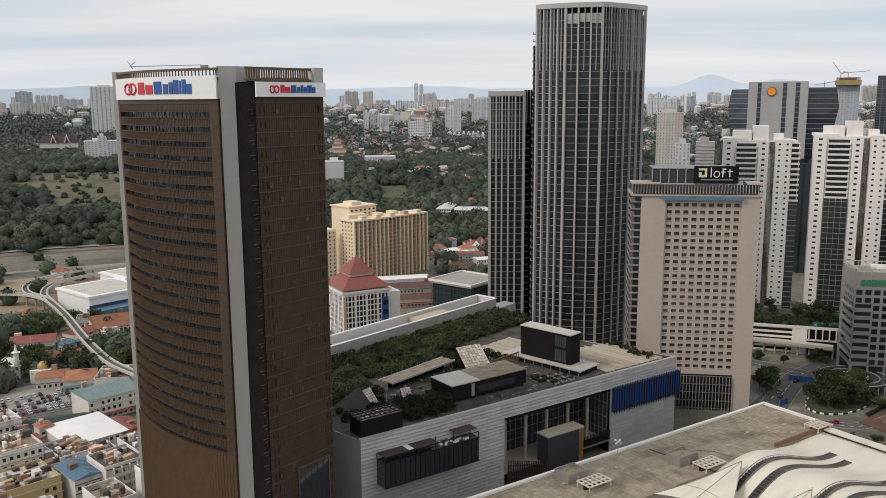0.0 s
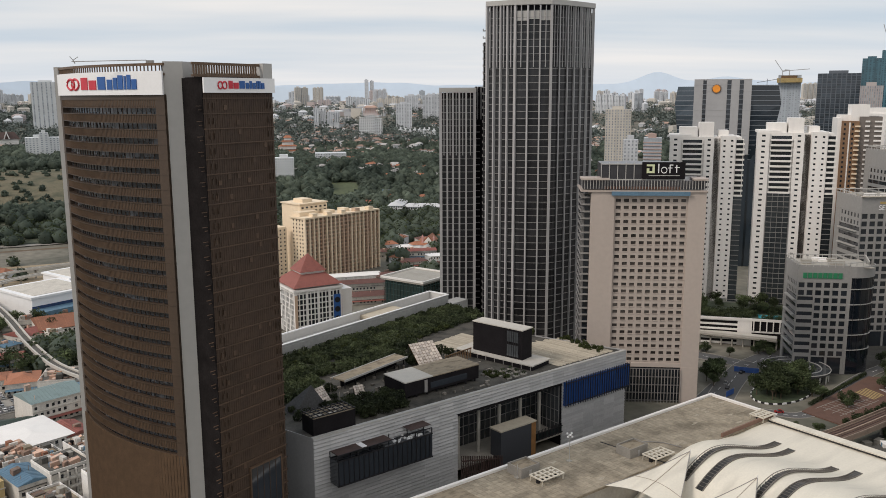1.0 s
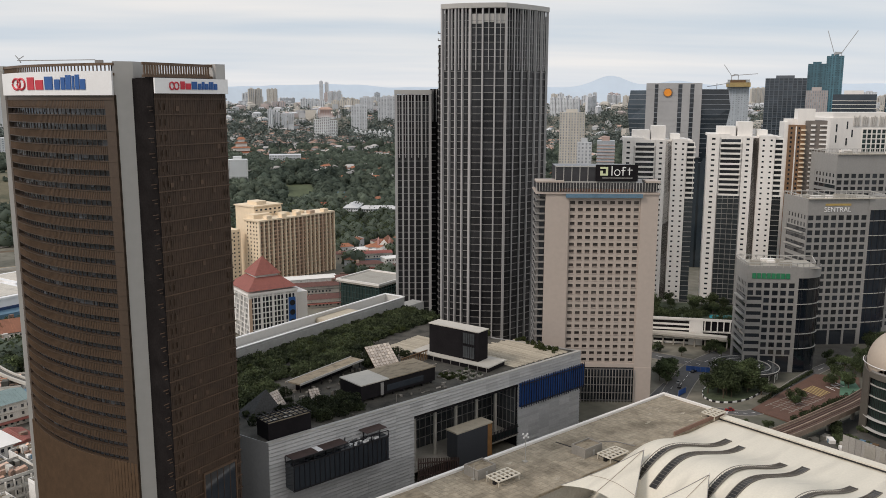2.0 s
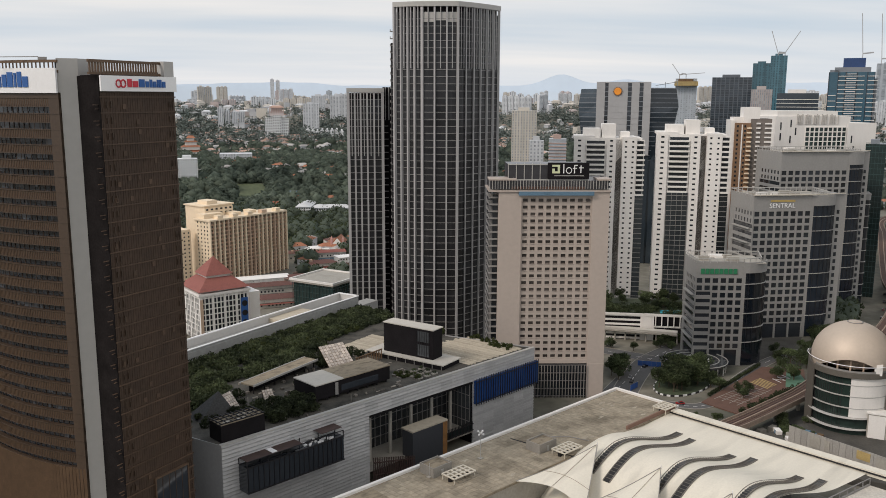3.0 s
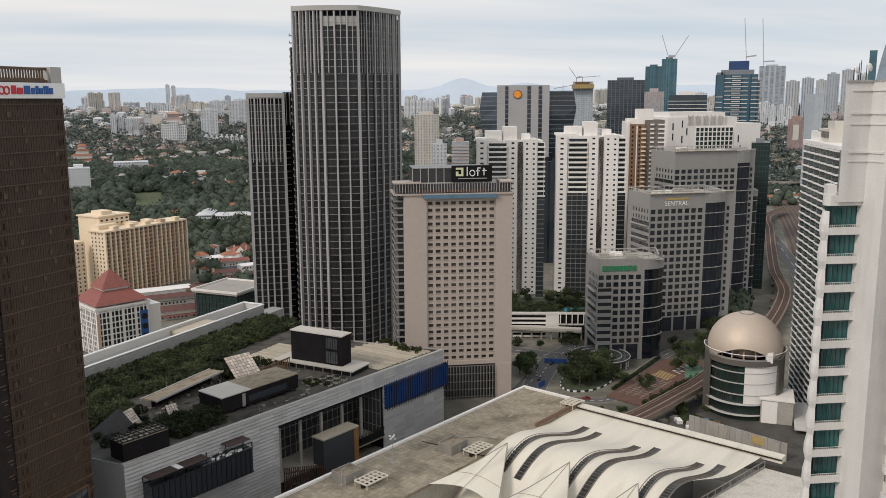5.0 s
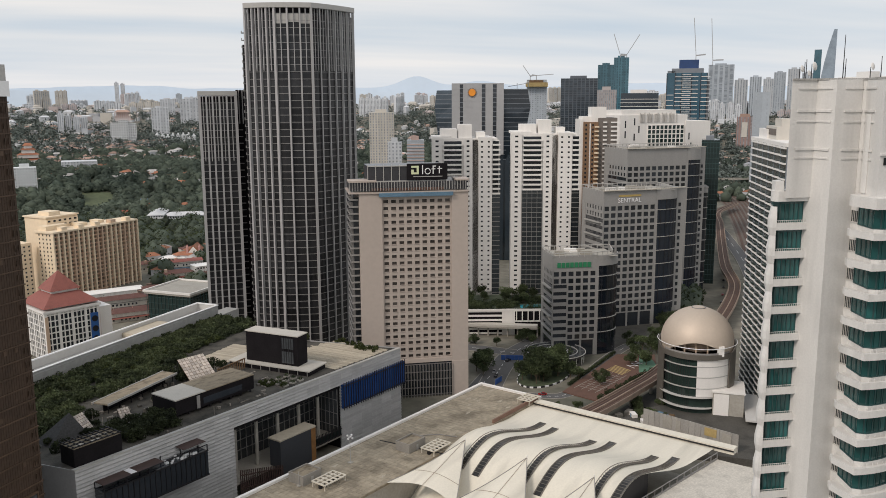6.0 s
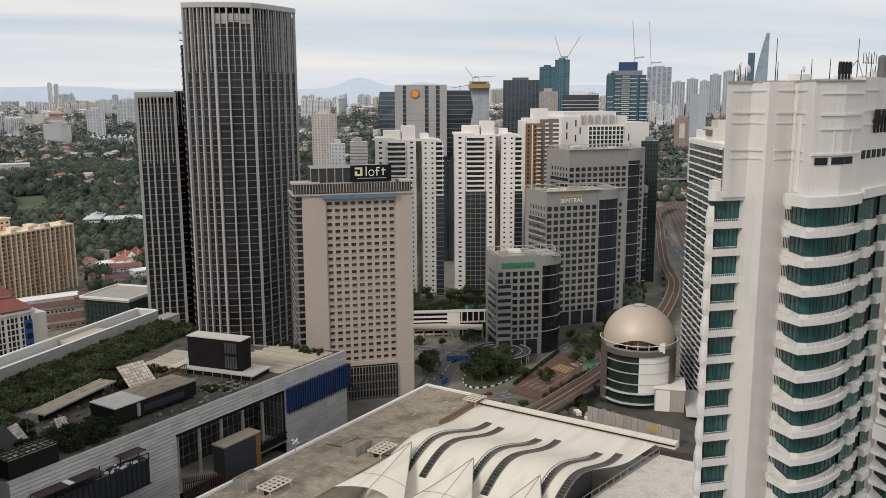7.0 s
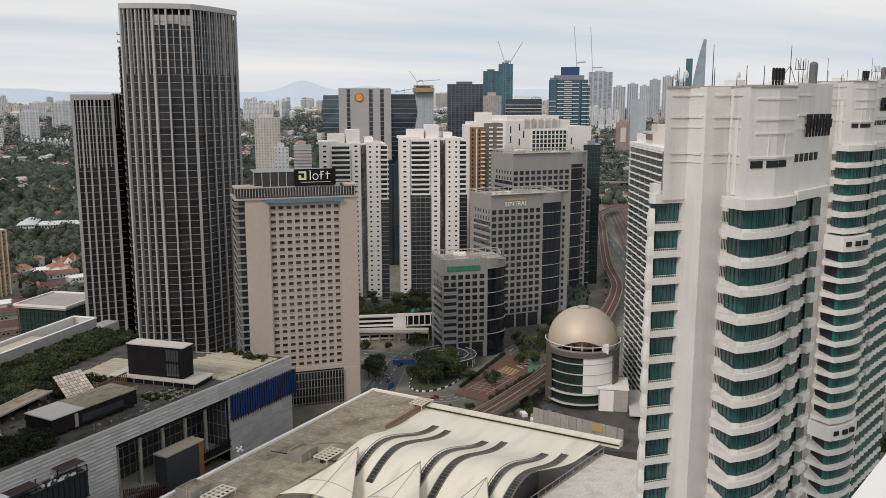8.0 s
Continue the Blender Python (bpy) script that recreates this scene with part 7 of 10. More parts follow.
    for k in range(34):
        x = 7 + k * 1.02
        sc = min(1.0, (0.98 - 0.16 * k / 34)) * bg_.uniform(0.94, 1.0)
        part("board", bd, None, b, at=pose(x, -1.5 + bg_.uniform(0, 1.2), 0.02 * bg_.random(), 0, 0, 7) @ Matrix.Diagonal((bg_.uniform(0.72, 1.0), sc, 1, 1)))
    b2_ = thing("roof_deck", MALL @ pose(92, 46, 33.82, 0, 0, 12), "weathered timber roof deck behind the roof house", "deck")
    bs = Solid().box(0, 0, 0, 0.92, 15, 0.14).mesh("board", M["wood"])
    for k in range(30):
        part("board", bs, None, b2_, at=pose(k * 1.05, bg_.uniform(0, 0.8), 0))
    # loose tables, planks, crates and ducts on the terrace
    tc, tr = Solid(), random.Random(19)
    n = 0
    while n < 150:
        x, y = tr.uniform(20, 104), tr.uniform(2.5, 52)
        if 43 < x < 83 and 8 < y < 26 or x < 23 and y < 12 or 95 < x < 125 and y > 3 or 68 < x < 86 and 34 < y < 50:
            continue
        n += 1
        a, b, h = tr.choice(((0.5, 0.5, 0.8), (2.2, 0.5, 0.4), (0.4, 2.6, 0.3), (1.2, 1.2, 0.75), (0.15, 0.15, 3.0), (3.4, 0.25, 0.25), (0.8, 0.8, 1.4)))
        tc.box(x, y, 33.75, x + a, y + b, 33.8 + h)
    single("terrace_clutter", tc, M["clutter"], MALL, "scattered tables, planks and crates on the roof", "clutter", kind="stuff")
    # planting
    g = random.Random(12)
    cl = []
    for k in range(900):
        q = g.random()
        a = -12 + 160 * q
        back = 86 + 28 * (a - 35.5) / 111.5
        bb = back - 2 - g.random() ** 1.2 * (44 if a < 70 else 34 if a < 95 else 26)
        if (bb > 62 if a > 88 else bb > 53) or a < 30 and bb > 36:
            hgt = g.uniform(0.9, 2.1)
            cl.append((a, bb, 33.8 + hgt * 0.6, g.uniform(1.6, 3.4), hgt))
    v, f = leaf_cloud(cl, 170, 0.55, 5)
    single("roof_planting", np_mesh("roof_planting", v, f, M["leaf_roof"]), None, MALL, "dense dark green planting along the mall roof", "planting", kind="stuff")
    cl = [(21 + g.random() * 22, 5 + g.random() * 15, 34.5 + g.random() * 2.8, g.uniform(1.2, 2.4), g.uniform(1.0, 2.0)) for _ in range(70)]
    cl += [(70 + g.random() * 24, 44 + g.random() * 12, 34.6 + g.random() * 1.5, g.uniform(1.2, 2.4), g.uniform(1.0, 2.0)) for _ in range(40)]
    cl += [(g.random() * 30, 18 + g.random() * 22, 34.4 + g.random(), g.uniform(1.0, 2.0), g.uniform(0.8, 1.6)) for _ in range(40)]
    cl += [(46 + g.random() * 32, 26 + g.random() * 8, 34.4 + g.random(), g.uniform(0.8, 1.6), g.uniform(0.8, 1.4)) for _ in range(26)]
    v, f = leaf_cloud(cl, 170, 0.4, 6)
    single("roof_shrubs", np_mesh("roof_shrubs", v, f, M["leaf_roof"]), None, MALL, "green shrubs beside the roof hut", "shrubs", kind="stuff")
    cl = [(83 + g.random() * 12, 3 + g.random() * 14, 34.3, g.uniform(0.6, 1.3), 0.8) for _ in range(12)]
    cl += [(146 + g.random() * 7, 4 + g.random() * 26, 34.4, g.uniform(0.6, 1.4), 1.2) for _ in range(26)]
    cl += [(g.uniform(0, 120), g.uniform(70, 90), 35.5, g.uniform(0.8, 1.8), 1.0) for _ in range(46)]
    cl += [(112 + g.random() * 34, 44 + g.random() * 8, 35, g.uniform(1.2, 2.4), 2.0) for _ in range(40)]
    v, f = leaf_cloud(cl, 120, 0.35, 7)
    single("roof_beds", np_mesh("roof_beds", v, f, M["leaf_light"]), None, MALL, "light green planting beds on the roof terrace", "planting", kind="stuff")
    for k in range(9):
        x, y = 92 + (k % 3) * 4.2, 5 + (k // 3) * 4
        w = thing("planter", MALL @ pose(x, y, 33.8), "low pale planter box with clipped shrub", "planter", "roof planters")
        part("box", Solid().box(-1.2, -0.8, 0, 1.2, 0.8, 0.6), M["concrete"], w)
        v, f = leaf_cloud([(0, 0, 1.0, 1.0, 0.6)], 90, 0.25, k)
        part("shrub", np_mesh("shrub", v, f, M["leaf"]), None, w)


M["lattice_tile"] = material("dull_lattice_tile", (0.50, 0.44, 0.385), 0.6, 0.15, 0.4, per_piece=0.28)
M["wood_pale"] = material("pale_roof_sheet", (0.52, 0.49, 0.44), 0.8, 0.1, 0.3, 0.25)
M["clutter"] = material("mixed_terrace_things", (0.20, 0.18, 0.155), 0.75, 0.3, 0.5, 0.3, per_piece=0.8)
M["mesh_dark"] = material("dark_mesh", (0.045, 0.045, 0.045), 0.8, 0.3, 1.5)
roof_garden()


# ---- things on the station roof ----
M["cream_steel"] = material("cream_painted_steel", (0.60, 0.55, 0.46), 0.6, 0.1, 0.5, 0.2)


def station_roof_things():
    def at(x, y, z=18.0, rz=34.0):
        return pose(x, y, z, 0, 0, rz)

    for x, y, hh, tall in ((60.5, 278.5, 10.6, True), (40.3, 266.6, 5.0, False)):
        m = thing("lamp_mast", at(x, y), "slim grey roof mast with lamp heads", "mast", "roof masts")
        part("pole", Solid().tube([(0, 0, 0), (0, 0, hh)], 0.14, 8, 0.09), M["alu"], m)
        part("foot", Solid().box(-0.8, -0.8, 0, 0.8, 0.8, 0.35), M["concrete"], m)
        if tall:
            for k in range(6):
                a = k * math.pi / 3
                part("lamp_head", Solid().box(0.9 * math.cos(a) - 0.25, 0.9 * math.sin(a) - 0.25, hh - 0.6 - 0.9 * (k % 2), 0.9 * math.cos(a) + 0.25, 0.9 * math.sin(a) + 0.25, hh - 0.1 - 0.9 * (k % 2)), M["sign_white"], m)
            part("cross_arm", Solid().beam((-1, 0, hh - 0.6), (1, 0, hh - 0.6), 0.12).beam((0, -1, hh - 1.4), (0, 1, hh - 1.4), 0.12), M["alu"], m)
    for x, y, w, d in ((84.5, 284, 9.5, 6.5), (43, 270.5, 8.5, 7)):
        b = thing("roof_plant_room", at(x, y), "low concrete plant room with sunken stained top", "plant room", "roof plant rooms")
        part("wall", Solid().box(-w / 2, -d / 2, 0, w / 2, -d / 2 + 0.3, 3.6).box(-w / 2, d / 2 - 0.3, 0, w / 2, d / 2, 3.6).box(-w / 2, -d / 2 + 0.3, 0, -w / 2 + 0.3, d / 2 - 0.3, 3.6).box(w / 2 - 0.3, -d / 2 + 0.3, 0, w / 2, d / 2 - 0.3, 3.6), M["paving"], b)
        part("lid", Solid().box(-w / 2 + 0.3, -d / 2 + 0.3, 2.6, w / 2 - 0.3, d / 2 - 0.3, 3.0), M["roof_felt"], b)
        part("door", Solid().box(-0.6, -d / 2 - 0.06, 0, 0.5, -d / 2, 2.3), M["alu"], b)
    for x, y, nx, ny, rz in ((92.5, 278.5, 5, 3, 34), (50, 264.5, 5, 3, 34), (145.5, 313, 4, 3, 34), (205, 232, 5, 3, 34)):
        z0 = 18.0 if x < 200 else 14.0
        q = thing("vent_frame", at(x, y, z0, rz), "white steel frame over roof fans", "vent frame", "roof vent frames")
        for i in range(nx + 1):
            part("bar", Solid().box(i * 2 - nx - 0.28, -ny, 1.9, i * 2 - nx + 0.28, ny, 2.25), M["cream_steel"], q)
        for j in range(ny + 1):
            part("bar", Solid().box(-nx, j * 2 - ny - 0.28, 1.91, nx, j * 2 - ny + 0.28, 2.24), M["cream_steel"], q)
        for sx in (-1, 1):
            for sy in (-1, 1):
                part("leg", Solid().box(sx * (nx - 0.2) - 0.15, sy * (ny - 0.2) - 0.15, 0, sx * (nx - 0.2) + 0.15, sy * (ny - 0.2) + 0.15, 1.9), M["cream_steel"], q)
        for i in range(nx):
            part("fan", Solid().tube([(i * 2 - nx + 1, 0, 0), (i * 2 - nx + 1, 0, 1.5)], 0.75, 12), M["dark_metal"], q)
    s = thing("roof_joint", at(0, 0, 0, 0), "dark movement joint across the flat roof", "joint")
    part("strip", Solid().beam((75.5, 294.5, 18.05), (98.5, 270, 18.05), 0.7, 0.12), M["dark_metal"], s)


station_roof_things()


# ---- roads, tracks, plaza ----
def ribbon(pts, w, z, thick=0.0):
    """A strip of width w along smooth points; thick: depth of its body."""
    P = []
    n = len(pts)
    for i in range(n - 1):
        p0, p1, p2, p3 = (Vector(pts[max(i - 1, 0)]), Vector(pts[i]), Vector(pts[i + 1]), Vector(pts[min(i + 2, n - 1)]))
        for k in range(8):
            t = k / 8
            P.append(0.5 * ((2 * p1) + (p2 - p0) * t + (2 * p0 - 5 * p1 + 4 * p2 - p3) * t * t + (3 * p1 - p0 - 3 * p2 + p3) * t ** 3))
    P.append(Vector(pts[-1]))
    L, R = [], []
    for i, p in enumerate(P):
        d = (P[min(i + 1, len(P) - 1)] - P[max(i - 1, 0)]).normalized()
        nn = Vector((-d.y, d.x))
        L.append(tuple(p + nn * w / 2))
        R.append(tuple(p - nn * w / 2))
    return P, Solid().strip(L, R, z - max(thick, 0.02), z)


def offset(P, o):
    out = []
    for i, p in enumerate(P):
        d = (P[min(i + 1, len(P) - 1)] - P[max(i - 1, 0)]).normalized()
        out.append(tuple(p + Vector((-d.y, d.x)) * o))
    return out


ROADS = [0]


def road(name, pts, w, label, z=0.06):
    ROADS[0] += 1
    z += 0.037 * ROADS[0]  # crossing roads lie a little above one another
    P, s = ribbon(pts, w, z)
    single(name, s, M["asphalt"], Matrix(), label, "road", kind="structure")
    for o in (-w / 2, w / 2):
        k = Solid().strip(offset(P, o - 0.2), offset(P, o + 0.2), 0, z + 0.15)
        single("kerb", k, M["paving"], Matrix(), "pale concrete kerb beside the road", "kerb", kind="structure")
    m = Solid()
    for i in range(0, len(P) - 1, 2):
        m.beam((P[i].x, P[i].y, z + 0.01), (P[i + 1].x, P[i + 1].y, z + 0.01), 0.22, 0.02)
    single("road_marking", m, M["sign_white"], Matrix(), "white dashed road line", "road marking", kind="structure")


road("road", [(146, 366), (158, 386), (172, 408), (190, 432), (214, 452)], 13, "grey road curving past the planted island")
road("road", [(150, 372), (170, 366), (186, 360), (206, 374), (226, 396), (262, 424), (300, 440)], 7, "narrow road round the island")
road("road", [(60, 300), (110, 352), (140, 372), (165, 402)], 12, "service road between mall and station")
road("road", [(192, 434), (170, 455), (140, 480), (90, 500)], 12, "grey road behind the hotel")
road("road", [(-250, 350), (-210, 372), (-175, 400), (-140, 440), (-110, 480)], 9, "street through the low shophouses")
road("road", [(-190, 290), (-168, 330), (-140, 365), (-110, 395)], 7, "narrow street between shophouses")
road("road", [(300, 330), (345, 400), (400, 475), (480, 590), (560, 720), (640, 860)], 12, "straight road beside the railway")
road("road", [(-80, 600), (0, 640), (90, 660), (170, 640)], 9, "street behind the mall")


# bed green with the tree shade painted into it
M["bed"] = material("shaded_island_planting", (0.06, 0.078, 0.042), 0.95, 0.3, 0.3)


def traffic_island():
    t = thing("traffic_island", pose(191, 391, 0, 0, 0, 40), "planted traffic island with black and white kerb", "island", kind="structure")
    n = 44
    rim = lambda k, w: ((22 + w) * math.cos(2 * math.pi * k / n), (12 + w) * math.sin(2 * math.pi * k / n))
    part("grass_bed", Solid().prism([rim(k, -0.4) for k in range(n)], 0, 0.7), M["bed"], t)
    for k in range(n):
        part("kerb_stone", Solid().prism([rim(k, -0.22), rim(k, 0.22), rim(k + 0.96, 0.22), rim(k + 0.96, -0.22)], 0, 0.78), M["sign_white" if k % 2 else "dark_metal"], t)


M["lawn"] = material("lawn", (0.080, 0.098, 0.050), 0.95, 0.3, 0.03, 0.3)
traffic_island()


M["pale_beam"] = material("pale_concrete_beam", (0.50, 0.475, 0.43), 0.85, 0.1, 0.1, 0.35)


def footbridge():
    t = thing("road_bridge", Matrix(), "low road bridge with pale concrete parapet", "bridge")
    a, b = Vector((176, 482)), Vector((219, 459))
    part("deck", Solid().beam((*a, 6.0), (*b, 6.0), 5.0, 0.8), M["concrete"], t)
    part("parapet", Solid().beam((*a, 7.2), (*b, 7.2), 5.2, 1.4), M["pale_beam"], t)
    for k in range(9):
        q = a.lerp(b, k / 8)
        part("pier", Solid().tube([(q.x, q.y, 0), (q.x, q.y, 6.0)], 0.5, 8), M["concrete"], t)


footbridge()


def road_hoarding(x, y, rz, n):
    t = thing("hoarding", pose(x, y, 0.2, 0, 0, rz), "bright blue roadside hoarding panels", "hoarding", "blue hoardings")
    for k in range(n):
        part("panel", Solid().box(k * 2.5, 0, 0, k * 2.5 + 2.4, 0.15, 2.8), M["blue_hoarding"], t)
        part("post", Solid().box(k * 2.5, 0.15, 0, k * 2.5 + 0.12, 0.35, 2.9), M["fin"], t)


M["blue_hoarding"] = material("blue_painted_panel", (0.03, 0.10, 0.34), 0.6, 0.12, 0.5, 0.2, per_piece=0.15)
road_hoarding(180, 424, -24, 5)
road_hoarding(160.5, 385.5, 40, 3)


def monorail(pts, z, label):
    t = thing("monorail_track", Matrix(), label, "viaduct", "monorail tracks")
    P, s = ribbon(pts, 3.2, z - 0.5, 0.5)
    part("walkway", s, M["dark_roof"], t, "dark grated walkway")
    for o in (-2.0, 2.0):
        part("beam", Solid().strip(offset(P, o - 0.45), offset(P, o + 0.45), z - 1.2, z + 0.35), M["pale_beam"], t, "pale concrete guide beam")
    for i in range(4, len(P) - 2, 6):
        part("pier", Solid().tube([(P[i].x, P[i].y, 0), (P[i].x, P[i].y, z - 1.9)], 0.8, 10), M["concrete"], t)
        d = (P[i + 1] - P[i]).normalized()
        part("crosshead", Solid().beam((P[i].x - d.y * 2.9, P[i].y + d.x * 2.9, z - 1.55), (P[i].x + d.y * 2.9, P[i].y - d.x * 2.9, z - 1.55), 1.3, 0.8), M["concrete"], t)


M["dark_roof"] = material("dark_stained_roof", (0.10, 0.095, 0.085), 0.9, 0.25, 0.2, 0.3)


def viaduct(pts, w, z, label, piers=6, name="viaduct", edge="paving"):
    t = thing(name, Matrix(), label, "viaduct")
    P, s = ribbon(pts, w, z, 1.5)
    part("deck", s, M[edge], t)
    for o in (-w / 2, w / 2):
        part("parapet", Solid().strip(offset(P, o - 0.18), offset(P, o + 0.18), z, z + 1.1), M[edge], t)
    part("ballast", Solid().strip(offset(P, -w * 0.42), offset(P, w * 0.42), z, z + 0.12), M["ballast_red"], t)
    for o in (-w * 0.33, -w * 0.16, w * 0.16, w * 0.33):
        part("rail", Solid().strip(offset(P, o - 0.12), offset(P, o + 0.12), z + 0.12, z + 0.3), M["rust_dark"], t)
    part("centre_strip", Solid().strip(offset(P, -0.3), offset(P, 0.3), z + 0.12, z + 0.5), M[edge], t)
    for i in range(4, len(P) - 2, piers):
        part("pier", Solid().tube([(P[i].x, P[i].y, 0), (P[i].x, P[i].y, z - 1.4)], 0.9, 10), M["concrete"], t)


M["rust_concrete"] = material("rust_stained_concrete", (0.31, 0.235, 0.185), 0.9, 0.2, 0.2, 0.4)
M["ballast_red"] = material("brown_track_bed", (0.105, 0.062, 0.045), 0.95, 0.15, 0.2, 0.2)
viaduct([(150, 302), (182, 319), (210, 336), (236, 353), (275, 385), (330, 430), (400, 505), (445, 575), (520, 680), (590, 776), (650, 860), (724, 922)], 8.5, 8.0, "elevated railway viaduct with brown track bed", edge="rust_concrete")
monorail([(-335, 598), (-308, 600), (-285, 588), (-264, 562), (-242, 530), (-214, 486), (-190, 451), (-173, 430), (-150, 410), (-125, 395)], 9.0, "curving concrete monorail viaduct with twin pale beams")
monorail([(-285, 590), (-306, 608), (-318, 634), (-314, 664), (-300, 690), (-270, 716), (-235, 735)], 8.8, "looping monorail branch past the depot")
monorail([(-276, 580), (-292, 604), (-300, 630), (-296, 652), (-284, 672), (-262, 690)], 8.4, "inner monorail branch into the depot")


def railway():
    t = thing("railway_yard", Matrix(), "broad railway yard with many rusty tracks", "railway", kind="structure")
    base = [(395, 420), (450, 505), (520, 600), (600, 710), (690, 840), (790, 990), (900, 1180)]
    P, s = ribbon(base, 60, 0.08)
    part("ballast", s, M["ballast"], t)
    for k in range(11):
        o = -26 + k * 5.2
        part("track_bed", Solid().strip(offset(P, o - 1.3), offset(P, o + 1.3), 0.08, 0.2), M["ballast_red"], t)
        for e in (-0.75, 0.75):
            part("rail", Solid().strip(offset(P, o + e - 0.12), offset(P, o + e + 0.12), 0.08, 0.35), M["rust_dark"], t)


railway()
viaduct([polar(36.2, 1490), polar(37.4, 1500), polar(38.6, 1515), polar(40.0, 1540)], 14, 11.0, "grey road bridge across the railway", piers=8, edge="concrete")


def plaza():
    t = thing("plaza", Matrix(), "red-brown paved plaza with pale markings", "plaza", kind="structure")
    pts = [(188, 364), (198, 346), (252, 378), (266, 402), (246, 410)]
    part("paving", Solid().prism(pts, 0, 0.60), M["red_plaza"], t)
    mk = Solid()
    a, b = Vector((203, 356)), Vector((0.84, 0.53))
    c = Vector((-0.53, 0.84))
    for i in range(9):
        p = a + b * (4 + i * 3.2)
        mk.beam((*(p), 0.63), (*(p + c * 13), 0.63), 0.3, 0.03)
    for i in range(4):
        p = a + c * (1 + i * 4)
        mk.beam((*p, 0.645), (*(p + b * 34), 0.645), 0.3, 0.03)
    part("line_grid", mk, M["paving"], t)
    yl = Solid()
    for i in range(6):
        p = a + b * (34 + i * 1.8) + c * 3
        yl.beam((*p, 0.63), (*(p + c * 11 + b * 3), 0.63), 0.8, 0.04)
    part("yellow_lines", yl, M["yellow_paint"], t, "yellow painted bars")
    wl_ = Solid()
    for i in range(5):
        p = a + b * (48 + i * 2.4) + c * (3 + 6 * (i % 2))
        wl_.beam((*p, 0.64), (*(p + b * 2.4 + c * (6 if i % 2 == 0 else -6)), 0.64), 0.5, 0.04)
    part("white_lines", wl_, M["sign_white"], t, "white zigzag lines")
    part("green_edge", Solid().prism([(240, 377), (253, 376.5), (262, 402), (257, 404)], 0.60, 0.615), M["green_paint"], t, "green painted strip")


M["yellow_paint"] = material("yellow_paint", (0.42, 0.31, 0.13), 0.8, 0.15, 0.4)
M["green_paint"] = material("green_paint", (0.09, 0.19, 0.13), 0.85, 0.15, 0.3)
plaza()


M["hoarding_panel"] = material("pale_hoarding_panel", (0.34, 0.325, 0.30), 0.8, 0.15, 0.2, 0.5, per_piece=0.10, streak=True)


M["yard_site"] = material("dark_site_ground", (0.07, 0.066, 0.058), 0.9, 0.3, 0.2, 0.3)


def site_fence():
    t = thing("hoarding", Matrix(), "long stained white site hoarding", "hoarding")
    a, b = Vector((198.3, 306.5)), Vector((218.0, 267.4))
    n = 16
    for k in range(n):
        p, q = a.lerp(b, k / n), a.lerp(b, (k + 0.96) / n)
        part("panel", Solid().beam((p.x, p.y, 6.8), (q.x, q.y, 6.8), 0.3, 8.0), M["hoarding_panel"], t)
    part("deck", Solid().prism([(190, 316), (182, 290), (232, 250), (262, 300), (230, 330)], 0, 3.0), M["yard_site"], t)
    for u, w_ in ((0.22, 0.10), (0.36, 0.05), (0.84, 0.09)):
        p, q = a.lerp(b, u) - Vector((0.25, 0.12)), a.lerp(b, u + w_) - Vector((0.25, 0.12))
        part("patch_panel", Solid().beam((p.x, p.y, 7.4), (q.x, q.y, 7.4), 0.2, 4.6), M["concrete"], t, "dull grey patch panel")
    part("yellow_panel", Solid().beam((211.2, 280.5, 8.5), (213.6, 275.8, 8.5), 0.5, 3.4), M["yellow_paint"], t)
    rd = random.Random(5)
    for k in range(14):
        x, y = 192 + rd.random() * 22, 305 + rd.random() * 22
        w = single("site_container", Solid().box(-1.5, -1.2, 0, 1.5 + rd.random() * 2, 1.2, 1.4 + rd.random()), M[rd.choice(["concrete", "tin_blue", "white", "rust", "charcoal"])], pose(x, y, 3.0 if x > 192 and y < 318 else 0, 0, 0, rd.uniform(0, 90)), "small site box standing behind the hoarding", "container", "site boxes")


site_fence()


M["yard"] = material("dark_yard", (0.05, 0.05, 0.046), 0.85, 0.3, 0.15, 0.3)


def malakoff_base():
    x, y = polar(26.8, 462)
    t = thing("entrance_rotunda", pose(x, y, 0), "low round entrance hall with glass ring roof", "building")
    part("drum", Solid().tube([(0, 0, 0), (0, 0, 5)], 13, 32), M["glass_grey"], t)
    part("ring_roof", Solid().tube([(0, 0, 5), (0, 0, 6)], 16.5, 40), M["glass_grey"], t, "dark glazed ring roof")
    part("ring_edge", Solid().tube([(*p, 6.1) for p in arc(0, 0, 16.5, 0, 360, 40)], 0.24, 6), M["alu"], t)
    part("drum_top", Solid().dome(0, 0, 6, 7.5, 1.2, 28, 4), M["alu_white"], t)
    part("ring_rib", Solid().tube([(*p, 6.15) for p in arc(0, 0, 12, 0, 360, 36)], 0.25, 6), M["alu"], t)
    for k in range(12):
        a = radians(150 + k * 20)
        part("post", Solid().tube([(15.5 * math.cos(a), 15.5 * math.sin(a), 0), (15.5 * math.cos(a), 15.5 * math.sin(a), 5)], 0.3, 8), M["white"], t)


malakoff_base()
single("yard_paving", Solid().prism([(203, 334), (205, 316), (235, 298), (278, 308), (268, 345), (246, 360)], 0, 0.05), M["yard"], Matrix(), "dark asphalt yard below the viaduct", "paving", kind="structure")
single("forecourt_paving", Solid().prism([(204, 436), (228, 414), (262, 416), (310, 470), (300, 540), (215, 510)], 0, 0.045), M["yard_site"], Matrix(), "dark paved forecourt before the office blocks", "paving", kind="structure")


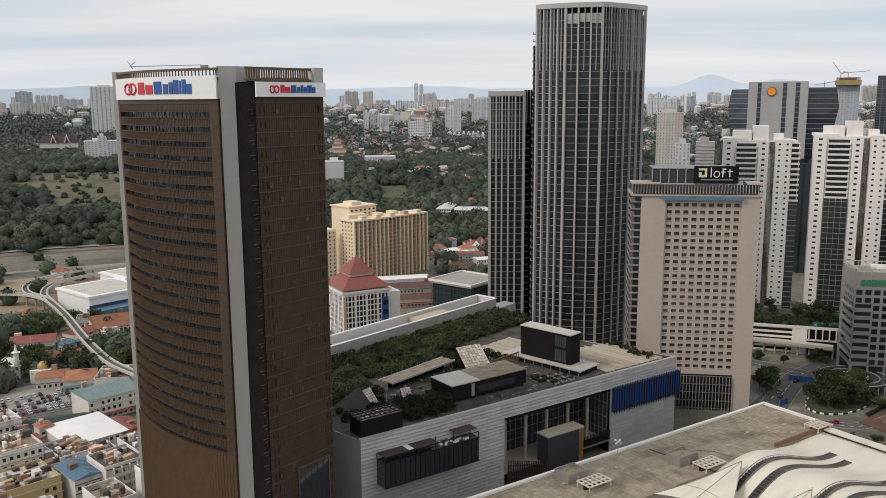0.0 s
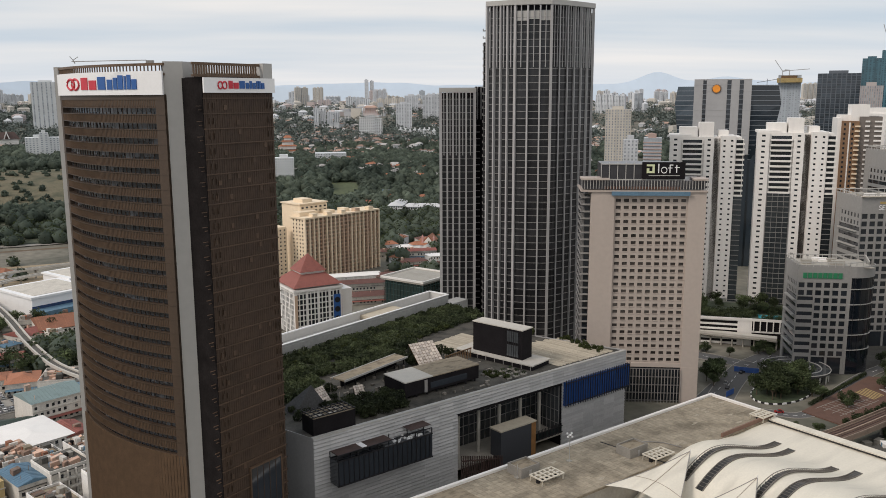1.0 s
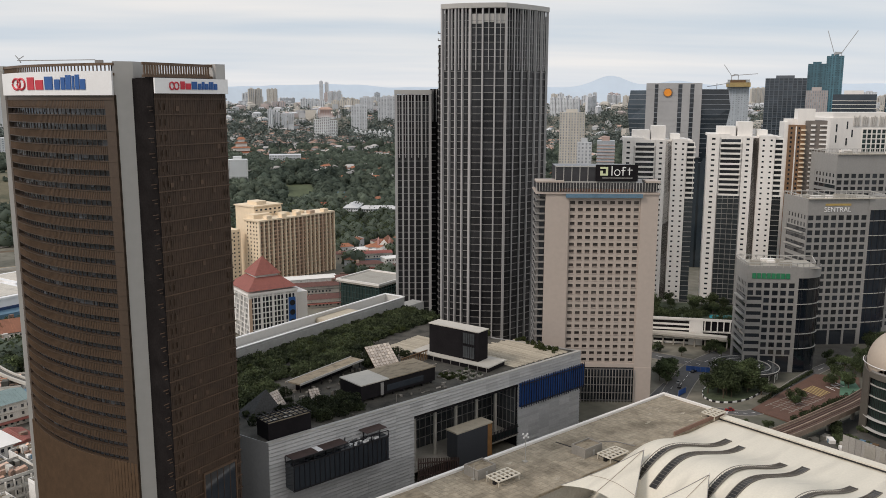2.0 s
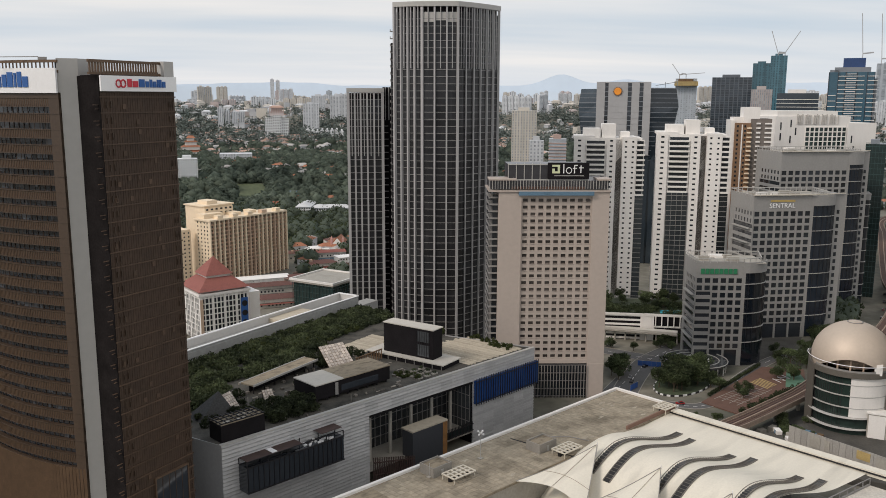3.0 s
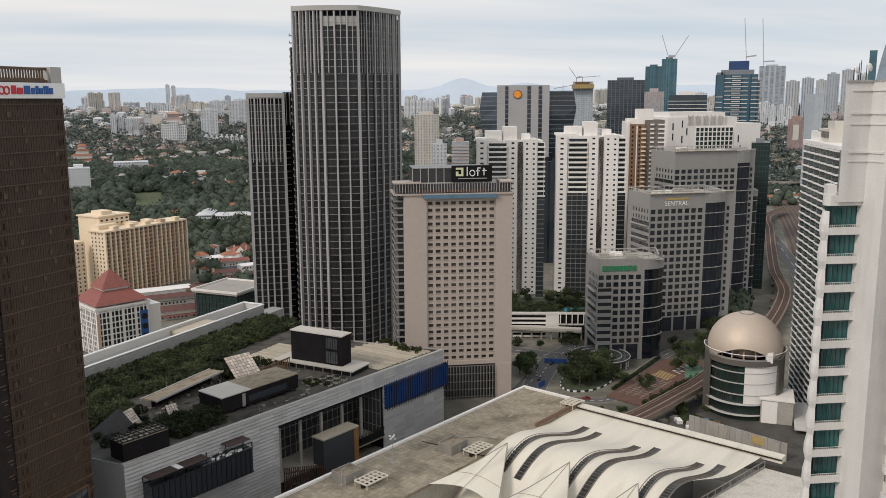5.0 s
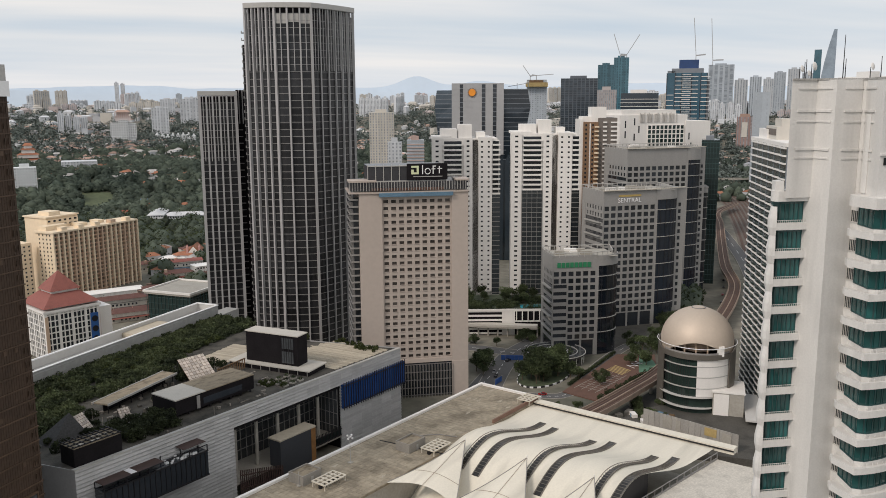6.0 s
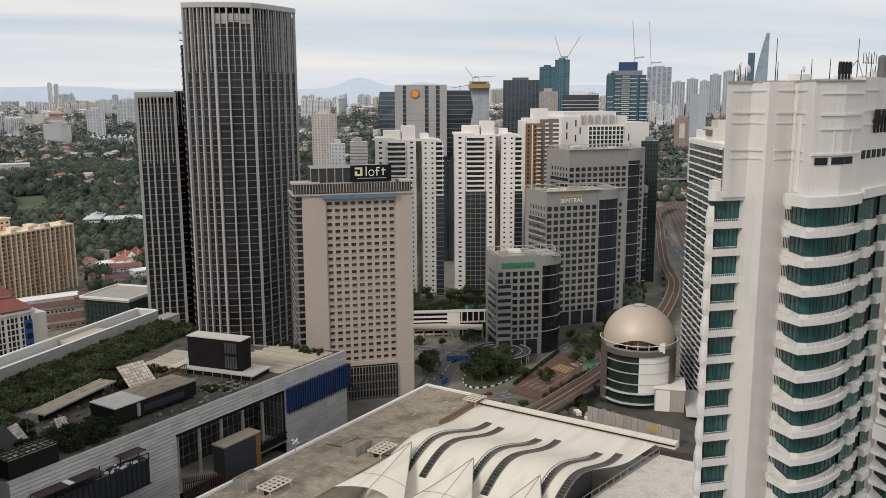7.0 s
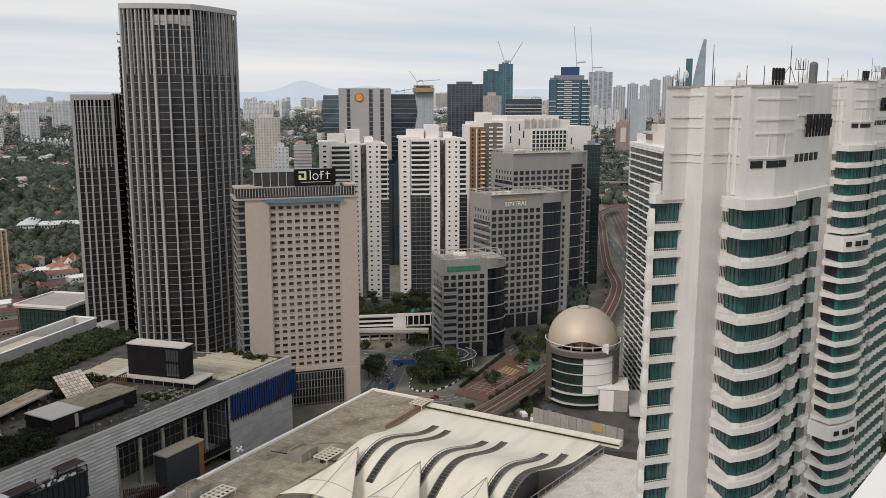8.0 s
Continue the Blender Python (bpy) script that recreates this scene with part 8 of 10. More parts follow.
def car_park():
    t = thing("car_park", pose(*polar(20.6, 512), 0, 0, 0, -18), "white multi-storey car park under a planted pool deck", "building")
    for k in range(6):
        part("floor_band", Solid().box(0, 0, k * 2.8 + 0.4, 30, 0.4, k * 2.8 + 1.6), M["white"], t)
    part("deck", Solid().box(0.2, 0.4, 0, 62, 40, 15), M["charcoal"], t)
    part("end_wall", Solid().box(22, -0.3, 0, 30, 0.4, 16.5), M["white"], t)
    part("deck_edge", Solid().box(-0.5, -0.5, 15, 63, 0.4, 16.4).box(-0.5, 0.4, 15, 0.2, 41, 16.4), M["white"], t)
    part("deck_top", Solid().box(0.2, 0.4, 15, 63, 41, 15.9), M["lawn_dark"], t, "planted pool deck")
    part("pool", Solid().box(34, 4, 16, 56, 12, 16.08), M["pool"], t, "turquoise swimming pool")
    dp = random.Random(41)
    v, f = leaf_cloud([(dp.uniform(1, 60), dp.uniform(1, 3.4), 16.6 + dp.random(), dp.uniform(1.2, 2.2), dp.uniform(1.0, 1.9)) for _ in range(26)] + [(dp.uniform(0, 33), dp.uniform(3, 16), 16.8 + dp.random(), dp.uniform(1.4, 2.6), dp.uniform(1.2, 2.4)) for _ in range(46)] + [(dp.uniform(34, 62), dp.uniform(13, 24), 17 + dp.random(), dp.uniform(1.4, 2.6), dp.uniform(1.2, 2.6)) for _ in range(34)], 110, 0.45, 8)
    tagged(part("deck_planting", np_mesh("deck_planting", v, f, M["leaf"]), None, t, "lush planting round the pool"), kind="stuff")
    part("colonnade", Solid().box(30, 0.1, 8, 62, 0.6, 9), M["white"], t)
    for k in range(9):
        part("column", Solid().tube([(31 + k * 3.6, -0.4, 9), (31 + k * 3.6, -0.4, 15)], 0.35, 8), M["white"], t)
    v, f = leaf_cloud([(30 + random.Random(k).random() * 32, -3, 2 + 2 * random.Random(k + 9).random(), 2.2, 1.8) for k in range(26)], 120, 0.5, 4)
    part("hedge", np_mesh("hedge", v, f, M["leaf"]), None, t)


# darker copy of the lawn green, shade included in the colour
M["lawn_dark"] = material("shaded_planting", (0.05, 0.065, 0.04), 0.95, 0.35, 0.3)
M["pool"] = material("pool_water", (0.06, 0.36, 0.45), 0.08, 0.1, 0.3)
car_park()

# street trees
g = random.Random(21)
for k in range(27):  # island
    a, r = g.uniform(0, 6.28), g.random() ** 0.5
    p, q = 19 * r * math.cos(a), 9.5 * r * math.sin(a)
    tree(191 + p * 0.766 - q * 0.643, 391 + p * 0.643 + q * 0.766, 0.7, g.uniform(9, 14), 100 + k)
for k in range(6):
    tree(*polar(g.uniform(20.7, 21.9), g.uniform(428, 460)), 0, g.uniform(7, 11), 130 + k)
for k in range(16):
    tree(*polar(g.uniform(20.4, 25.3), g.uniform(528, 552)), 15.6, g.uniform(6, 10), 160 + k)
for k in range(9):
    tree(*polar(g.uniform(31.4, 34.2), g.uniform(486, 515)), 0, g.uniform(6, 10), 190 + k)
for k in range(10):
    tree(*polar(g.uniform(33.6, 35.2), g.uniform(520, 580)), 0, g.uniform(6, 10), 210 + k)
for k in range(8):
    tree(150 + g.random() * 40, 305 + g.random() * 25 + 15, 0, g.uniform(4, 7), 230 + k, label="small dark tree on the building site")
for k in range(8):
    tree(*polar(g.uniform(20.8, 25.6), g.uniform(486, 505)), 0, g.uniform(4, 7), 300 + k)
for k in range(8):
    tree(g.uniform(-18, 34), g.uniform(575, 625), 0, g.uniform(7, 11), 320 + k)
for k in range(12):
    tree(*polar(g.uniform(32.4, 34.4), g.uniform(372, 398)), 0, g.uniform(4, 7), 340 + k, label="low dark tree beneath the viaduct")
for k in range(12):
    tree(*polar(g.uniform(52.0, 55.5), g.uniform(240, 420)), 0, g.uniform(8, 14), 380 + k)
for k in range(6):
    tree(*polar(g.uniform(27.3, 30.5), g.uniform(418, 440)), 0, g.uniform(6, 9), 420 + k)
for k in range(6):
    tree(*polar(g.uniform(34.4, 35.9), g.uniform(500, 600)), 0, g.uniform(6, 10), 460 + k)
for k in range(5):
    tree(*polar(g.uniform(31.0, 33.2), g.uniform(455, 482)), 0, g.uniform(6, 10), 440 + k)
hd = [(*(Vector((196, 372)).lerp(Vector((246, 413)), q / 40)), 1.1, 1.1, 0.9) for q in range(41)]
hd += [(*(Vector((199, 347)).lerp(Vector((251, 379)), g.random()) + Vector((g.uniform(-2, 1), g.uniform(-1, 2.5)))), 1.2, g.uniform(0.7, 1.6), g.uniform(0.6, 1.4)) for _ in range(44)]
v, f = leaf_cloud(hd, 90, 0.3, 9)
single("hedge", np_mesh("hedge", v, f, M["leaf"]), None, Matrix(), "clipped green hedge beside the plaza", "hedge", kind="stuff")

# ---- low town to the west ----
ROOF = {"white": "white_roof", "blue": "tin_blue", "dark": "dark_roof", "red": "red_tile", "teal": "teal_roof", "green": "green_roof", "orange": "terracotta", "rust": "terracotta", "maroon": "maroon_roof"}
M["maroon_roof"] = material("maroon_roof_tile", (0.125, 0.056, 0.045), 0.8, 0.2, 0.3, 0.25)
M["white_roof"] = material("bright_white_roof", (0.82, 0.80, 0.77), 0.6, 0.05, 0.2, 0.08)
M["wall_white"] = material("mould_stained_white_render", (0.76, 0.745, 0.715), 0.8, 0.15, 0.3, 0.75, streak=True, per_piece=0.1)
M["teal_roof"] = material("pale_teal_roof", (0.20, 0.27, 0.27), 0.7, 0.15, 0.3, 0.3)
M["green_roof"] = material("dark_green_roof", (0.035, 0.055, 0.045), 0.8, 0.15, 0.3, 0.2)
M["wall_town"] = material("town_render", (0.62, 0.59, 0.54), 0.85, 0.15, 0.2, 0.6, streak=True, per_piece=0.15)
M["wall_yellow"] = material("yellow_render", (0.50, 0.385, 0.19), 0.85, 0.1, 0.3, 0.3)


def low_building(x, y, rz, w, d, h, style, seed):
    kind, _, shape = style.partition("_")
    g = random.Random(seed)
    names = {"white": "white", "blue": "blue-roofed", "dark": "dark-roofed", "red": "red-roofed", "teal": "teal-roofed", "green": "green-roofed", "orange": "orange-roofed", "rust": "rust-roofed", "maroon": "maroon-roofed", "terrace": "yellow-walled", "arches": "grey balconied", "depot": "white-roofed"}
    noun = {"gable": "pitched-roof shophouse", "hip": "hipped-roof hall", "flat": "flat-roofed shophouse"}.get(shape, "depot hall" if kind == "depot" else "shophouse")
    t = thing("shophouse" if kind != "depot" else "depot_hall", pose(x, y, 0, 0, 0, rz), f"{names.get(kind, 'pale')} {noun} with stained render walls", "building", "low town buildings")
    wall = M["sign_white"] if kind == "depot" else M["wall_white"] if kind == "white" else M["wall_yellow"] if kind == "terrace" else M["wall_town"]
    x0, x1, y0, y1 = -w / 2, w / 2, -d / 2, d / 2
    part("wall", Solid().box(x0, y0, 0, x1, y1, h), wall, t)
    rm = M[ROOF.get(kind, "concrete")]
    if shape == "hip":
        part("roof", Solid().hip(x0 - 0.7, y0 - 0.7, x1 + 0.7, y1 + 0.7, h, h + min(w, d) * (0.05 if kind == "white" else 0.16), 0.45), rm, t)
    elif shape == "gable":
        r = min(w, d) * 0.14
        v = [(x0 - 0.5, y0 - 0.5, h), (x1 + 0.5, y0 - 0.5, h), (x1 + 0.5, y1 + 0.5, h), (x0 - 0.5, y1 + 0.5, h)]
        v += [(0, y0 - 0.5, h + r), (0, y1 + 0.5, h + r)] if d > w else [(x0 - 0.5, 0, h + r), (x1 + 0.5, 0, h + r)]
        f = [(0, 1, 4), (1, 2, 5, 4), (2, 3, 5), (3, 0, 4, 5), (3, 2, 1, 0)] if d > w else [(0, 1, 5, 4), (1, 2, 5), (2, 3, 4, 5), (3, 0, 4), (3, 2, 1, 0)]
        part("roof", Solid().add(v, f), rm, t)
        rb = Solid()
        for k in range(int(max(w, d) / 1.6)):
            q = -max(w, d) / 2 + k * 1.6
            if d > w:
                rb.beam((x0 - 0.4, q, h + 0.06), (0, q, h + r + 0.06), 0.09, 0.08).beam((x1 + 0.4, q, h + 0.06), (0, q, h + r + 0.06), 0.09, 0.08)
            else:
                rb.beam((q, y0 - 0.4, h + 0.06), (q, 0, h + r + 0.06), 0.09, 0.08).beam((q, y1 + 0.4, h + 0.06), (q, 0, h + r + 0.06), 0.09, 0.08)
        tagged(part("roof_ribs", rb, rm, t), kind="stuff")
    elif kind == "depot":
        part("roof", Solid().box(x0 - 1, y0 - 1, h, x1 + 1, y1 + 1, h + 1.4), M["sign_white"], t)
        part("roof_panel", Solid().box(x0 + 3, y0 + 3, h + 1.4, x1 - 3, y1 - 3, h + 1.7), M["dirty_white"], t)
        part("blue_wall", Solid().box(x0 - 0.2, y0 - 0.3, 0, x1 + 0.2, y0, h * 0.6), M["blue_wall"], t)
        part("blue_roof", Solid().box(x0 - 0.2, y0 - 12, 5.4, x1 + 0.2, y0 - 0.3, 5.8).box(x0, y0 - 12, 0, x1, y0 - 11.7, 5.4), M["tin_blue"], t, "low blue lean-to")
    else:
        part("roof_deck", Solid().box(x0 + 0.3, y0 + 0.3, h, x1 - 0.3, y1 - 0.3, h + 0.1), M[g.choice(["roof_felt", "dirty_white", "dark_roof", "dark_roof"])] if kind != "terrace" else M["dirty_white"], t)
        part("parapet", Solid().box(x0, y0, h, x1, y0 + 0.3, h + 1).box(x0, y1 - 0.3, h, x1, y1, h + 1).box(x0, y0 + 0.3, h, x0 + 0.3, y1 - 0.3, h + 1).box(x1 - 0.3, y0 + 0.3, h, x1, y1 - 0.3, h + 1), wall, t)
        for k in range(8):
            px, py = g.uniform(x0 + 1, x1 - 3), g.uniform(y0 + 1, y1 - 4)
            part("roof_room", Solid().box(px, py, h + 0.1, px + g.uniform(0.8, 3.4), py + g.uniform(0.8, 3.4), h + g.uniform(0.7, 3.0)), M[g.choice(["wall_town", "roof_felt", "dark_roof", "concrete", "terracotta", "wall_yellow" if kind == "terrace" else "wall_white"])], t)
        for k in range(2):
            px, py = g.uniform(x0 + 1, x1 - 1), g.uniform(y0 + 1, y1 - 1)
            part("water_tank", Solid().tube([(px, py, h + 0.1), (px, py, h + 1.7)], 0.7, 12), M[g.choice(["charcoal", "alu", "tin_blue"])], t)
    # loose sheets, water pipes and lean-tos on the roof
    if kind != "depot" and not (kind == "white" and shape == "hip"):
        rc = Solid()
        for k in range(int(w * d / 22) + 2 if shape == "flat" or kind in ("terrace", "arches") else 1):
            px, py = g.uniform(x0 + 0.5, x1 - 3), g.uniform(y0 + 0.5, y1 - 3)
            zz = h + (0.12 if shape == "flat" or kind in ("terrace", "arches") else min(w, d) * 0.14) + g.choice((0.05, 0.3, 0.9, 1.6))
            a, b, tl = g.uniform(1.0, 4.5), g.uniform(0.8, 3.5), g.uniform(0, 0.6)
            rc.add([(px, py, zz), (px + a, py, zz + tl), (px + a, py + b, zz + tl), (px, py + b, zz), (px, py, h - 0.2), (px + a, py, h - 0.2), (px + a, py + b, h - 0.2), (px, py + b, h - 0.2)], [(0, 1, 2, 3), (0, 4, 5, 1), (1, 5, 6, 2), (2, 6, 7, 3), (3, 7, 4, 0)])
        for k in range(3):
            px, py = g.uniform(x0 + 0.5, x1 - 0.5), g.uniform(y0 + 0.5, y1 - 0.5)
            rc.beam((px, py, h), (px, py, h + g.uniform(2, 4)), 0.12)
        tagged(part("roof_clutter", rc, M["sheet_mix"], t), kind="stuff")
        bd_ = Solid()
        for j in range(1, max(2, int(h / 3.4) + 1)):
            bd_.box(x0 - 0.12, y0 - 0.35, j * 3.4 - 0.1, x1 + 0.35, y0 + 0.1, j * 3.4 + 0.15).box(x1 - 0.1, y0, j * 3.4 - 0.1, x1 + 0.3, y1, j * 3.4 + 0.15)
        tagged(part("storey_ledge", bd_, M["dark_roof"] if g.random() < 0.5 else M["dirty_white"], t), kind="stuff")
    # windows on the two seen faces
    fl = 0 if kind == "depot" else max(1, int(h / 3.4))
    ws = Solid()
    for j in range(fl):
        z = 1.1 + j * 3.4
        for k in range(int(w / 2.6)):
            if g.random() < 0.9:
                ws.box(x0 + 0.9 + k * 2.6, y0 - 0.06, z, x0 + 2.1 + k * 2.6, y0 + 0.1, z + 1.4)
        for k in range(int(d / 3.6)):
            if g.random() < 0.85:
                ws.box(x1 - 0.1, y0 + 1.4 + k * 3.6, z, x1 + 0.06, y0 + 2.6 + k * 3.6, z + 1.4)
    if ws.v:
        tagged(part("window_panes", ws, M["glass"], t), kind="stuff")
    cu = Solid()
    for k in range(int(g.uniform(1, 6)) if kind != "depot" else 0):
        cx_, cz_ = g.uniform(x0 + 1, x1 - 1.5), g.uniform(2, max(2.5, h - 1))
        cu.box(cx_, y0 - 0.5, cz_, cx_ + 0.9, y0, cz_ + 0.6)
    if cu.v:
        tagged(part("condenser_cluster", cu, M["alu"], t), kind="stuff")
    if kind == "arches":
        for j in range(fl):
            part("balcony", Solid().box(x0, y0 - 1.3, 0.2 + j * 3.4, x1, y0, 1.1 + j * 3.4), M["wall_town"], t)
        for k in range(int(w / 3) + 1):
            part("pilaster", Solid().box(x0 + k * 3 - 0.2, y0 - 1.4, 0, x0 + k * 3 + 0.2, y0, h), M["wall_town"], t)
    if kind != "depot" and g.random() < 0.6:
        aw = Solid().add([(x0, y0, 3.3), (x1, y0, 3.3), (x1, y0 - 2, 2.7), (x0, y0 - 2, 2.7), (x0, y0, 3.2), (x1, y0, 3.2), (x1, y0 - 2, 2.6), (x0, y0 - 2, 2.6)], [(0, 1, 2, 3), (7, 6, 5, 4), (3, 2, 6, 7), (0, 3, 7, 4), (1, 5, 6, 2)])
        part("awning", aw, M[g.choice(["tin_blue", "red_tile", "alu", "green_roof"])], t)


M["sheet_mix"] = material("patched_roof_sheets", (0.24, 0.22, 0.195), 0.8, 0.3, 0.4, 0.5, per_piece=0.75, second=(0.40, 0.24, 0.17))
M["blue_wall"] = material("dark_blue_wall", (0.02, 0.05, 0.13), 0.7, 0.15, 0.2)
TOWN = [
    (-154.9, 346.3, 45, 24.1, 30, 7, "white_hip"), (-150.3, 320.4, 45, 14, 19, 9, "white_flat"), (-153.5, 312.4, 45, 13.2, 16, 8, "dark_flat"),
    (-169.0, 313.4, 45, 15.8, 20, 14, "white_flat"), (-152.4, 287.1, 45, 19.6, 20, 12, "terrace"), (-134.7, 293.8, 45, 10.5, 18, 12, "blue_gable"),
    (-123.2, 299.4, 45, 15.4, 16, 14, "arches"), (-139.7, 352.4, 45, 10.8, 18, 6, "red_gable"), (-161.0, 384.3, 45, 23.8, 20, 11, "teal_gable"),
    (-175.7, 362.1, 25, 33.2, 12, 4, "green_gable"), (-180.4, 338.5, 45, 7.3, 12, 6, "orange_gable"), (-172.3, 336.6, 45, 6.2, 12, 6, "red_gable"),
    (-189.1, 422.6, 20, 15.3, 18, 6, "orange_hip"), (-204.1, 424.0, 20, 14.9, 14, 6, "orange_hip"), (-221.1, 458.1, 18, 32.3, 14, 6, "red_gable"),
    (-235.9, 445.9, 10, 12.8, 18, 6, "white_hip"), (-245.5, 490.7, 20, 24.4, 18, 6, "red_gable"), (-222.8, 508.1, -30, 17.6, 18, 6, "red_gable"),
    (-246, 597, 50, 44, 46, 13, "depot"), (-238, 652, 50, 46, 38, 14, "depot"), (-206.2, 532.9, 30, 40.1, 34, 7, "rust_gable"),
    (-171.5, 425.1, 10, 17.4, 22, 6, "dark_flat"), (-125.2, 325.7, 45, 8.8, 16, 9, "white_flat"), (-116.1, 274.4, 45, 11.5, 18, 12, "white_flat"),
    (-136.4, 268.8, 45, 10.0, 14, 9, "dark_flat"), (-195.2, 356.2, 45, 10.3, 16, 8, "white_flat"), (-103.0, 285.4, 45, 9.3, 16, 15, "white_flat"),
    (-176.3, 293.5, 45, 15.4, 18, 12, "white_flat"), (-110, 330, 45, 12, 18, 8, "dark_flat"), (-118, 352, 45, 14, 16, 7, "dark_flat"),
    (-135, 385, 45, 16, 16, 8, "white_flat"), (-150, 410, 30, 14, 14, 6, "blue_gable"), (-200, 320, 45, 14, 16, 10, "red_gable"), (-205, 290, 45, 16, 18, 12, "dark_flat"),
    (-30, 622, 12, 44, 13, 9, "maroon_hip"), (-34, 650, 14, 46, 14, 9, "white_hip"), (-18, 596, 12, 30, 14, 6, "maroon_hip"), (4, 655, 12, 40, 14, 8, "maroon_hip"), (14, 720, 20, 26, 14, 6, "maroon_hip"), (24, 760, 10, 26, 12, 8, "red_gable"), (12, 800, 20, 22, 16, 5, "white_hip"),
    (42, 700, 15, 30, 13, 7, "maroon_hip"), (40, 742, 20, 24, 13, 7, "white_hip"), (34, 838, 15, 26, 12, 6, "maroon_hip"), (-8, 770, 10, 22, 12, 6, "maroon_hip"),
]
for k, row in enumerate(TOWN):
    low_building(*row, seed=300 + k)

tg = random.Random(33)
for k in range(34):
    x, y = ((tg.uniform(-262, -205), tg.uniform(425, 475)) if k < 12 else (tg.uniform(-268, -225), tg.uniform(505, 560)) if k < 22 else (tg.uniform(-215, -180), tg.uniform(520, 556)) if k < 27 else (tg.uniform(-205, -150), tg.uniform(440, 470)))
    tree(x, y, 0, tg.uniform(9, 15), 500 + k, per=110, label="dark green tree among the low houses")
# small infill houses, sheds and back buildings between them
g = random.Random(64)
INFILL = []
tries = 0
while len(INFILL) < 62 and tries < 6000:
    tries += 1
    x, y = g.uniform(-250, -96), g.uniform(262, 545)
    if y > 440 and x > -160 or -235 < x < -165 and 362 < y < 445:
        continue
    w, d = g.uniform(6, 11), g.uniform(6, 13)
    if any(abs(x - r[0]) < (r[3] + w) * 0.46 + 1 and abs(y - r[1]) < (r[4] + d) * 0.46 + 1 for r in TOWN + INFILL):
        continue
    if any(abs(x - p) + abs(y - q) < 14 for p, q in ((-242, 530), (-228, 508), (-214, 486), (-202, 468), (-190, 451), (-173, 430))):
        continue
    low = g.uniform(3.5, 7) if y > 400 else g.uniform(5, 12)
    INFILL.append((x, y, 45 if y < 400 else g.choice((18, 45, -30)), w, d, low, g.choice(("white_flat", "dark_flat", "white_flat", "dark_gable", "red_gable", "rust_gable", "teal_gable", "dark_flat", "white_gable", "blue_gable"))))
for k, row in enumerate(INFILL):
    low_building(*row, seed=700 + k)


def mosque():
    t = thing("mosque", pose(-212, 431, 0), "small mosque with golden dome and white minaret", "building")
    part("hall", Solid().box(-5, -5, 0, 5, 5, 7), M["white"], t)
    part("dome", Solid().dome(0, 0, 7, 3.2, 3.8, 20, 8), M["gold_dome"], t, "golden dome", smooth=True)
    part("minaret", Solid().tube([(-16, 4, 0), (-16, 4, 14)], 1.5, 10, 1.3).tube([(-16, 4, 14), (-16, 4, 14.6)], 2.1, 10).tube([(-16, 4, 14.6), (-16, 4, 19)], 1.0, 10, 0.1), M["white"], t)


# lane colour darkened to give the alleys their shade
M["town_ground"] = material("alley_dark_asphalt", (0.075, 0.070, 0.063), 0.9, 0.3, 0.12, 0.4, second=(0.14, 0.128, 0.11))
M["gold_dome"] = material("golden_dome", (0.42, 0.31, 0.13), 0.5, 0.15, 0.4, 0.3, metal=0.3)
mosque()


def car(m, paint, label):
    t = thing("car", m, label, "car", "parked cars")
    b = Solid().prism([(-0.85, -2.1), (0.85, -2.1), (0.85, 2.1), (-0.85, 2.1)], 0.3, 0.85, [(-0.8, -2.05), (0.8, -2.05), (0.8, 2.0), (-0.8, 2.0)])
    part("body", b, paint, t)
    part("cabin", Solid().prism([(-0.75, -1.5), (0.75, -1.5), (0.75, 0.9), (-0.75, 0.9)], 0.85, 1.4, [(-0.6, -1.1), (0.6, -1.1), (0.6, 0.4), (-0.6, 0.4)]), M["glass"], t)
    part("roof", Solid().box(-0.6, -1.1, 1.4, 0.6, 0.4, 1.45), paint, t)
    for x in (-0.8, 0.8):
        for y in (-1.3, 1.3):
            part("wheel", Solid().tube([(x - 0.1, y, 0.32), (x + 0.1, y, 0.32)], 0.32, 10), M["charcoal"], t)
    return t


def cars():
    cols = [("white", material("white_car_paint", (0.7, 0.7, 0.7), 0.25, 0.02)), ("silver", material("silver_car_paint", (0.4, 0.41, 0.42), 0.25, 0.02, metal=0.4)), ("black", material("black_car_paint", (0.02, 0.02, 0.022), 0.2, 0.02)), ("red", material("red_car_paint", (0.30, 0.03, 0.03), 0.25, 0.02))]
    base = [car(pose(-184 - 3 * i, 372, 0.1, 0, 0, 30), mt, f"{nm} hatchback car parked on worn asphalt") for i, (nm, mt) in enumerate(cols)]
    g = random.Random(8)
    for r in range(5):
        for k in range(13):
            if g.random() < 0.82:
                a, b = Vector((-206, 376)) + Vector((0.82, 0.57)) * k * 2.9, Vector((-0.57, 0.82)) * r * 6.2
                copy_thing(g.choice(base[:3] * 5 + base[3:]), pose(a.x + b.x, a.y + b.y, 0.1, 0, 0, 35 + g.uniform(-4, 4)))
    for k in range(14):
        copy_thing(g.choice(base), pose(*polar(37.6 + 0.1 * g.random(), 520 + k * 26), 0.3, 0, 0, -36))
    for x, y, r in ((166, 398, -30), (183, 421, -50), (205, 434, -70), (177, 364, 80), (168, 405, 150), (154, 470, 30), (178, 462, 40), (-172, 402, 40), (-150, 425, 40), (-180, 368, 20)):
        copy_thing(g.choice(base), pose(x, y, 0.1, 0, 0, r))


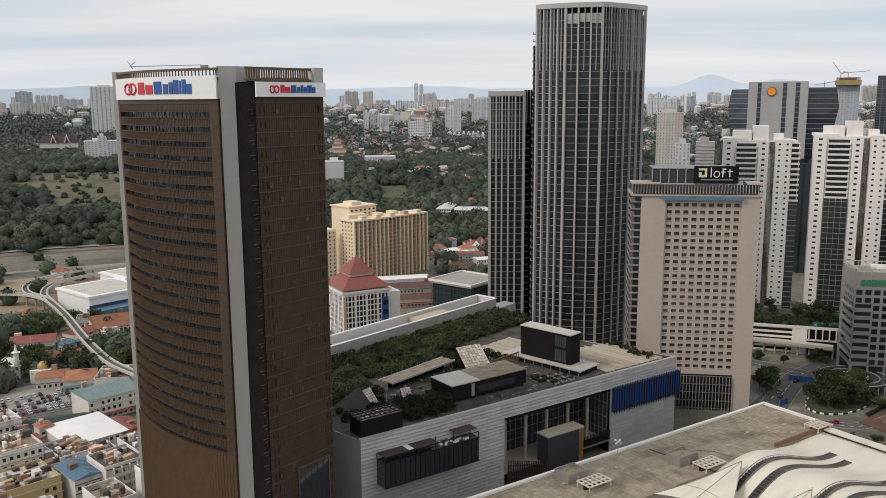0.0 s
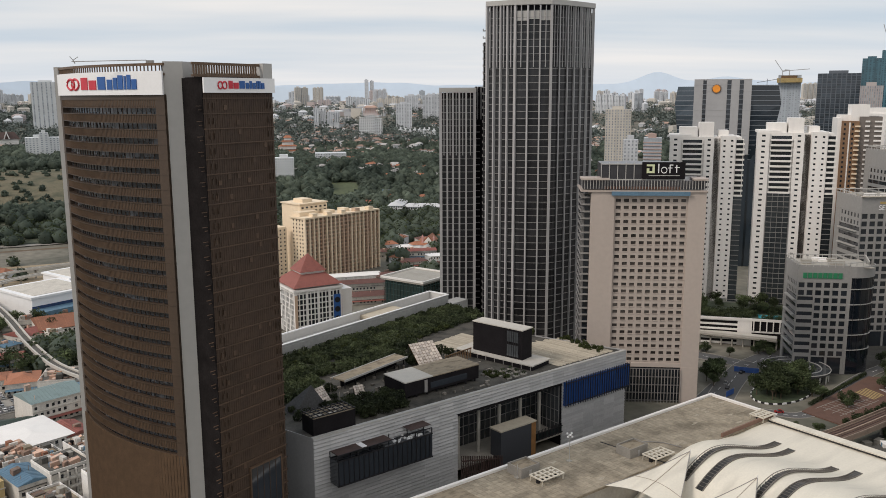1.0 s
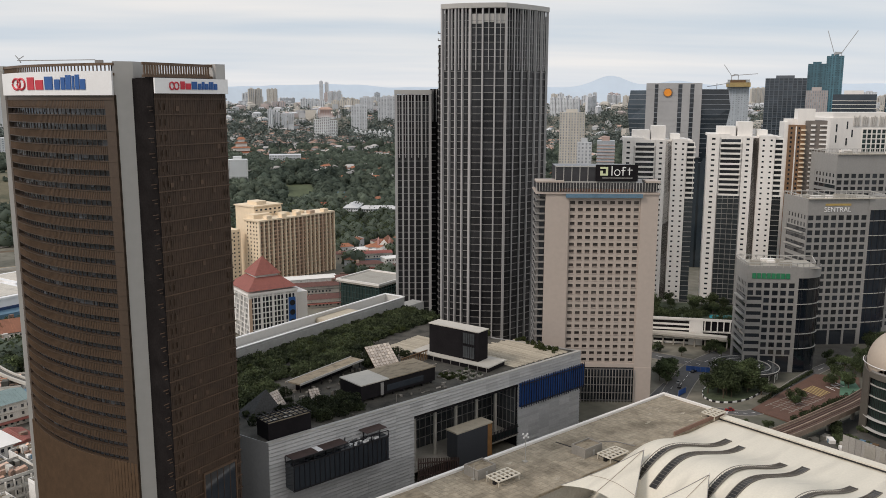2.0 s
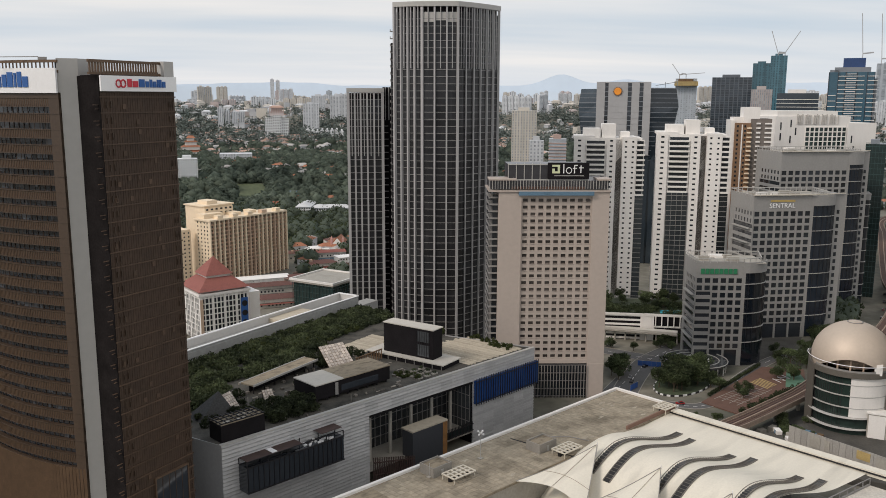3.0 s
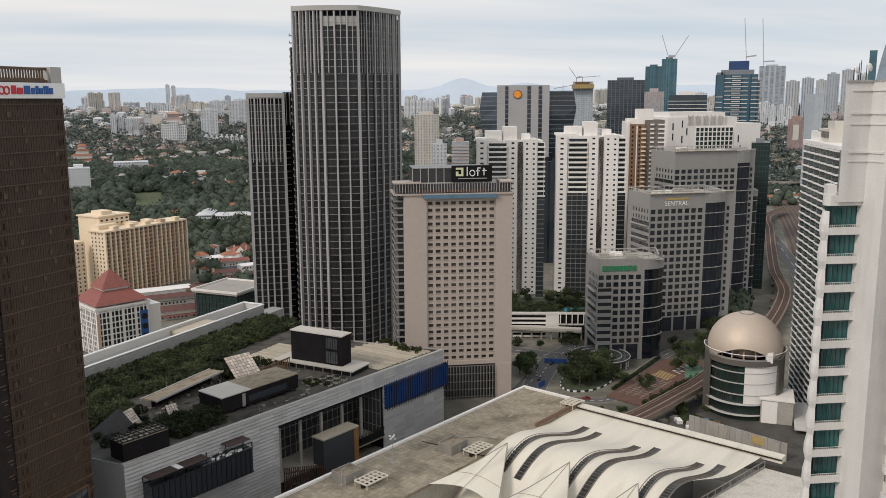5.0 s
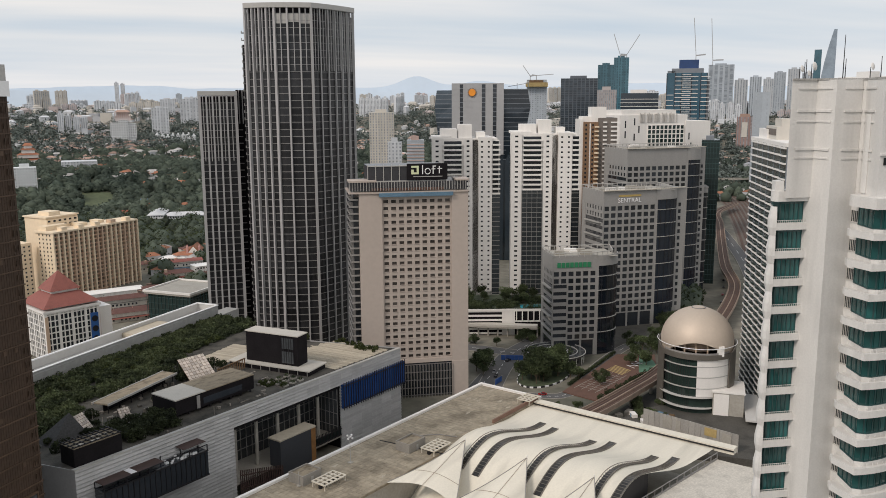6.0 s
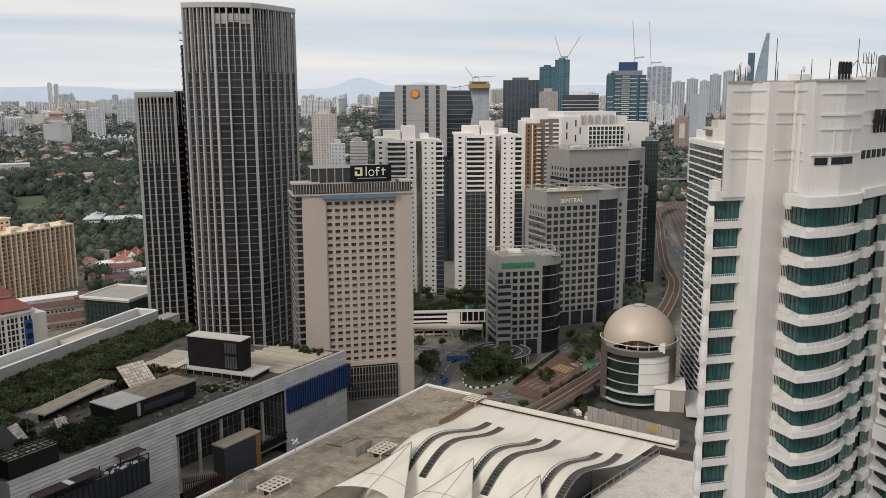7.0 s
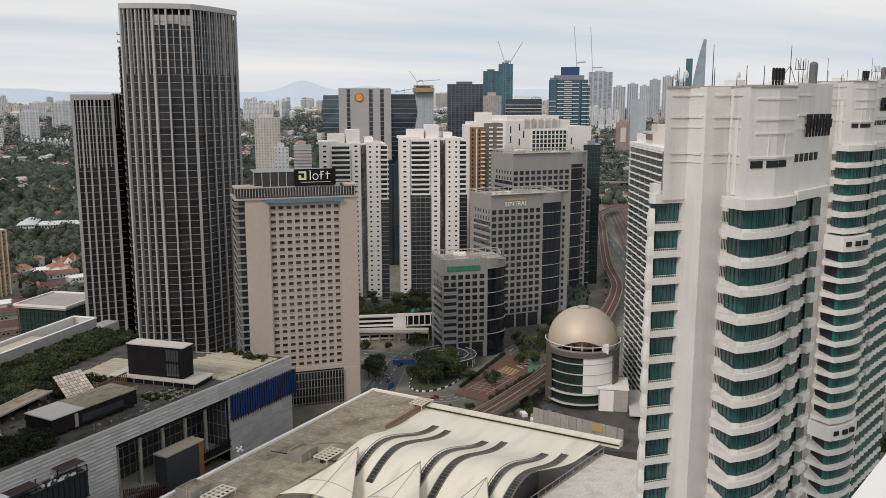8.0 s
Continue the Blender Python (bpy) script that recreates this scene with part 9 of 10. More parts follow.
single("town_paving", Solid().prism([(-262, 262), (-92, 262), (-92, 420), (-165, 460), (-262, 460)], 0, 0.03), M["town_ground"], Matrix(), "alley-dark lanes between the shophouses", "paving", kind="structure")
single("car_park_paving", Solid().prism([(-212, 368), (-160, 402), (-192, 442), (-240, 404)], 0, 0.08), M["asphalt_pale"] if "asphalt_pale" in M else M["paving"], Matrix(), "worn pale asphalt of the open car park", "paving", kind="structure")
cars()


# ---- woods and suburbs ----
# lighter, bluer leaf colour with mid-distance haze put in
M["leaf_mid"] = leafy(material("hazed_woodland_foliage", (0.088, 0.116, 0.094), 0.75, 0.25, 0.012, per_piece=0.22, second=(0.122, 0.148, 0.112), spec=0.15), 0.45)


def woods():
    g = random.Random(31)
    near, mid, far = [], [], []
    for k in range(52000):
        az = g.uniform(-33, 41)
        d = (560 if az > -20 else 400) + 2800 * g.random() ** 1.6
        x, y = polar(az, d)
        if d < 870 and any(abs(x - r[0]) + abs(y - r[1]) < 0.75 * (r[3] + r[4]) * 0.9 for r in TOWN):
            continue
        if az < -20 and d < 480 and (x > -150 or -225 < x < -160 and 362 < y < 420):
            continue
        dens = 0.5 + 0.9 * noise.noise((x / 210, y / 210, 4.0))
        if az < -17:
            dens += 0.75 if d > 800 else 0.1
            scrub = 1060 < d < 1330 and -29 < az < -19.5 and noise.noise((x / 90, y / 90, 1)) > -0.2
            if scrub:
                dens = 0.2
            if 610 < d < 905 and az < -19.5:
                dens = 0.03
        elif az < 15:
            if 860 < d < 1330:
                dens += 0.7
            elif -3 < az < 5 and d < 860:
                dens *= 0.6
            elif d > 1330:
                dens += 0.22 if d < 2000 else -0.05
            if az > -8 and d < 600:
                dens = 0
            if -8.5 < az < -0.5 and d < 790 or -4.3 < az < -2.2 and 1060 < d < 1150:
                dens = 0
        else:
            dens -= 0.15
            if az > 35 and d < 1250:
                dens = 0.0
            if 17 < az < 36 and d < 900:
                dens = 0.4 if az > 29 and d > 580 else 0.0
        if g.random() > dens:
            continue
        z = ground_z(x, y)
        r = g.uniform(3.4, 7.6) * (1 + d / 4200)
        if az < -17 and 1060 < d < 1330 and scrub:
            r *= 0.45
        row = (x, y, z + r * 0.75, r, r * g.uniform(0.75, 1.15))
        (near if d < 1000 else mid if d < 1700 else far).append(row)
    for k in range(420):
        x, y = polar(g.uniform(36.7, 40.5), g.uniform(1530, 2050))
        r = g.uniform(4, 9)
        far.insert(0, (x, y, ground_z(x, y) + r * 0.7, r, r * 0.9))
    near, mid, far = near[:2600], mid[:6800], far[:9800]
    v, f = leaf_cloud(near, 100, 1.25, 40, 1.3)
    single("wood", np_mesh("wood", v, f, M["leaf"]), None, Matrix(), "dense dark green trees between the houses", "trees", kind="stuff")
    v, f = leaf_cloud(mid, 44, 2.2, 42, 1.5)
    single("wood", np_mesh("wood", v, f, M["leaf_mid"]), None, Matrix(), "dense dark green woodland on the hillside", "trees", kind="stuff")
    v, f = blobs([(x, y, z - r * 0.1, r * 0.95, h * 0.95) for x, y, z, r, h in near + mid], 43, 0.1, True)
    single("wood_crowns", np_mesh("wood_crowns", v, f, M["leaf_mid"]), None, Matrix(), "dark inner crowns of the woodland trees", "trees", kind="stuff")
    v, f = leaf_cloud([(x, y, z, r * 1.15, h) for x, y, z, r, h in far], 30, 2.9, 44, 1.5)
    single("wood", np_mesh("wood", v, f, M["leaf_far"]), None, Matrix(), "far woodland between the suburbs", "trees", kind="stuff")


def suburbs():
    """Houses past counting: walls in one mesh, roofs in another."""
    g = random.Random(52)
    walls, roofs, pale, hazed = Solid(), Solid(), Solid(), Solid()
    n = 0
    while n < 1950:
        az = g.uniform(-32, 41)
        d = 620 + 3300 * g.random() ** 1.25
        if n > 1720:
            az, d = g.uniform(-9, 14), g.uniform(1150, 2100)
        x, y = polar(az, d)
        if noise.noise((x / 260, y / 260, 8.0)) < (0.04 if d > 1400 else -0.05) or -5 < az < -0.7 and 960 < d < 1210:
            continue
        if az < -17 and 780 < d < 1500 or (az > 35 and d < 1250) or (17 < az < 36 and d < 1000) or (-9 < az < 0 and d < 790) or (-10 < az < 15 and 850 < d < 1150 and g.random() < 0.8):
            continue
        n += 1
        z = ground_z(x, y)
        w, dd, h = g.uniform(9, 22), g.uniform(8, 12), g.uniform(4, 9)
        a = radians(round(g.uniform(0, 4)) * 45 + 20)
        ca, sa = math.cos(a), math.sin(a)
        s = Solid().box(-w / 2, -dd / 2, -3, w / 2, dd / 2, h)
        walls.add([(x + p * ca - q * sa, y + p * sa + q * ca, z + r) for p, q, r in s.v], s.f)
        s = Solid().hip(-w / 2 - 0.6, -dd / 2 - 0.6, w / 2 + 0.6, dd / 2 + 0.6, h, h + dd * 0.28)
        (pale if g.random() < 0.32 else roofs if d < 1450 else hazed).add([(x + p * ca - q * sa, y + p * sa + q * ca, z + r) for p, q, r in s.v], s.f)
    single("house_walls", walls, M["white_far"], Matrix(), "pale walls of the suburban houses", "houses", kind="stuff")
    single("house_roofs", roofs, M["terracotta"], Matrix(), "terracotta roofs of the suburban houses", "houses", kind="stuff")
    single("house_roofs", hazed, M["terracotta_far"], Matrix(), "hazed red roofs of the outer suburbs", "houses", kind="stuff")
    single("house_roofs", pale, M["roof_pale"], Matrix(), "grey roofs of the suburban houses", "houses", kind="stuff")


M["roof_pale"] = material("grey_roof", (0.30, 0.29, 0.28), 0.8, 0.15, 0.05, per_piece=0.3)
woods()
suburbs()


def clearing(name, az0, az1, d0, d1, mat_, label, lift, ragged):
    """A patch laid on the ground with an uneven rim."""
    v, f, n, m = [], [], 30, 18
    for i in range(n + 1):
        for j in range(m + 1):
            a, q = az0 + (az1 - az0) * i / n, j / m
            e = ragged * noise.noise((a * 0.7, q * 3, 2.0))
            d = d0 + (d1 - d0) * q + e * (1 if 0 < q < 1 else 1.4)
            x, y = polar(a + 0.4 * noise.noise((q * 4, a * 0.2, 5.0)), d)
            v.append((x, y, ground_z(x, y) + lift))
    for i in range(n):
        for j in range(m):
            f.append((i * (m + 1) + j, i * (m + 1) + j + 1, (i + 1) * (m + 1) + j + 1, (i + 1) * (m + 1) + j))
    single(name, Solid().add(v, f), mat_, Matrix(), label, "ground", kind="structure", smooth=True)


M["earth"] = material("bare_earth", (0.36, 0.285, 0.19), 0.95, 0.2, 0.02, 0.35, second=(0.26, 0.205, 0.135))
M["undergrowth"] = material("woodland_undergrowth", (0.058, 0.072, 0.048), 0.95, 0.35, 0.04, 0.2, second=(0.10, 0.11, 0.07))
M["mud"] = material("river_mud", (0.125, 0.088, 0.056), 0.8, 0.2, 0.03, 0.3)
clearing("undergrowth", -36, -16.5, 908, 1750, M["undergrowth"], "dark green undergrowth below the trees", 0.3, 8)
clearing("undergrowth", -10, 16.5, 800, 1360, M["undergrowth"], "dark green undergrowth between the houses", 0.3, 20)
clearing("grass_clearing", -29.0, -19.8, 1080, 1310, M["grass"], "dry grass clearing on the wooded hill", 0.8, 40)
clearing("bare_earth", -36, -18.5, 655, 832, M["earth"], "bare tan earth beside the railway depot", 0.05, 12)
clearing("river_bank", -36, -18.5, 838, 898, M["mud"], "dark brown river bank below the woods", 0.07, 6)
clearing("river_wall", -36, -18.5, 900, 906, M["paving"], "pale concrete river wall", 1.2, 4)
clearing("grass_verge", -36, -24.5, 612, 652, M["grass"], "worn grass beside the monorail", 0.06, 5)
clearing("grass_clearing", -4.3, -2.2, 1075, 1150, M["lawn"], "green lawn between the trees", 0.8, 15)


def far_city():
    """Low blocks and ranks of flats past counting towards the horizon."""
    g = random.Random(91)
    tones = [Solid(), Solid(), Solid(), Solid()]
    u = Solid()

    def put(dst, b, x, y, z, a):
        c, n_ = math.cos(a), math.sin(a)
        dst.add([(x + p * c - q * n_, y + p * n_ + q * c, z + r) for p, q, r in b.v], b.f)

    for k in range(5200):
        d, az = 1650 + 3100 * g.random() ** 0.8, g.uniform(-34, 48)
        x, y = polar(az, d)
        if noise.noise((x / 420, y / 420, 6.0)) < (0.08 if d < 2600 else -0.16) or az < -16 and d < 2300 or -9 < az < 5 and d < 2150:
            continue
        w, e, h = g.uniform(9, 34), g.uniform(8, 18), g.choice([4, 5, 6, 8, 10, 14, 20]) * g.uniform(0.8, 1.3)
        a, z = radians(g.uniform(-40, 40)), ground_z(x, y)
        b = Solid().box(-w / 2, -e / 2, -4, w / 2, e / 2, h)
        if g.random() < 0.4:
            b.hip(-w / 2 - 0.6, -e / 2 - 0.6, w / 2 + 0.6, e / 2 + 0.6, h, h + e * 0.3)
        put(tones[g.choice((0, 0, 1, 1, 2, 3))], b, x, y, z, a)
    # ranks of slim flats
    for k in range(150):
        d, az = 2400 + 2250 * g.random(), g.uniform(-33, 47) if k < 120 else g.uniform(-9, 20)
        if az < -17 and d < 2900 or -9 < az < 5 and d < 2700:
            continue
        x, y = polar(az, d)
        z, a = ground_z(x, y), radians(-az + g.uniform(-35, 35))
        h, w, n, tn = min(g.uniform(20, 85), 151 + d * g.uniform(0.0, 0.014) - z), g.uniform(14, 24), g.randint(2, 5), g.choice((0, 0, 0, 1, 2))
        if h < 14:
            continue
        for i in range(n):
            hh, x0 = h * g.uniform(0.9, 1.0), (i - n / 2) * w * 1.12
            b = Solid().box(x0, 0, -4, x0 + w, 15, hh).box(x0 + w * 0.3, 3, hh, x0 + w * 0.7, 12, hh + 3.5)
            put(tones[tn], b, x, y, z, a)
            b = Solid()
            for q in (0.12, 0.42, 0.72):
                for j in range(int(hh / 3.6)):
                    b.box(x0 + w * q, -0.25, 2 + j * 3.6, x0 + w * (q + 0.16), 0.1, 3.9 + j * 3.6)
            put(u, b, x, y, z, a)
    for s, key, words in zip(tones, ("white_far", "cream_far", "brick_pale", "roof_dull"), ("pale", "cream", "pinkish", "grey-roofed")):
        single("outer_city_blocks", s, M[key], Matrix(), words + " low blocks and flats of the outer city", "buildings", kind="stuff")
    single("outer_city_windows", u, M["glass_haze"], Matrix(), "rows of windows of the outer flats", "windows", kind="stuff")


# outer walls: pinkish tone greyed by haze held in the colour
M["brick_pale"] = material("hazed_pinkish_render", (0.46, 0.40, 0.39), 0.85, 0.08, 0.01, per_piece=0.2)
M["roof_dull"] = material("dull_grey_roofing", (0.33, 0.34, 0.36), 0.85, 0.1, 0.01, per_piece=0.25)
# pane tint lifted with haze, to lower far contrast
M["glass_haze"] = glass_material("hazed_far_window", (0.24, 0.27, 0.30), 0.4, 0.25)
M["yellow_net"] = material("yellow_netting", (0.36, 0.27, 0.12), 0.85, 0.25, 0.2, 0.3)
# grey wall tone with the haze painted in
M["haze_grey"] = material("hazed_grey_render", (0.43, 0.45, 0.47), 0.85, 0.05, 0.01, per_piece=0.08)
M["slate_mid"] = material("dark_slate_panel", (0.10, 0.115, 0.135), 0.6, 0.08, 0.05)
M["brick_red"] = material("red_brick_render", (0.31, 0.215, 0.195), 0.85, 0.08, 0.03, per_piece=0.1)
M["glass_sea"] = glass_material("deep_teal_glass", (0.022, 0.065, 0.095), 0.12, 0.35)
M["white_bright"] = material("bright_white_render", (0.66, 0.68, 0.69), 0.8, 0.05, 0.05)
far_city()


def longhouse():
    t = thing("longhouse", pose(*polar(-25.3, 1640), 68, 0, 0, 24), "long hall with dark brown roof and white gables", "building")
    part("wall", Solid().box(0, 0, 0, 62, 16, 9), M["white"], t)
    part("roof", Solid().hip(-3, -3, 65, 19, 9, 21, 0.4), M["rust_dark"], t, "dark brown pitched roof")
    for x in (22, 44):
        part("gable", Solid().add([(x - 5, -4, 9), (x + 5, -4, 9), (x, -4, 23), (x - 5, 6, 9), (x + 5, 6, 9), (x, 6, 23)], [(0, 1, 2), (5, 4, 3), (0, 2, 5, 3), (1, 4, 5, 2), (0, 3, 4, 1)]), M["white"], t, "white pointed gable")
        # dark triangle paints the shade inside the white gable
        part("gable_shade", Solid().add([(x - 3.2, -4.1, 9), (x + 3.2, -4.1, 9), (x, -4.1, 19)], [(0, 1, 2)]), M["rust_dark"], t)


longhouse()


def red_hall():
    x, y = polar(-2.9, 1012)
    t = thing("red_roofed_hall", pose(x, y, ground_z(x, y) - 1, 0, 0, -6), "low pavilion with broad bright red roof", "building")
    part("wall", Solid().box(0, 0, 0, 34, 14, 5), M["white"], t)
    part("roof", Solid().hip(-3, -3, 37, 17, 5, 10, 0.5), M["red_bright"], t, "bright red hipped roof")


M["red_bright"] = material("bright_red_roof", (0.36, 0.10, 0.065), 0.75, 0.12, 0.1, 0.2)
red_hall()


# ---- far towers ----
def far_tower(az0, az1, d, top, wall="white_far", glass="glass_pale", cols=6, fill=(0.45, 0.5), storey=3.4, label="pale rendered high-rise block of flats", crown=True, bands=False, band=0.24):
    x, y = polar(az0, d)
    x1, y1 = polar(az1, d)
    W = math.hypot(x1 - x, y1 - y)
    z0 = ground_z(x, y) - 4
    t = thing("high_rise", pose(x, y, z0, 0, 0, math.degrees(math.atan2(y1 - y, x1 - x))), label, "building", "distant high-rises")
    H = top - z0
    dep = min(W * 0.8, 30)
    if bands:
        part("core", Solid().box(0, 0.6, 0, W, dep, H), M[glass], t)
        s = Solid()
        for k in range(int(H / (storey * 1.0))):
            s.box(-0.3, 0, k * storey, W + 0.3, dep + 0.3, k * storey + storey * band)
        tagged(part("band_cladding", s, M[wall], t), kind="stuff")
    else:
        if cols >= 8 and d > 1600:
            # a row of slim towers on one base
            n = max(2, cols // 3)
            q = random.Random(int(d + W * 10))
            for i in range(n):
                hh = H * q.uniform(0.78, 1.0) if i else H
                a, b = W * i / n, W * (i + 0.82) / n
                part("tower", Solid().box(a, 0.6, 0, b, dep, hh).box(a + (b - a) * 0.3, 2, hh, b - (b - a) * 0.3, dep - 2, hh + 4), M[wall], t)
                rows = max(3, int((hh - H * 0.3) / storey))
                facade(t, a, b, hh - rows * storey, hh, 0, 3, rows, 0.36, 0.92, M[wall], M[glass], 0.6, singly=False)
            return t
        part("core", Solid().box(0, 0.6, 0, W, dep, H), M[wall], t)
        rows = max(3, int(min(H, 150) / storey))
        facade(t, 0, W, H - rows * storey, H, 0, cols, rows, fill[0], fill[1], M[wall], M[glass], 0.6, singly=False)
    if crown:
        part("roof_house", Solid().box(W * 0.25, dep * 0.2, H, W * 0.7, dep * 0.8, H + 4), M[wall], t)
    return t


far_tower(-22.25, -20.5, 2200, 183, "white_bright", cols=7, fill=(0.3, 0.9), label="broad pale apartment high-rise above the woods")
for a, b in ((-27.6, -26.9), (-26.74, -25.87), (-25.62, -24.54)):
    far_tower(a, b, 2700, 145, "cream_far", cols=5, fill=(0.3, 0.8), label="pale apartment slab among the hills")
far_tower(-22.8, -20.9, 1500, 84, "white_bright", cols=10, label="low white banded block above the woods")
far_tower(-22.0, -21.5, 1495, 92, "white_bright", cols=2, label="white stair tower of the hillside block")


def stepped_tower():
    """White flats in three steps under brown open crowns."""
    x, y = polar(-2.27, 1850)
    t = thing("high_rise", pose(x, y, 56, 0, 0, 1.5), "white apartment tower stepped under brown open crowns", "building", "distant high-rises")
    for x0, x1, z, dy in ((0, 16, 46, 0), (16, 34, 52, -3), (34, 50, 44, 0)):
        part("block", Solid().box(x0, dy + 0.6, 0, x1, 22, z), M["white_bright"], t)
        facade(t, x0, x1, 2, z, dy, 4, int(z / 3.3), 0.5, 0.5, M["white_bright"], M["glass_grey"], 0.6, singly=False)
    part("crown", Solid().box(10, 4, 50, 40, 20, 60).box(13, 6, 60, 37, 18, 67), M["brick_pale"], t, "pinkish stepped crown")
    cr = Solid()
    for k in range(9):
        cr.box(10 + 3.6 * k, 3, 56, 11.2 + 3.6 * k, 4.2, 66 + 3 * (k % 2))
    part("crown_frame", cr, M["brick_far"], t)
    part("roof", Solid().hip(9, 3, 41, 21, 67, 72), M["terracotta_far"], t, "hazed red hipped roof")
    part("podium", Solid().box(6, -14, 0, 52, 0, 9), M["white_far"], t)


stepped_tower()
far_tower(-5.25, -3.49, 2100, 120, cols=12, label="row of pale apartment blocks")
far_tower(0.21, 1.26, 2100, 130, cols=6, label="pale apartment tower with red roof")
far_tower(0.78, 1.68, 2600, 150, cols=6)
far_tower(1.98, 3.15, 2300, 150, cols=6, label="cream apartment tower in the haze")
far_tower(-3.1, -1.41, 2900, 146, cols=10)
far_tower(-6.83, -5.34, 3300, 166, cols=8)
far_tower(-1.85, -1.6, 4300, 231, cols=4)
far_tower(-1.5, -1.25, 4300, 226, cols=4)
far_tower(14.08, 15.74, 1100, 129, "cream_far", cols=9, fill=(0.4, 0.6), label="cream apartment tower behind the hotel")
far_tower(15.29, 16.24, 820, 105, cols=4, label="slim white tower with a red stripe")
far_tower(16.58, 17.73, 900, 103, "brick_far", bands=True, label="brown banded office block")
far_tower(24.57, 25.9, 1500, 178, "slate_pale", cols=8, label="unfinished tower with yellow top screens", crown=False)
ys = thing("site_screen", pose(*polar(24.5, 1490), 162, 0, 0, -25), "yellow safety screens round an unfinished roof", "screen")
part("screen", Solid().box(0, 0, 4, 38, 24, 11), M["yellow_net"], ys)
part("roof_works", Solid().box(6, 5, 11, 30, 18, 15), M["rust"], ys)
far_tower(26.81, 29.2, 1300, 175, "slate_mid", "glass_wing", cols=9, fill=(0.82, 0.86), label="dark grey twin office tower")
far_tower(29.19, 30.26, 1900, 217, "glass_teal", "glass_teal", cols=6, label="teal glass tower under construction")
far_tower(30.2, 31.16, 1900, 232, "glass_teal", "glass_teal", cols=6, label="taller teal glass tower under construction")
far_tower(29.18, 30.42, 1100, 156, "mauve", cols=10, fill=(0.5, 0.85), label="mauve-grey tower with close ribs")
far_tower(30.7, 33.09, 1000, 151, "white", "glass_wing", bands=True, storey=4.0, band=0.13, label="dark glass block with white floor bands")


def blue_tower():
    """Teal glass office tower with broken white bands."""
    x, y = polar(33.53, 900)
    t = thing("high_rise", pose(x, y, 0, 0, 0, -35), "teal glass office tower with broken white bands", "building", "distant high-rises")
    W, top = 40.0, 170.0
    part("core", Solid().box(0.5, 1, 0, W - 0.5, 32, top), M["glass_sea"], t)
    part("side_core", Solid().box(W - 0.6, 3, 0, W + 2.2, 30, top - 6), M["slate"], t)
    part("rooftop_screen", Solid().box(12, 3, top, 31, 26, 183), M["glass_blue"], t, "dark blue rooftop screen")
    part("roof_steps", Solid().box(5, 2, top, 36, 28, top + 4.5).box(1, 2, top, 9, 24, top + 2.2), M["slate"], t)
    long_, short, edge_ = (Solid().box(a, 0.2, 0, b, 1.2, 0.5).mesh("white_band", M["white"]) for a, b in ((W * 0.22, W - 9), (15.5, 24), (W - 6, W + 2.4)))
    for k in range(21):
        z = top - 4 - k * 4.1
        for j, me in enumerate((long_, short, edge_)):
            part("white_band", me, None, t, at=pose(0, 0, z + (2.0 if j == 1 else 0)))
    li = Solid().box(0.8, 0.4, 0, 7.5, 1.1, 0.5).mesh("white_band", M["white"])
    for k in range(16):
        part("white_band", li, None, t, at=pose(0, 0, top - 22 - k * 5.2))
    for x in (0.2, 8.4, 14.8, 24.4, 33.2, W - 0.6):
        part("mullion", Solid().box(x, 0.3, 60, x + 0.6, 1.2, top), M["glass_navy"], t)


blue_tower()
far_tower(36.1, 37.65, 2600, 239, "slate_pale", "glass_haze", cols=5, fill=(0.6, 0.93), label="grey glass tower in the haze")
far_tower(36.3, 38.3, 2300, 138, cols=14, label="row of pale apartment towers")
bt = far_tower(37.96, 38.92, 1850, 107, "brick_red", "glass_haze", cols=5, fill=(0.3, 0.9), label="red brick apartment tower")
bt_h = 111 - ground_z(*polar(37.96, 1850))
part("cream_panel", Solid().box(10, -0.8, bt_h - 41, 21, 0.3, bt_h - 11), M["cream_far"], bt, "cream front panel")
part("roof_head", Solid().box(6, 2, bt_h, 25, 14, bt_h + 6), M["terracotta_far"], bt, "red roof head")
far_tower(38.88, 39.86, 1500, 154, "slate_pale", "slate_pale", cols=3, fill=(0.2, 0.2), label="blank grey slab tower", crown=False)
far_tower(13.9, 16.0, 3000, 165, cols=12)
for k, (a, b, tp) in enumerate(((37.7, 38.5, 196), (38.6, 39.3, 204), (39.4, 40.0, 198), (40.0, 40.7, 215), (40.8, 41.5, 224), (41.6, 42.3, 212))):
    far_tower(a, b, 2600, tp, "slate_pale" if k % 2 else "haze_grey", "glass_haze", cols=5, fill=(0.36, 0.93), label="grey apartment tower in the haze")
tm = thing("temple", pose(*polar(-7.0, 1580), ground_z(*polar(-7.0, 1580)) + 1, 0, 0, 7), "stepped temple with stacked red tile roofs", "building")
for k, (w, z) in enumerate(((20, 0), (15, 9), (10, 17), (6, 24))):
    part("storey", Solid().box(-w, -w * 0.5, z, w, w * 0.5, z + 6), M["white"], tm)
    part("roof", Solid().hip(-w - 2, -w * 0.5 - 2, w + 2, w * 0.5 + 2, z + 5.5, z + 10, 0.4), M["terracotta"], tm, "red tile roof")
far_tower(-7.88, -6.64, 1150, 66, "white_bright", cols=8, label="low white hillside block")
far_tower(-5.24, -3.16, 1300, 62, cols=12, crown=False, label="white terrace row on the hillside")
far_tower(0.35, 2.93, 1950, 73, "white_bright", cols=24, crown=False, label="long pale terrace above the trees")


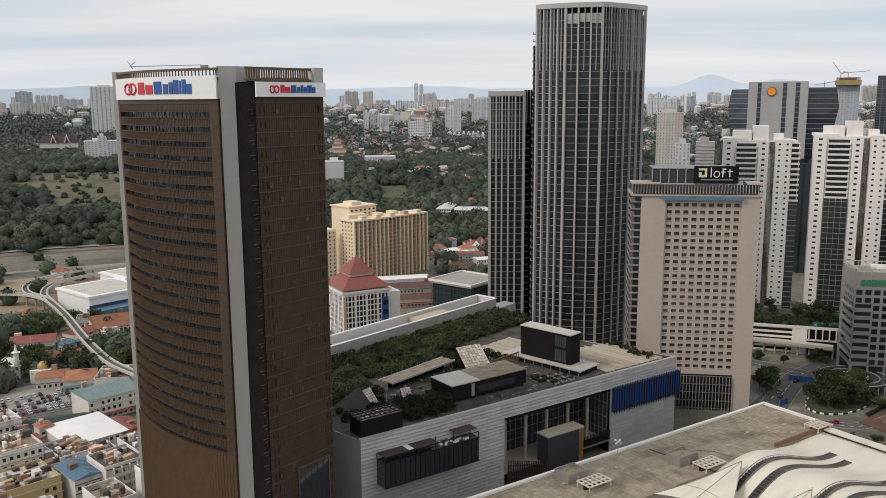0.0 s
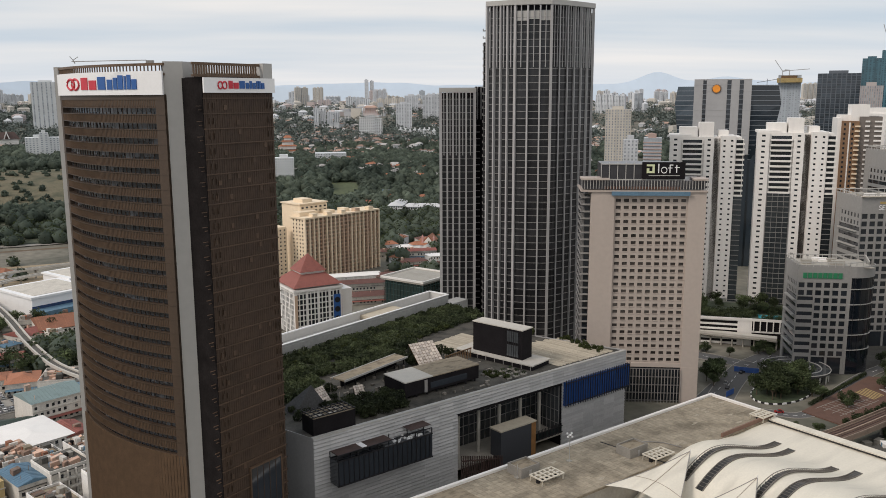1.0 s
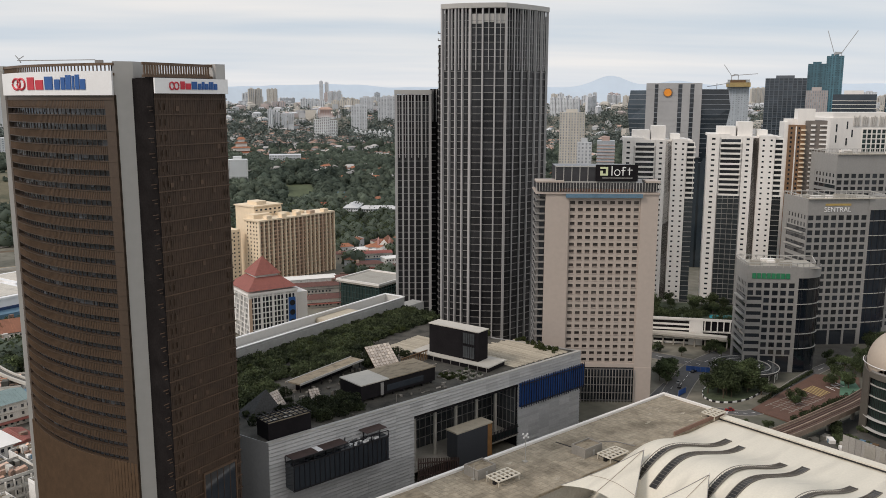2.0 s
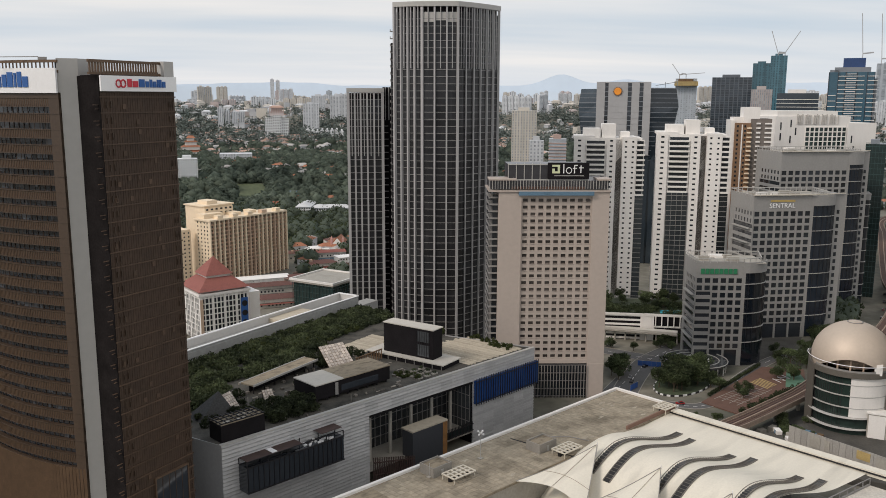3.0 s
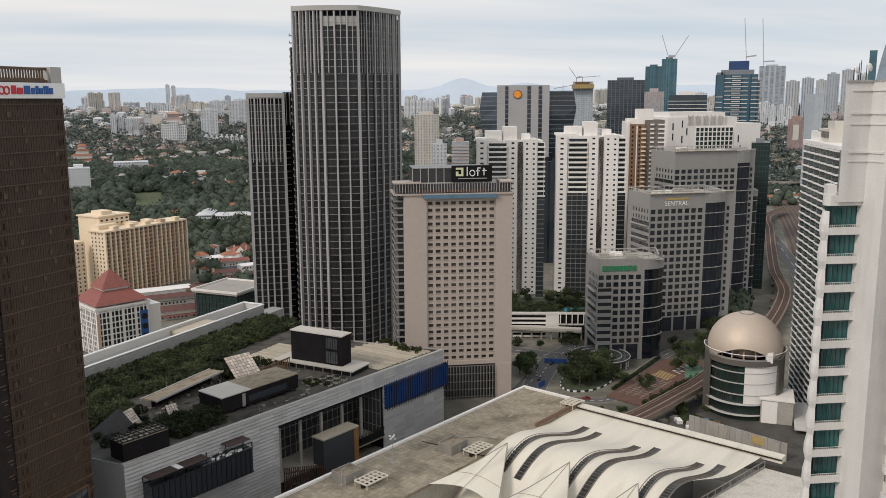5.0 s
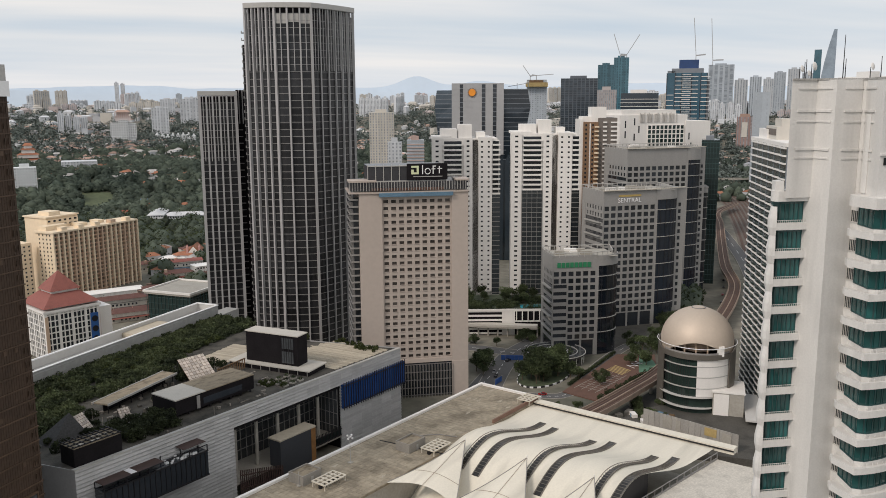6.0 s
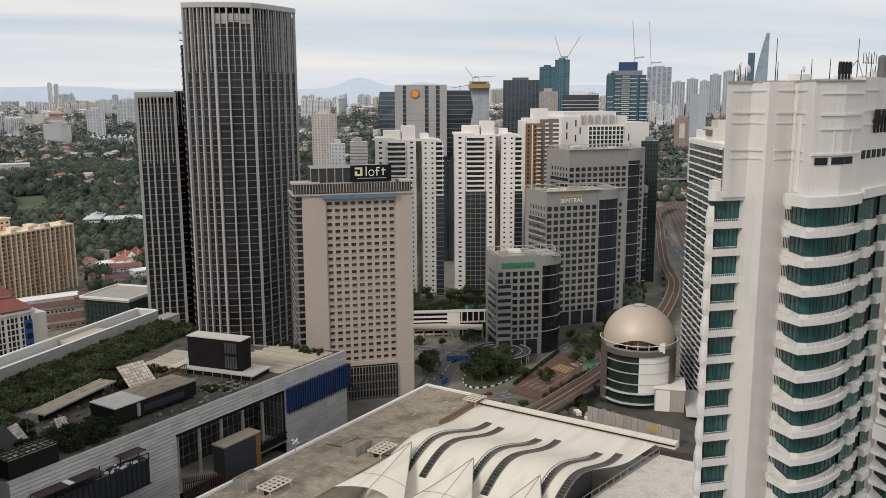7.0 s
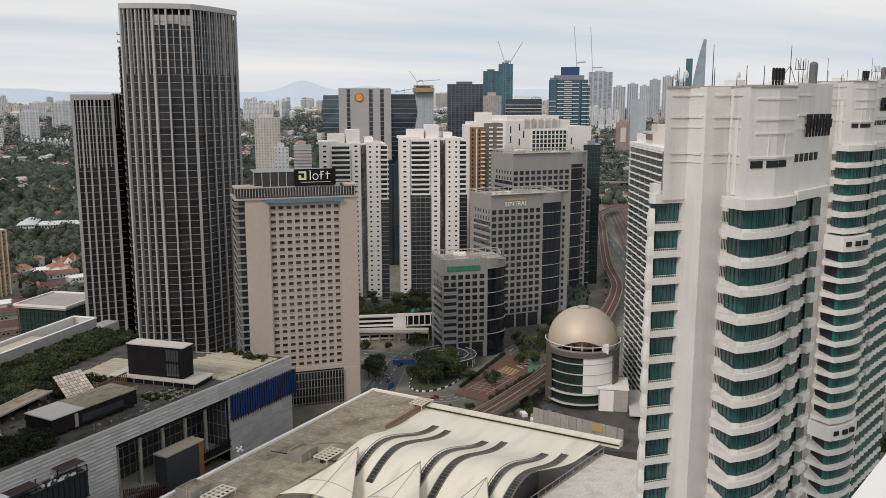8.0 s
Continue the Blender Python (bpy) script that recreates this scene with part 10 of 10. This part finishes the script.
def terrace_rows():
    """Terraced houses past counting on the far slope."""
    g = random.Random(15)
    w, rf = Solid(), Solid()
    for az0, az1, d in ((-6.0, -3.3, 1480), (-5.6, -3.6, 1530), (-3.2, -1.2, 1690), (-2.6, -0.2, 1770), (-1.5, 1.0, 1610), (0.4, 3.0, 1700), (-4.3, -2.7, 1840), (0.3, 2.8, 1540), (0.8, 3.0, 1480), (-3.4, -2.2, 1590), (-6.4, -4.8, 1900), (-0.6, 1.4, 1830)):
        p, q = Vector(polar(az0, d)), Vector(polar(az1, d + g.uniform(-50, 50)))
        n, a = int((q - p).length / 7.5), math.atan2(q.y - p.y, q.x - p.x)
        for i in range(n):
            m = p.lerp(q, i / n)
            x, y, z, h = m.x, m.y, ground_z(m.x, m.y), g.uniform(6, 8.5)
            c, sn_ = math.cos(a), math.sin(a)
            b = Solid().box(0, 0, -5, 6.6, 11, h).box(0.6, -2.4, -5, 4.4, 0, h * 0.55)
            w.add([(x + u * c - v * sn_, y + u * sn_ + v * c, z + k) for u, v, k in b.v], b.f)
            b = Solid().hip(-0.4, -0.6, 7.0, 11.6, h, h + 2.6)
            rf.add([(x + u * c - v * sn_, y + u * sn_ + v * c, z + k) for u, v, k in b.v], b.f)
    single("terrace_walls", w, M["white_bright"], Matrix(), "white walls of terraced hillside houses", "houses", kind="stuff")
    single("terrace_roofs", rf, M["terracotta_far"], Matrix(), "hazed brown roofs of terraced hillside houses", "houses", kind="stuff")


def school():
    x, y = polar(-0.4, 968)
    t = thing("school_building", pose(x, y, ground_z(x, y) - 0.5, 0, 0, -8), "long white school of two pitched-roof wings", "building")
    part("wing", Solid().box(0, 0.5, 0, 16, 46, 13), M["white_bright"], t)
    facade(t, 0, 16, 1, 13, 0, 6, 4, 0.6, 0.45, M["white_bright"], M["glass_grey"], 0.5, singly=False)
    part("roof", Solid().hip(-1.2, -1, 17.2, 47, 13, 16.5, 0.4), M["roof_light"], t, "pale pitched roof")
    part("wing", Solid().box(16, 8.5, 0, 60, 22, 11), M["white_bright"], t)
    facade(t, 16, 60, 0.5, 11, 8, 16, 3, 0.65, 0.45, M["white_bright"], M["glass_grey"], 0.5, singly=False)
    part("roof", Solid().hip(15.4, 7, 61.4, 23.4, 11, 14.5, 0.4), M["roof_light"], t, "pale pitched roof")
    part("gable_porch", Solid().box(-9, 6, 0, 0, 16, 6), M["white_bright"], t)
    x, y = polar(2.3, 792)
    c = thing("church", pose(x, y, 0, 0, 0, -15), "small pink gabled church with white facade", "building")
    part("nave", Solid().box(-5, 0, 0, 5, 18, 10), M["pink"], c)
    part("roof", Solid().add([(-5.6, -0.4, 10), (5.6, -0.4, 10), (0, -0.4, 16), (-5.6, 18.4, 10), (5.6, 18.4, 10), (0, 18.4, 16)], [(0, 1, 2), (5, 4, 3), (0, 2, 5, 3), (1, 4, 5, 2), (0, 3, 4, 1)]), M["terracotta"], c)
    part("gable", Solid().add([(-5.0, -0.7, 9), (5.0, -0.7, 9), (0, -0.7, 14.6), (-5.0, -0.45, 9), (5.0, -0.45, 9), (0, -0.45, 14.6)], [(0, 1, 2), (5, 4, 3), (0, 2, 5, 3), (1, 4, 5, 2), (0, 3, 4, 1)]).box(-1, -0.8, 2, 1, -0.1, 8), M["white"], c)
    for px in (-5.4, 5.4):
        part("turret", Solid().box(px - 0.9, -1.2, 0, px + 0.9, 0.6, 14).add([(px - 1, -1.3, 14), (px + 1, -1.3, 14), (px + 1, 0.7, 14), (px - 1, 0.7, 14), (px, -0.3, 17)], [(0, 1, 4), (1, 2, 4), (2, 3, 4), (3, 0, 4)]), M["pink"], c)
    part("side_hall", Solid().box(-22, -6, 0, -8, 4, 5).box(-23, -7, 5, -7, 5, 5.5), M["white"], c)
    x, y = polar(-0.8, 1060)
    b = thing("screen_wall", pose(x, y, ground_z(x, y), 0, 0, -4), "tall blue screen wall on a frame", "screen")
    part("panel", Solid().box(0, 0, 1, 13.5, 0.6, 11), M["screen_blue"], b)
    part("frame", Solid().beam((0, 1, 0), (0, 1, 11), 0.5).beam((13.5, 1, 0), (13.5, 1, 11), 0.5).beam((0, 1, 11), (13.5, 1, 11), 0.5), M["fin"], b)
    part("low_wall", Solid().box(14, 0, 0, 44, 0.6, 5), M["white_far"], b)


M["roof_light"] = material("pale_sheet_roof", (0.55, 0.56, 0.57), 0.7, 0.1, 0.1, 0.2)
M["pink"] = material("pink_render", (0.55, 0.30, 0.27), 0.85, 0.1, 0.2, 0.2)
M["screen_blue"] = material("pale_blue_sheet", (0.16, 0.32, 0.44), 0.6, 0.1, 0.1)
terrace_rows()
school()

g = random.Random(77)
for k in range(40):
    d = g.uniform(2500, 4600)
    az = g.uniform(-32, 46)
    w = math.degrees(g.uniform(18, 55) / d)
    far_tower(az, az + w, d, ground_z(*polar(az, d)) + g.choice([18, 24, 32, 40, 55, 70]) * g.uniform(0.8, 1.2), g.choice(["white_far", "white_far", "cream_far", "slate_pale", "brick_far"]), cols=5, fill=(0.5, 0.5), storey=5)


def crane(az, d, z, h, jib, ang):
    x, y = polar(az, d)
    t = thing("tower_crane", pose(x, y, z, 0, 0, -az), "thin tower crane over a building site", "crane", "tower cranes")
    part("mast", Solid().beam((0, 0, 0), (0, 0, h), d * 0.0008), M["crane"], t)
    a = radians(ang)
    part("jib", Solid().beam((0, 0, h), (jib * math.cos(a), 0, h + jib * math.sin(a)), d * 0.0007), M["crane"], t)
    part("counter_jib", Solid().beam((0, 0, h), (-jib * 0.25 * math.copysign(1, math.cos(a)), 0, h + 1), d * 0.0014), M["crane"], t)


M["crane"] = material("crane_steel", (0.36, 0.37, 0.38), 0.6, 0.1)
crane(30.6, 1905, 210, 26, 48, 108)
crane(31.0, 1905, 224, 14, 50, 58)
crane(35.3, 905, 172, 15, 37, 95)
crane(36.33, 2612, 236, 16, 118, 94)
crane(25.2, 1500, 176, 9, 30, 4)
crane(24.8, 1500, 176, 8, 22, 125)


def sail_tower():
    x, y = polar(42.5, 2400)
    t = thing("sail_tower", pose(x, y, 40, 0, 0, -43), "tall pale blue sail-shaped glass tower", "building")
    v = [(0, 0, 0), (40, 0, 0), (40, 30, 0), (0, 30, 0)]
    pts = []
    for k in range(11):
        q = k / 10
        z = 274 * q
        x0 = 26 * max(0, q - 0.45) ** 1.5 / 0.55 ** 1.5 + 4
        pts.append((x0, 38.5 - 1.0 * q, z))
    v, f = [], []
    for x0, x1, z in pts:
        v += [(x0, 0, z), (x1, 0, z), (x1, 24, z), (x0, 24, z)]
    for k in range(10):
        for j in range(4):
            f.append((4 * k + j, 4 * k + (j + 1) % 4, 4 * k + 4 + (j + 1) % 4, 4 * k + 4 + j))
    part("shaft", Solid().add(v, f), M["sail_glass"], t)
    part("side_shaft", Solid().box(-12, 4, 0, 5, 24, 225), M["glass_teal"], t)


M["sail_glass"] = glass_material("pale_blue_glass", (0.22, 0.27, 0.32), 0.3, 0.1)
sail_tower()


# ---- the terrace that the camera stands on ----
def terrace():
    t = thing("lookout_tower", Matrix(), "white tower with a parapeted lookout terrace", "building")
    part("shaft", Solid().prism([(-14, -22), (4, -22), (4, 1.6), (0.3, 0.1), (-14, -0.2)], 0, 142.6), M["white"], t)
    part("terrace_floor", Solid().prism([(-14.3, -22.3), (4.3, -22.3), (4.3, 1.7), (0.36, 0.12), (-14.3, -0.25)], 142.6, 143.2), M["paving"], t)
    part("parapet", Solid().box(-14.3, -0.2, 143.2, 0.3, 0.1, 143.9), M["white"], t, "white terrace parapet")
    # white corner parapet that closes the terrace to the right
    part("parapet_side", Solid().prism([(0.34, 0.21), (4.14, 1.86), (4.0, 2.18), (0.2, 0.53)], 142.6, 144.2), M["white"], t, "white corner parapet")


terrace()

# ---- cladding panels of the mall front ----
for me_, par_, m_ in PANELS:
    part("cladding_panel", me_, None, par_, at=m_)
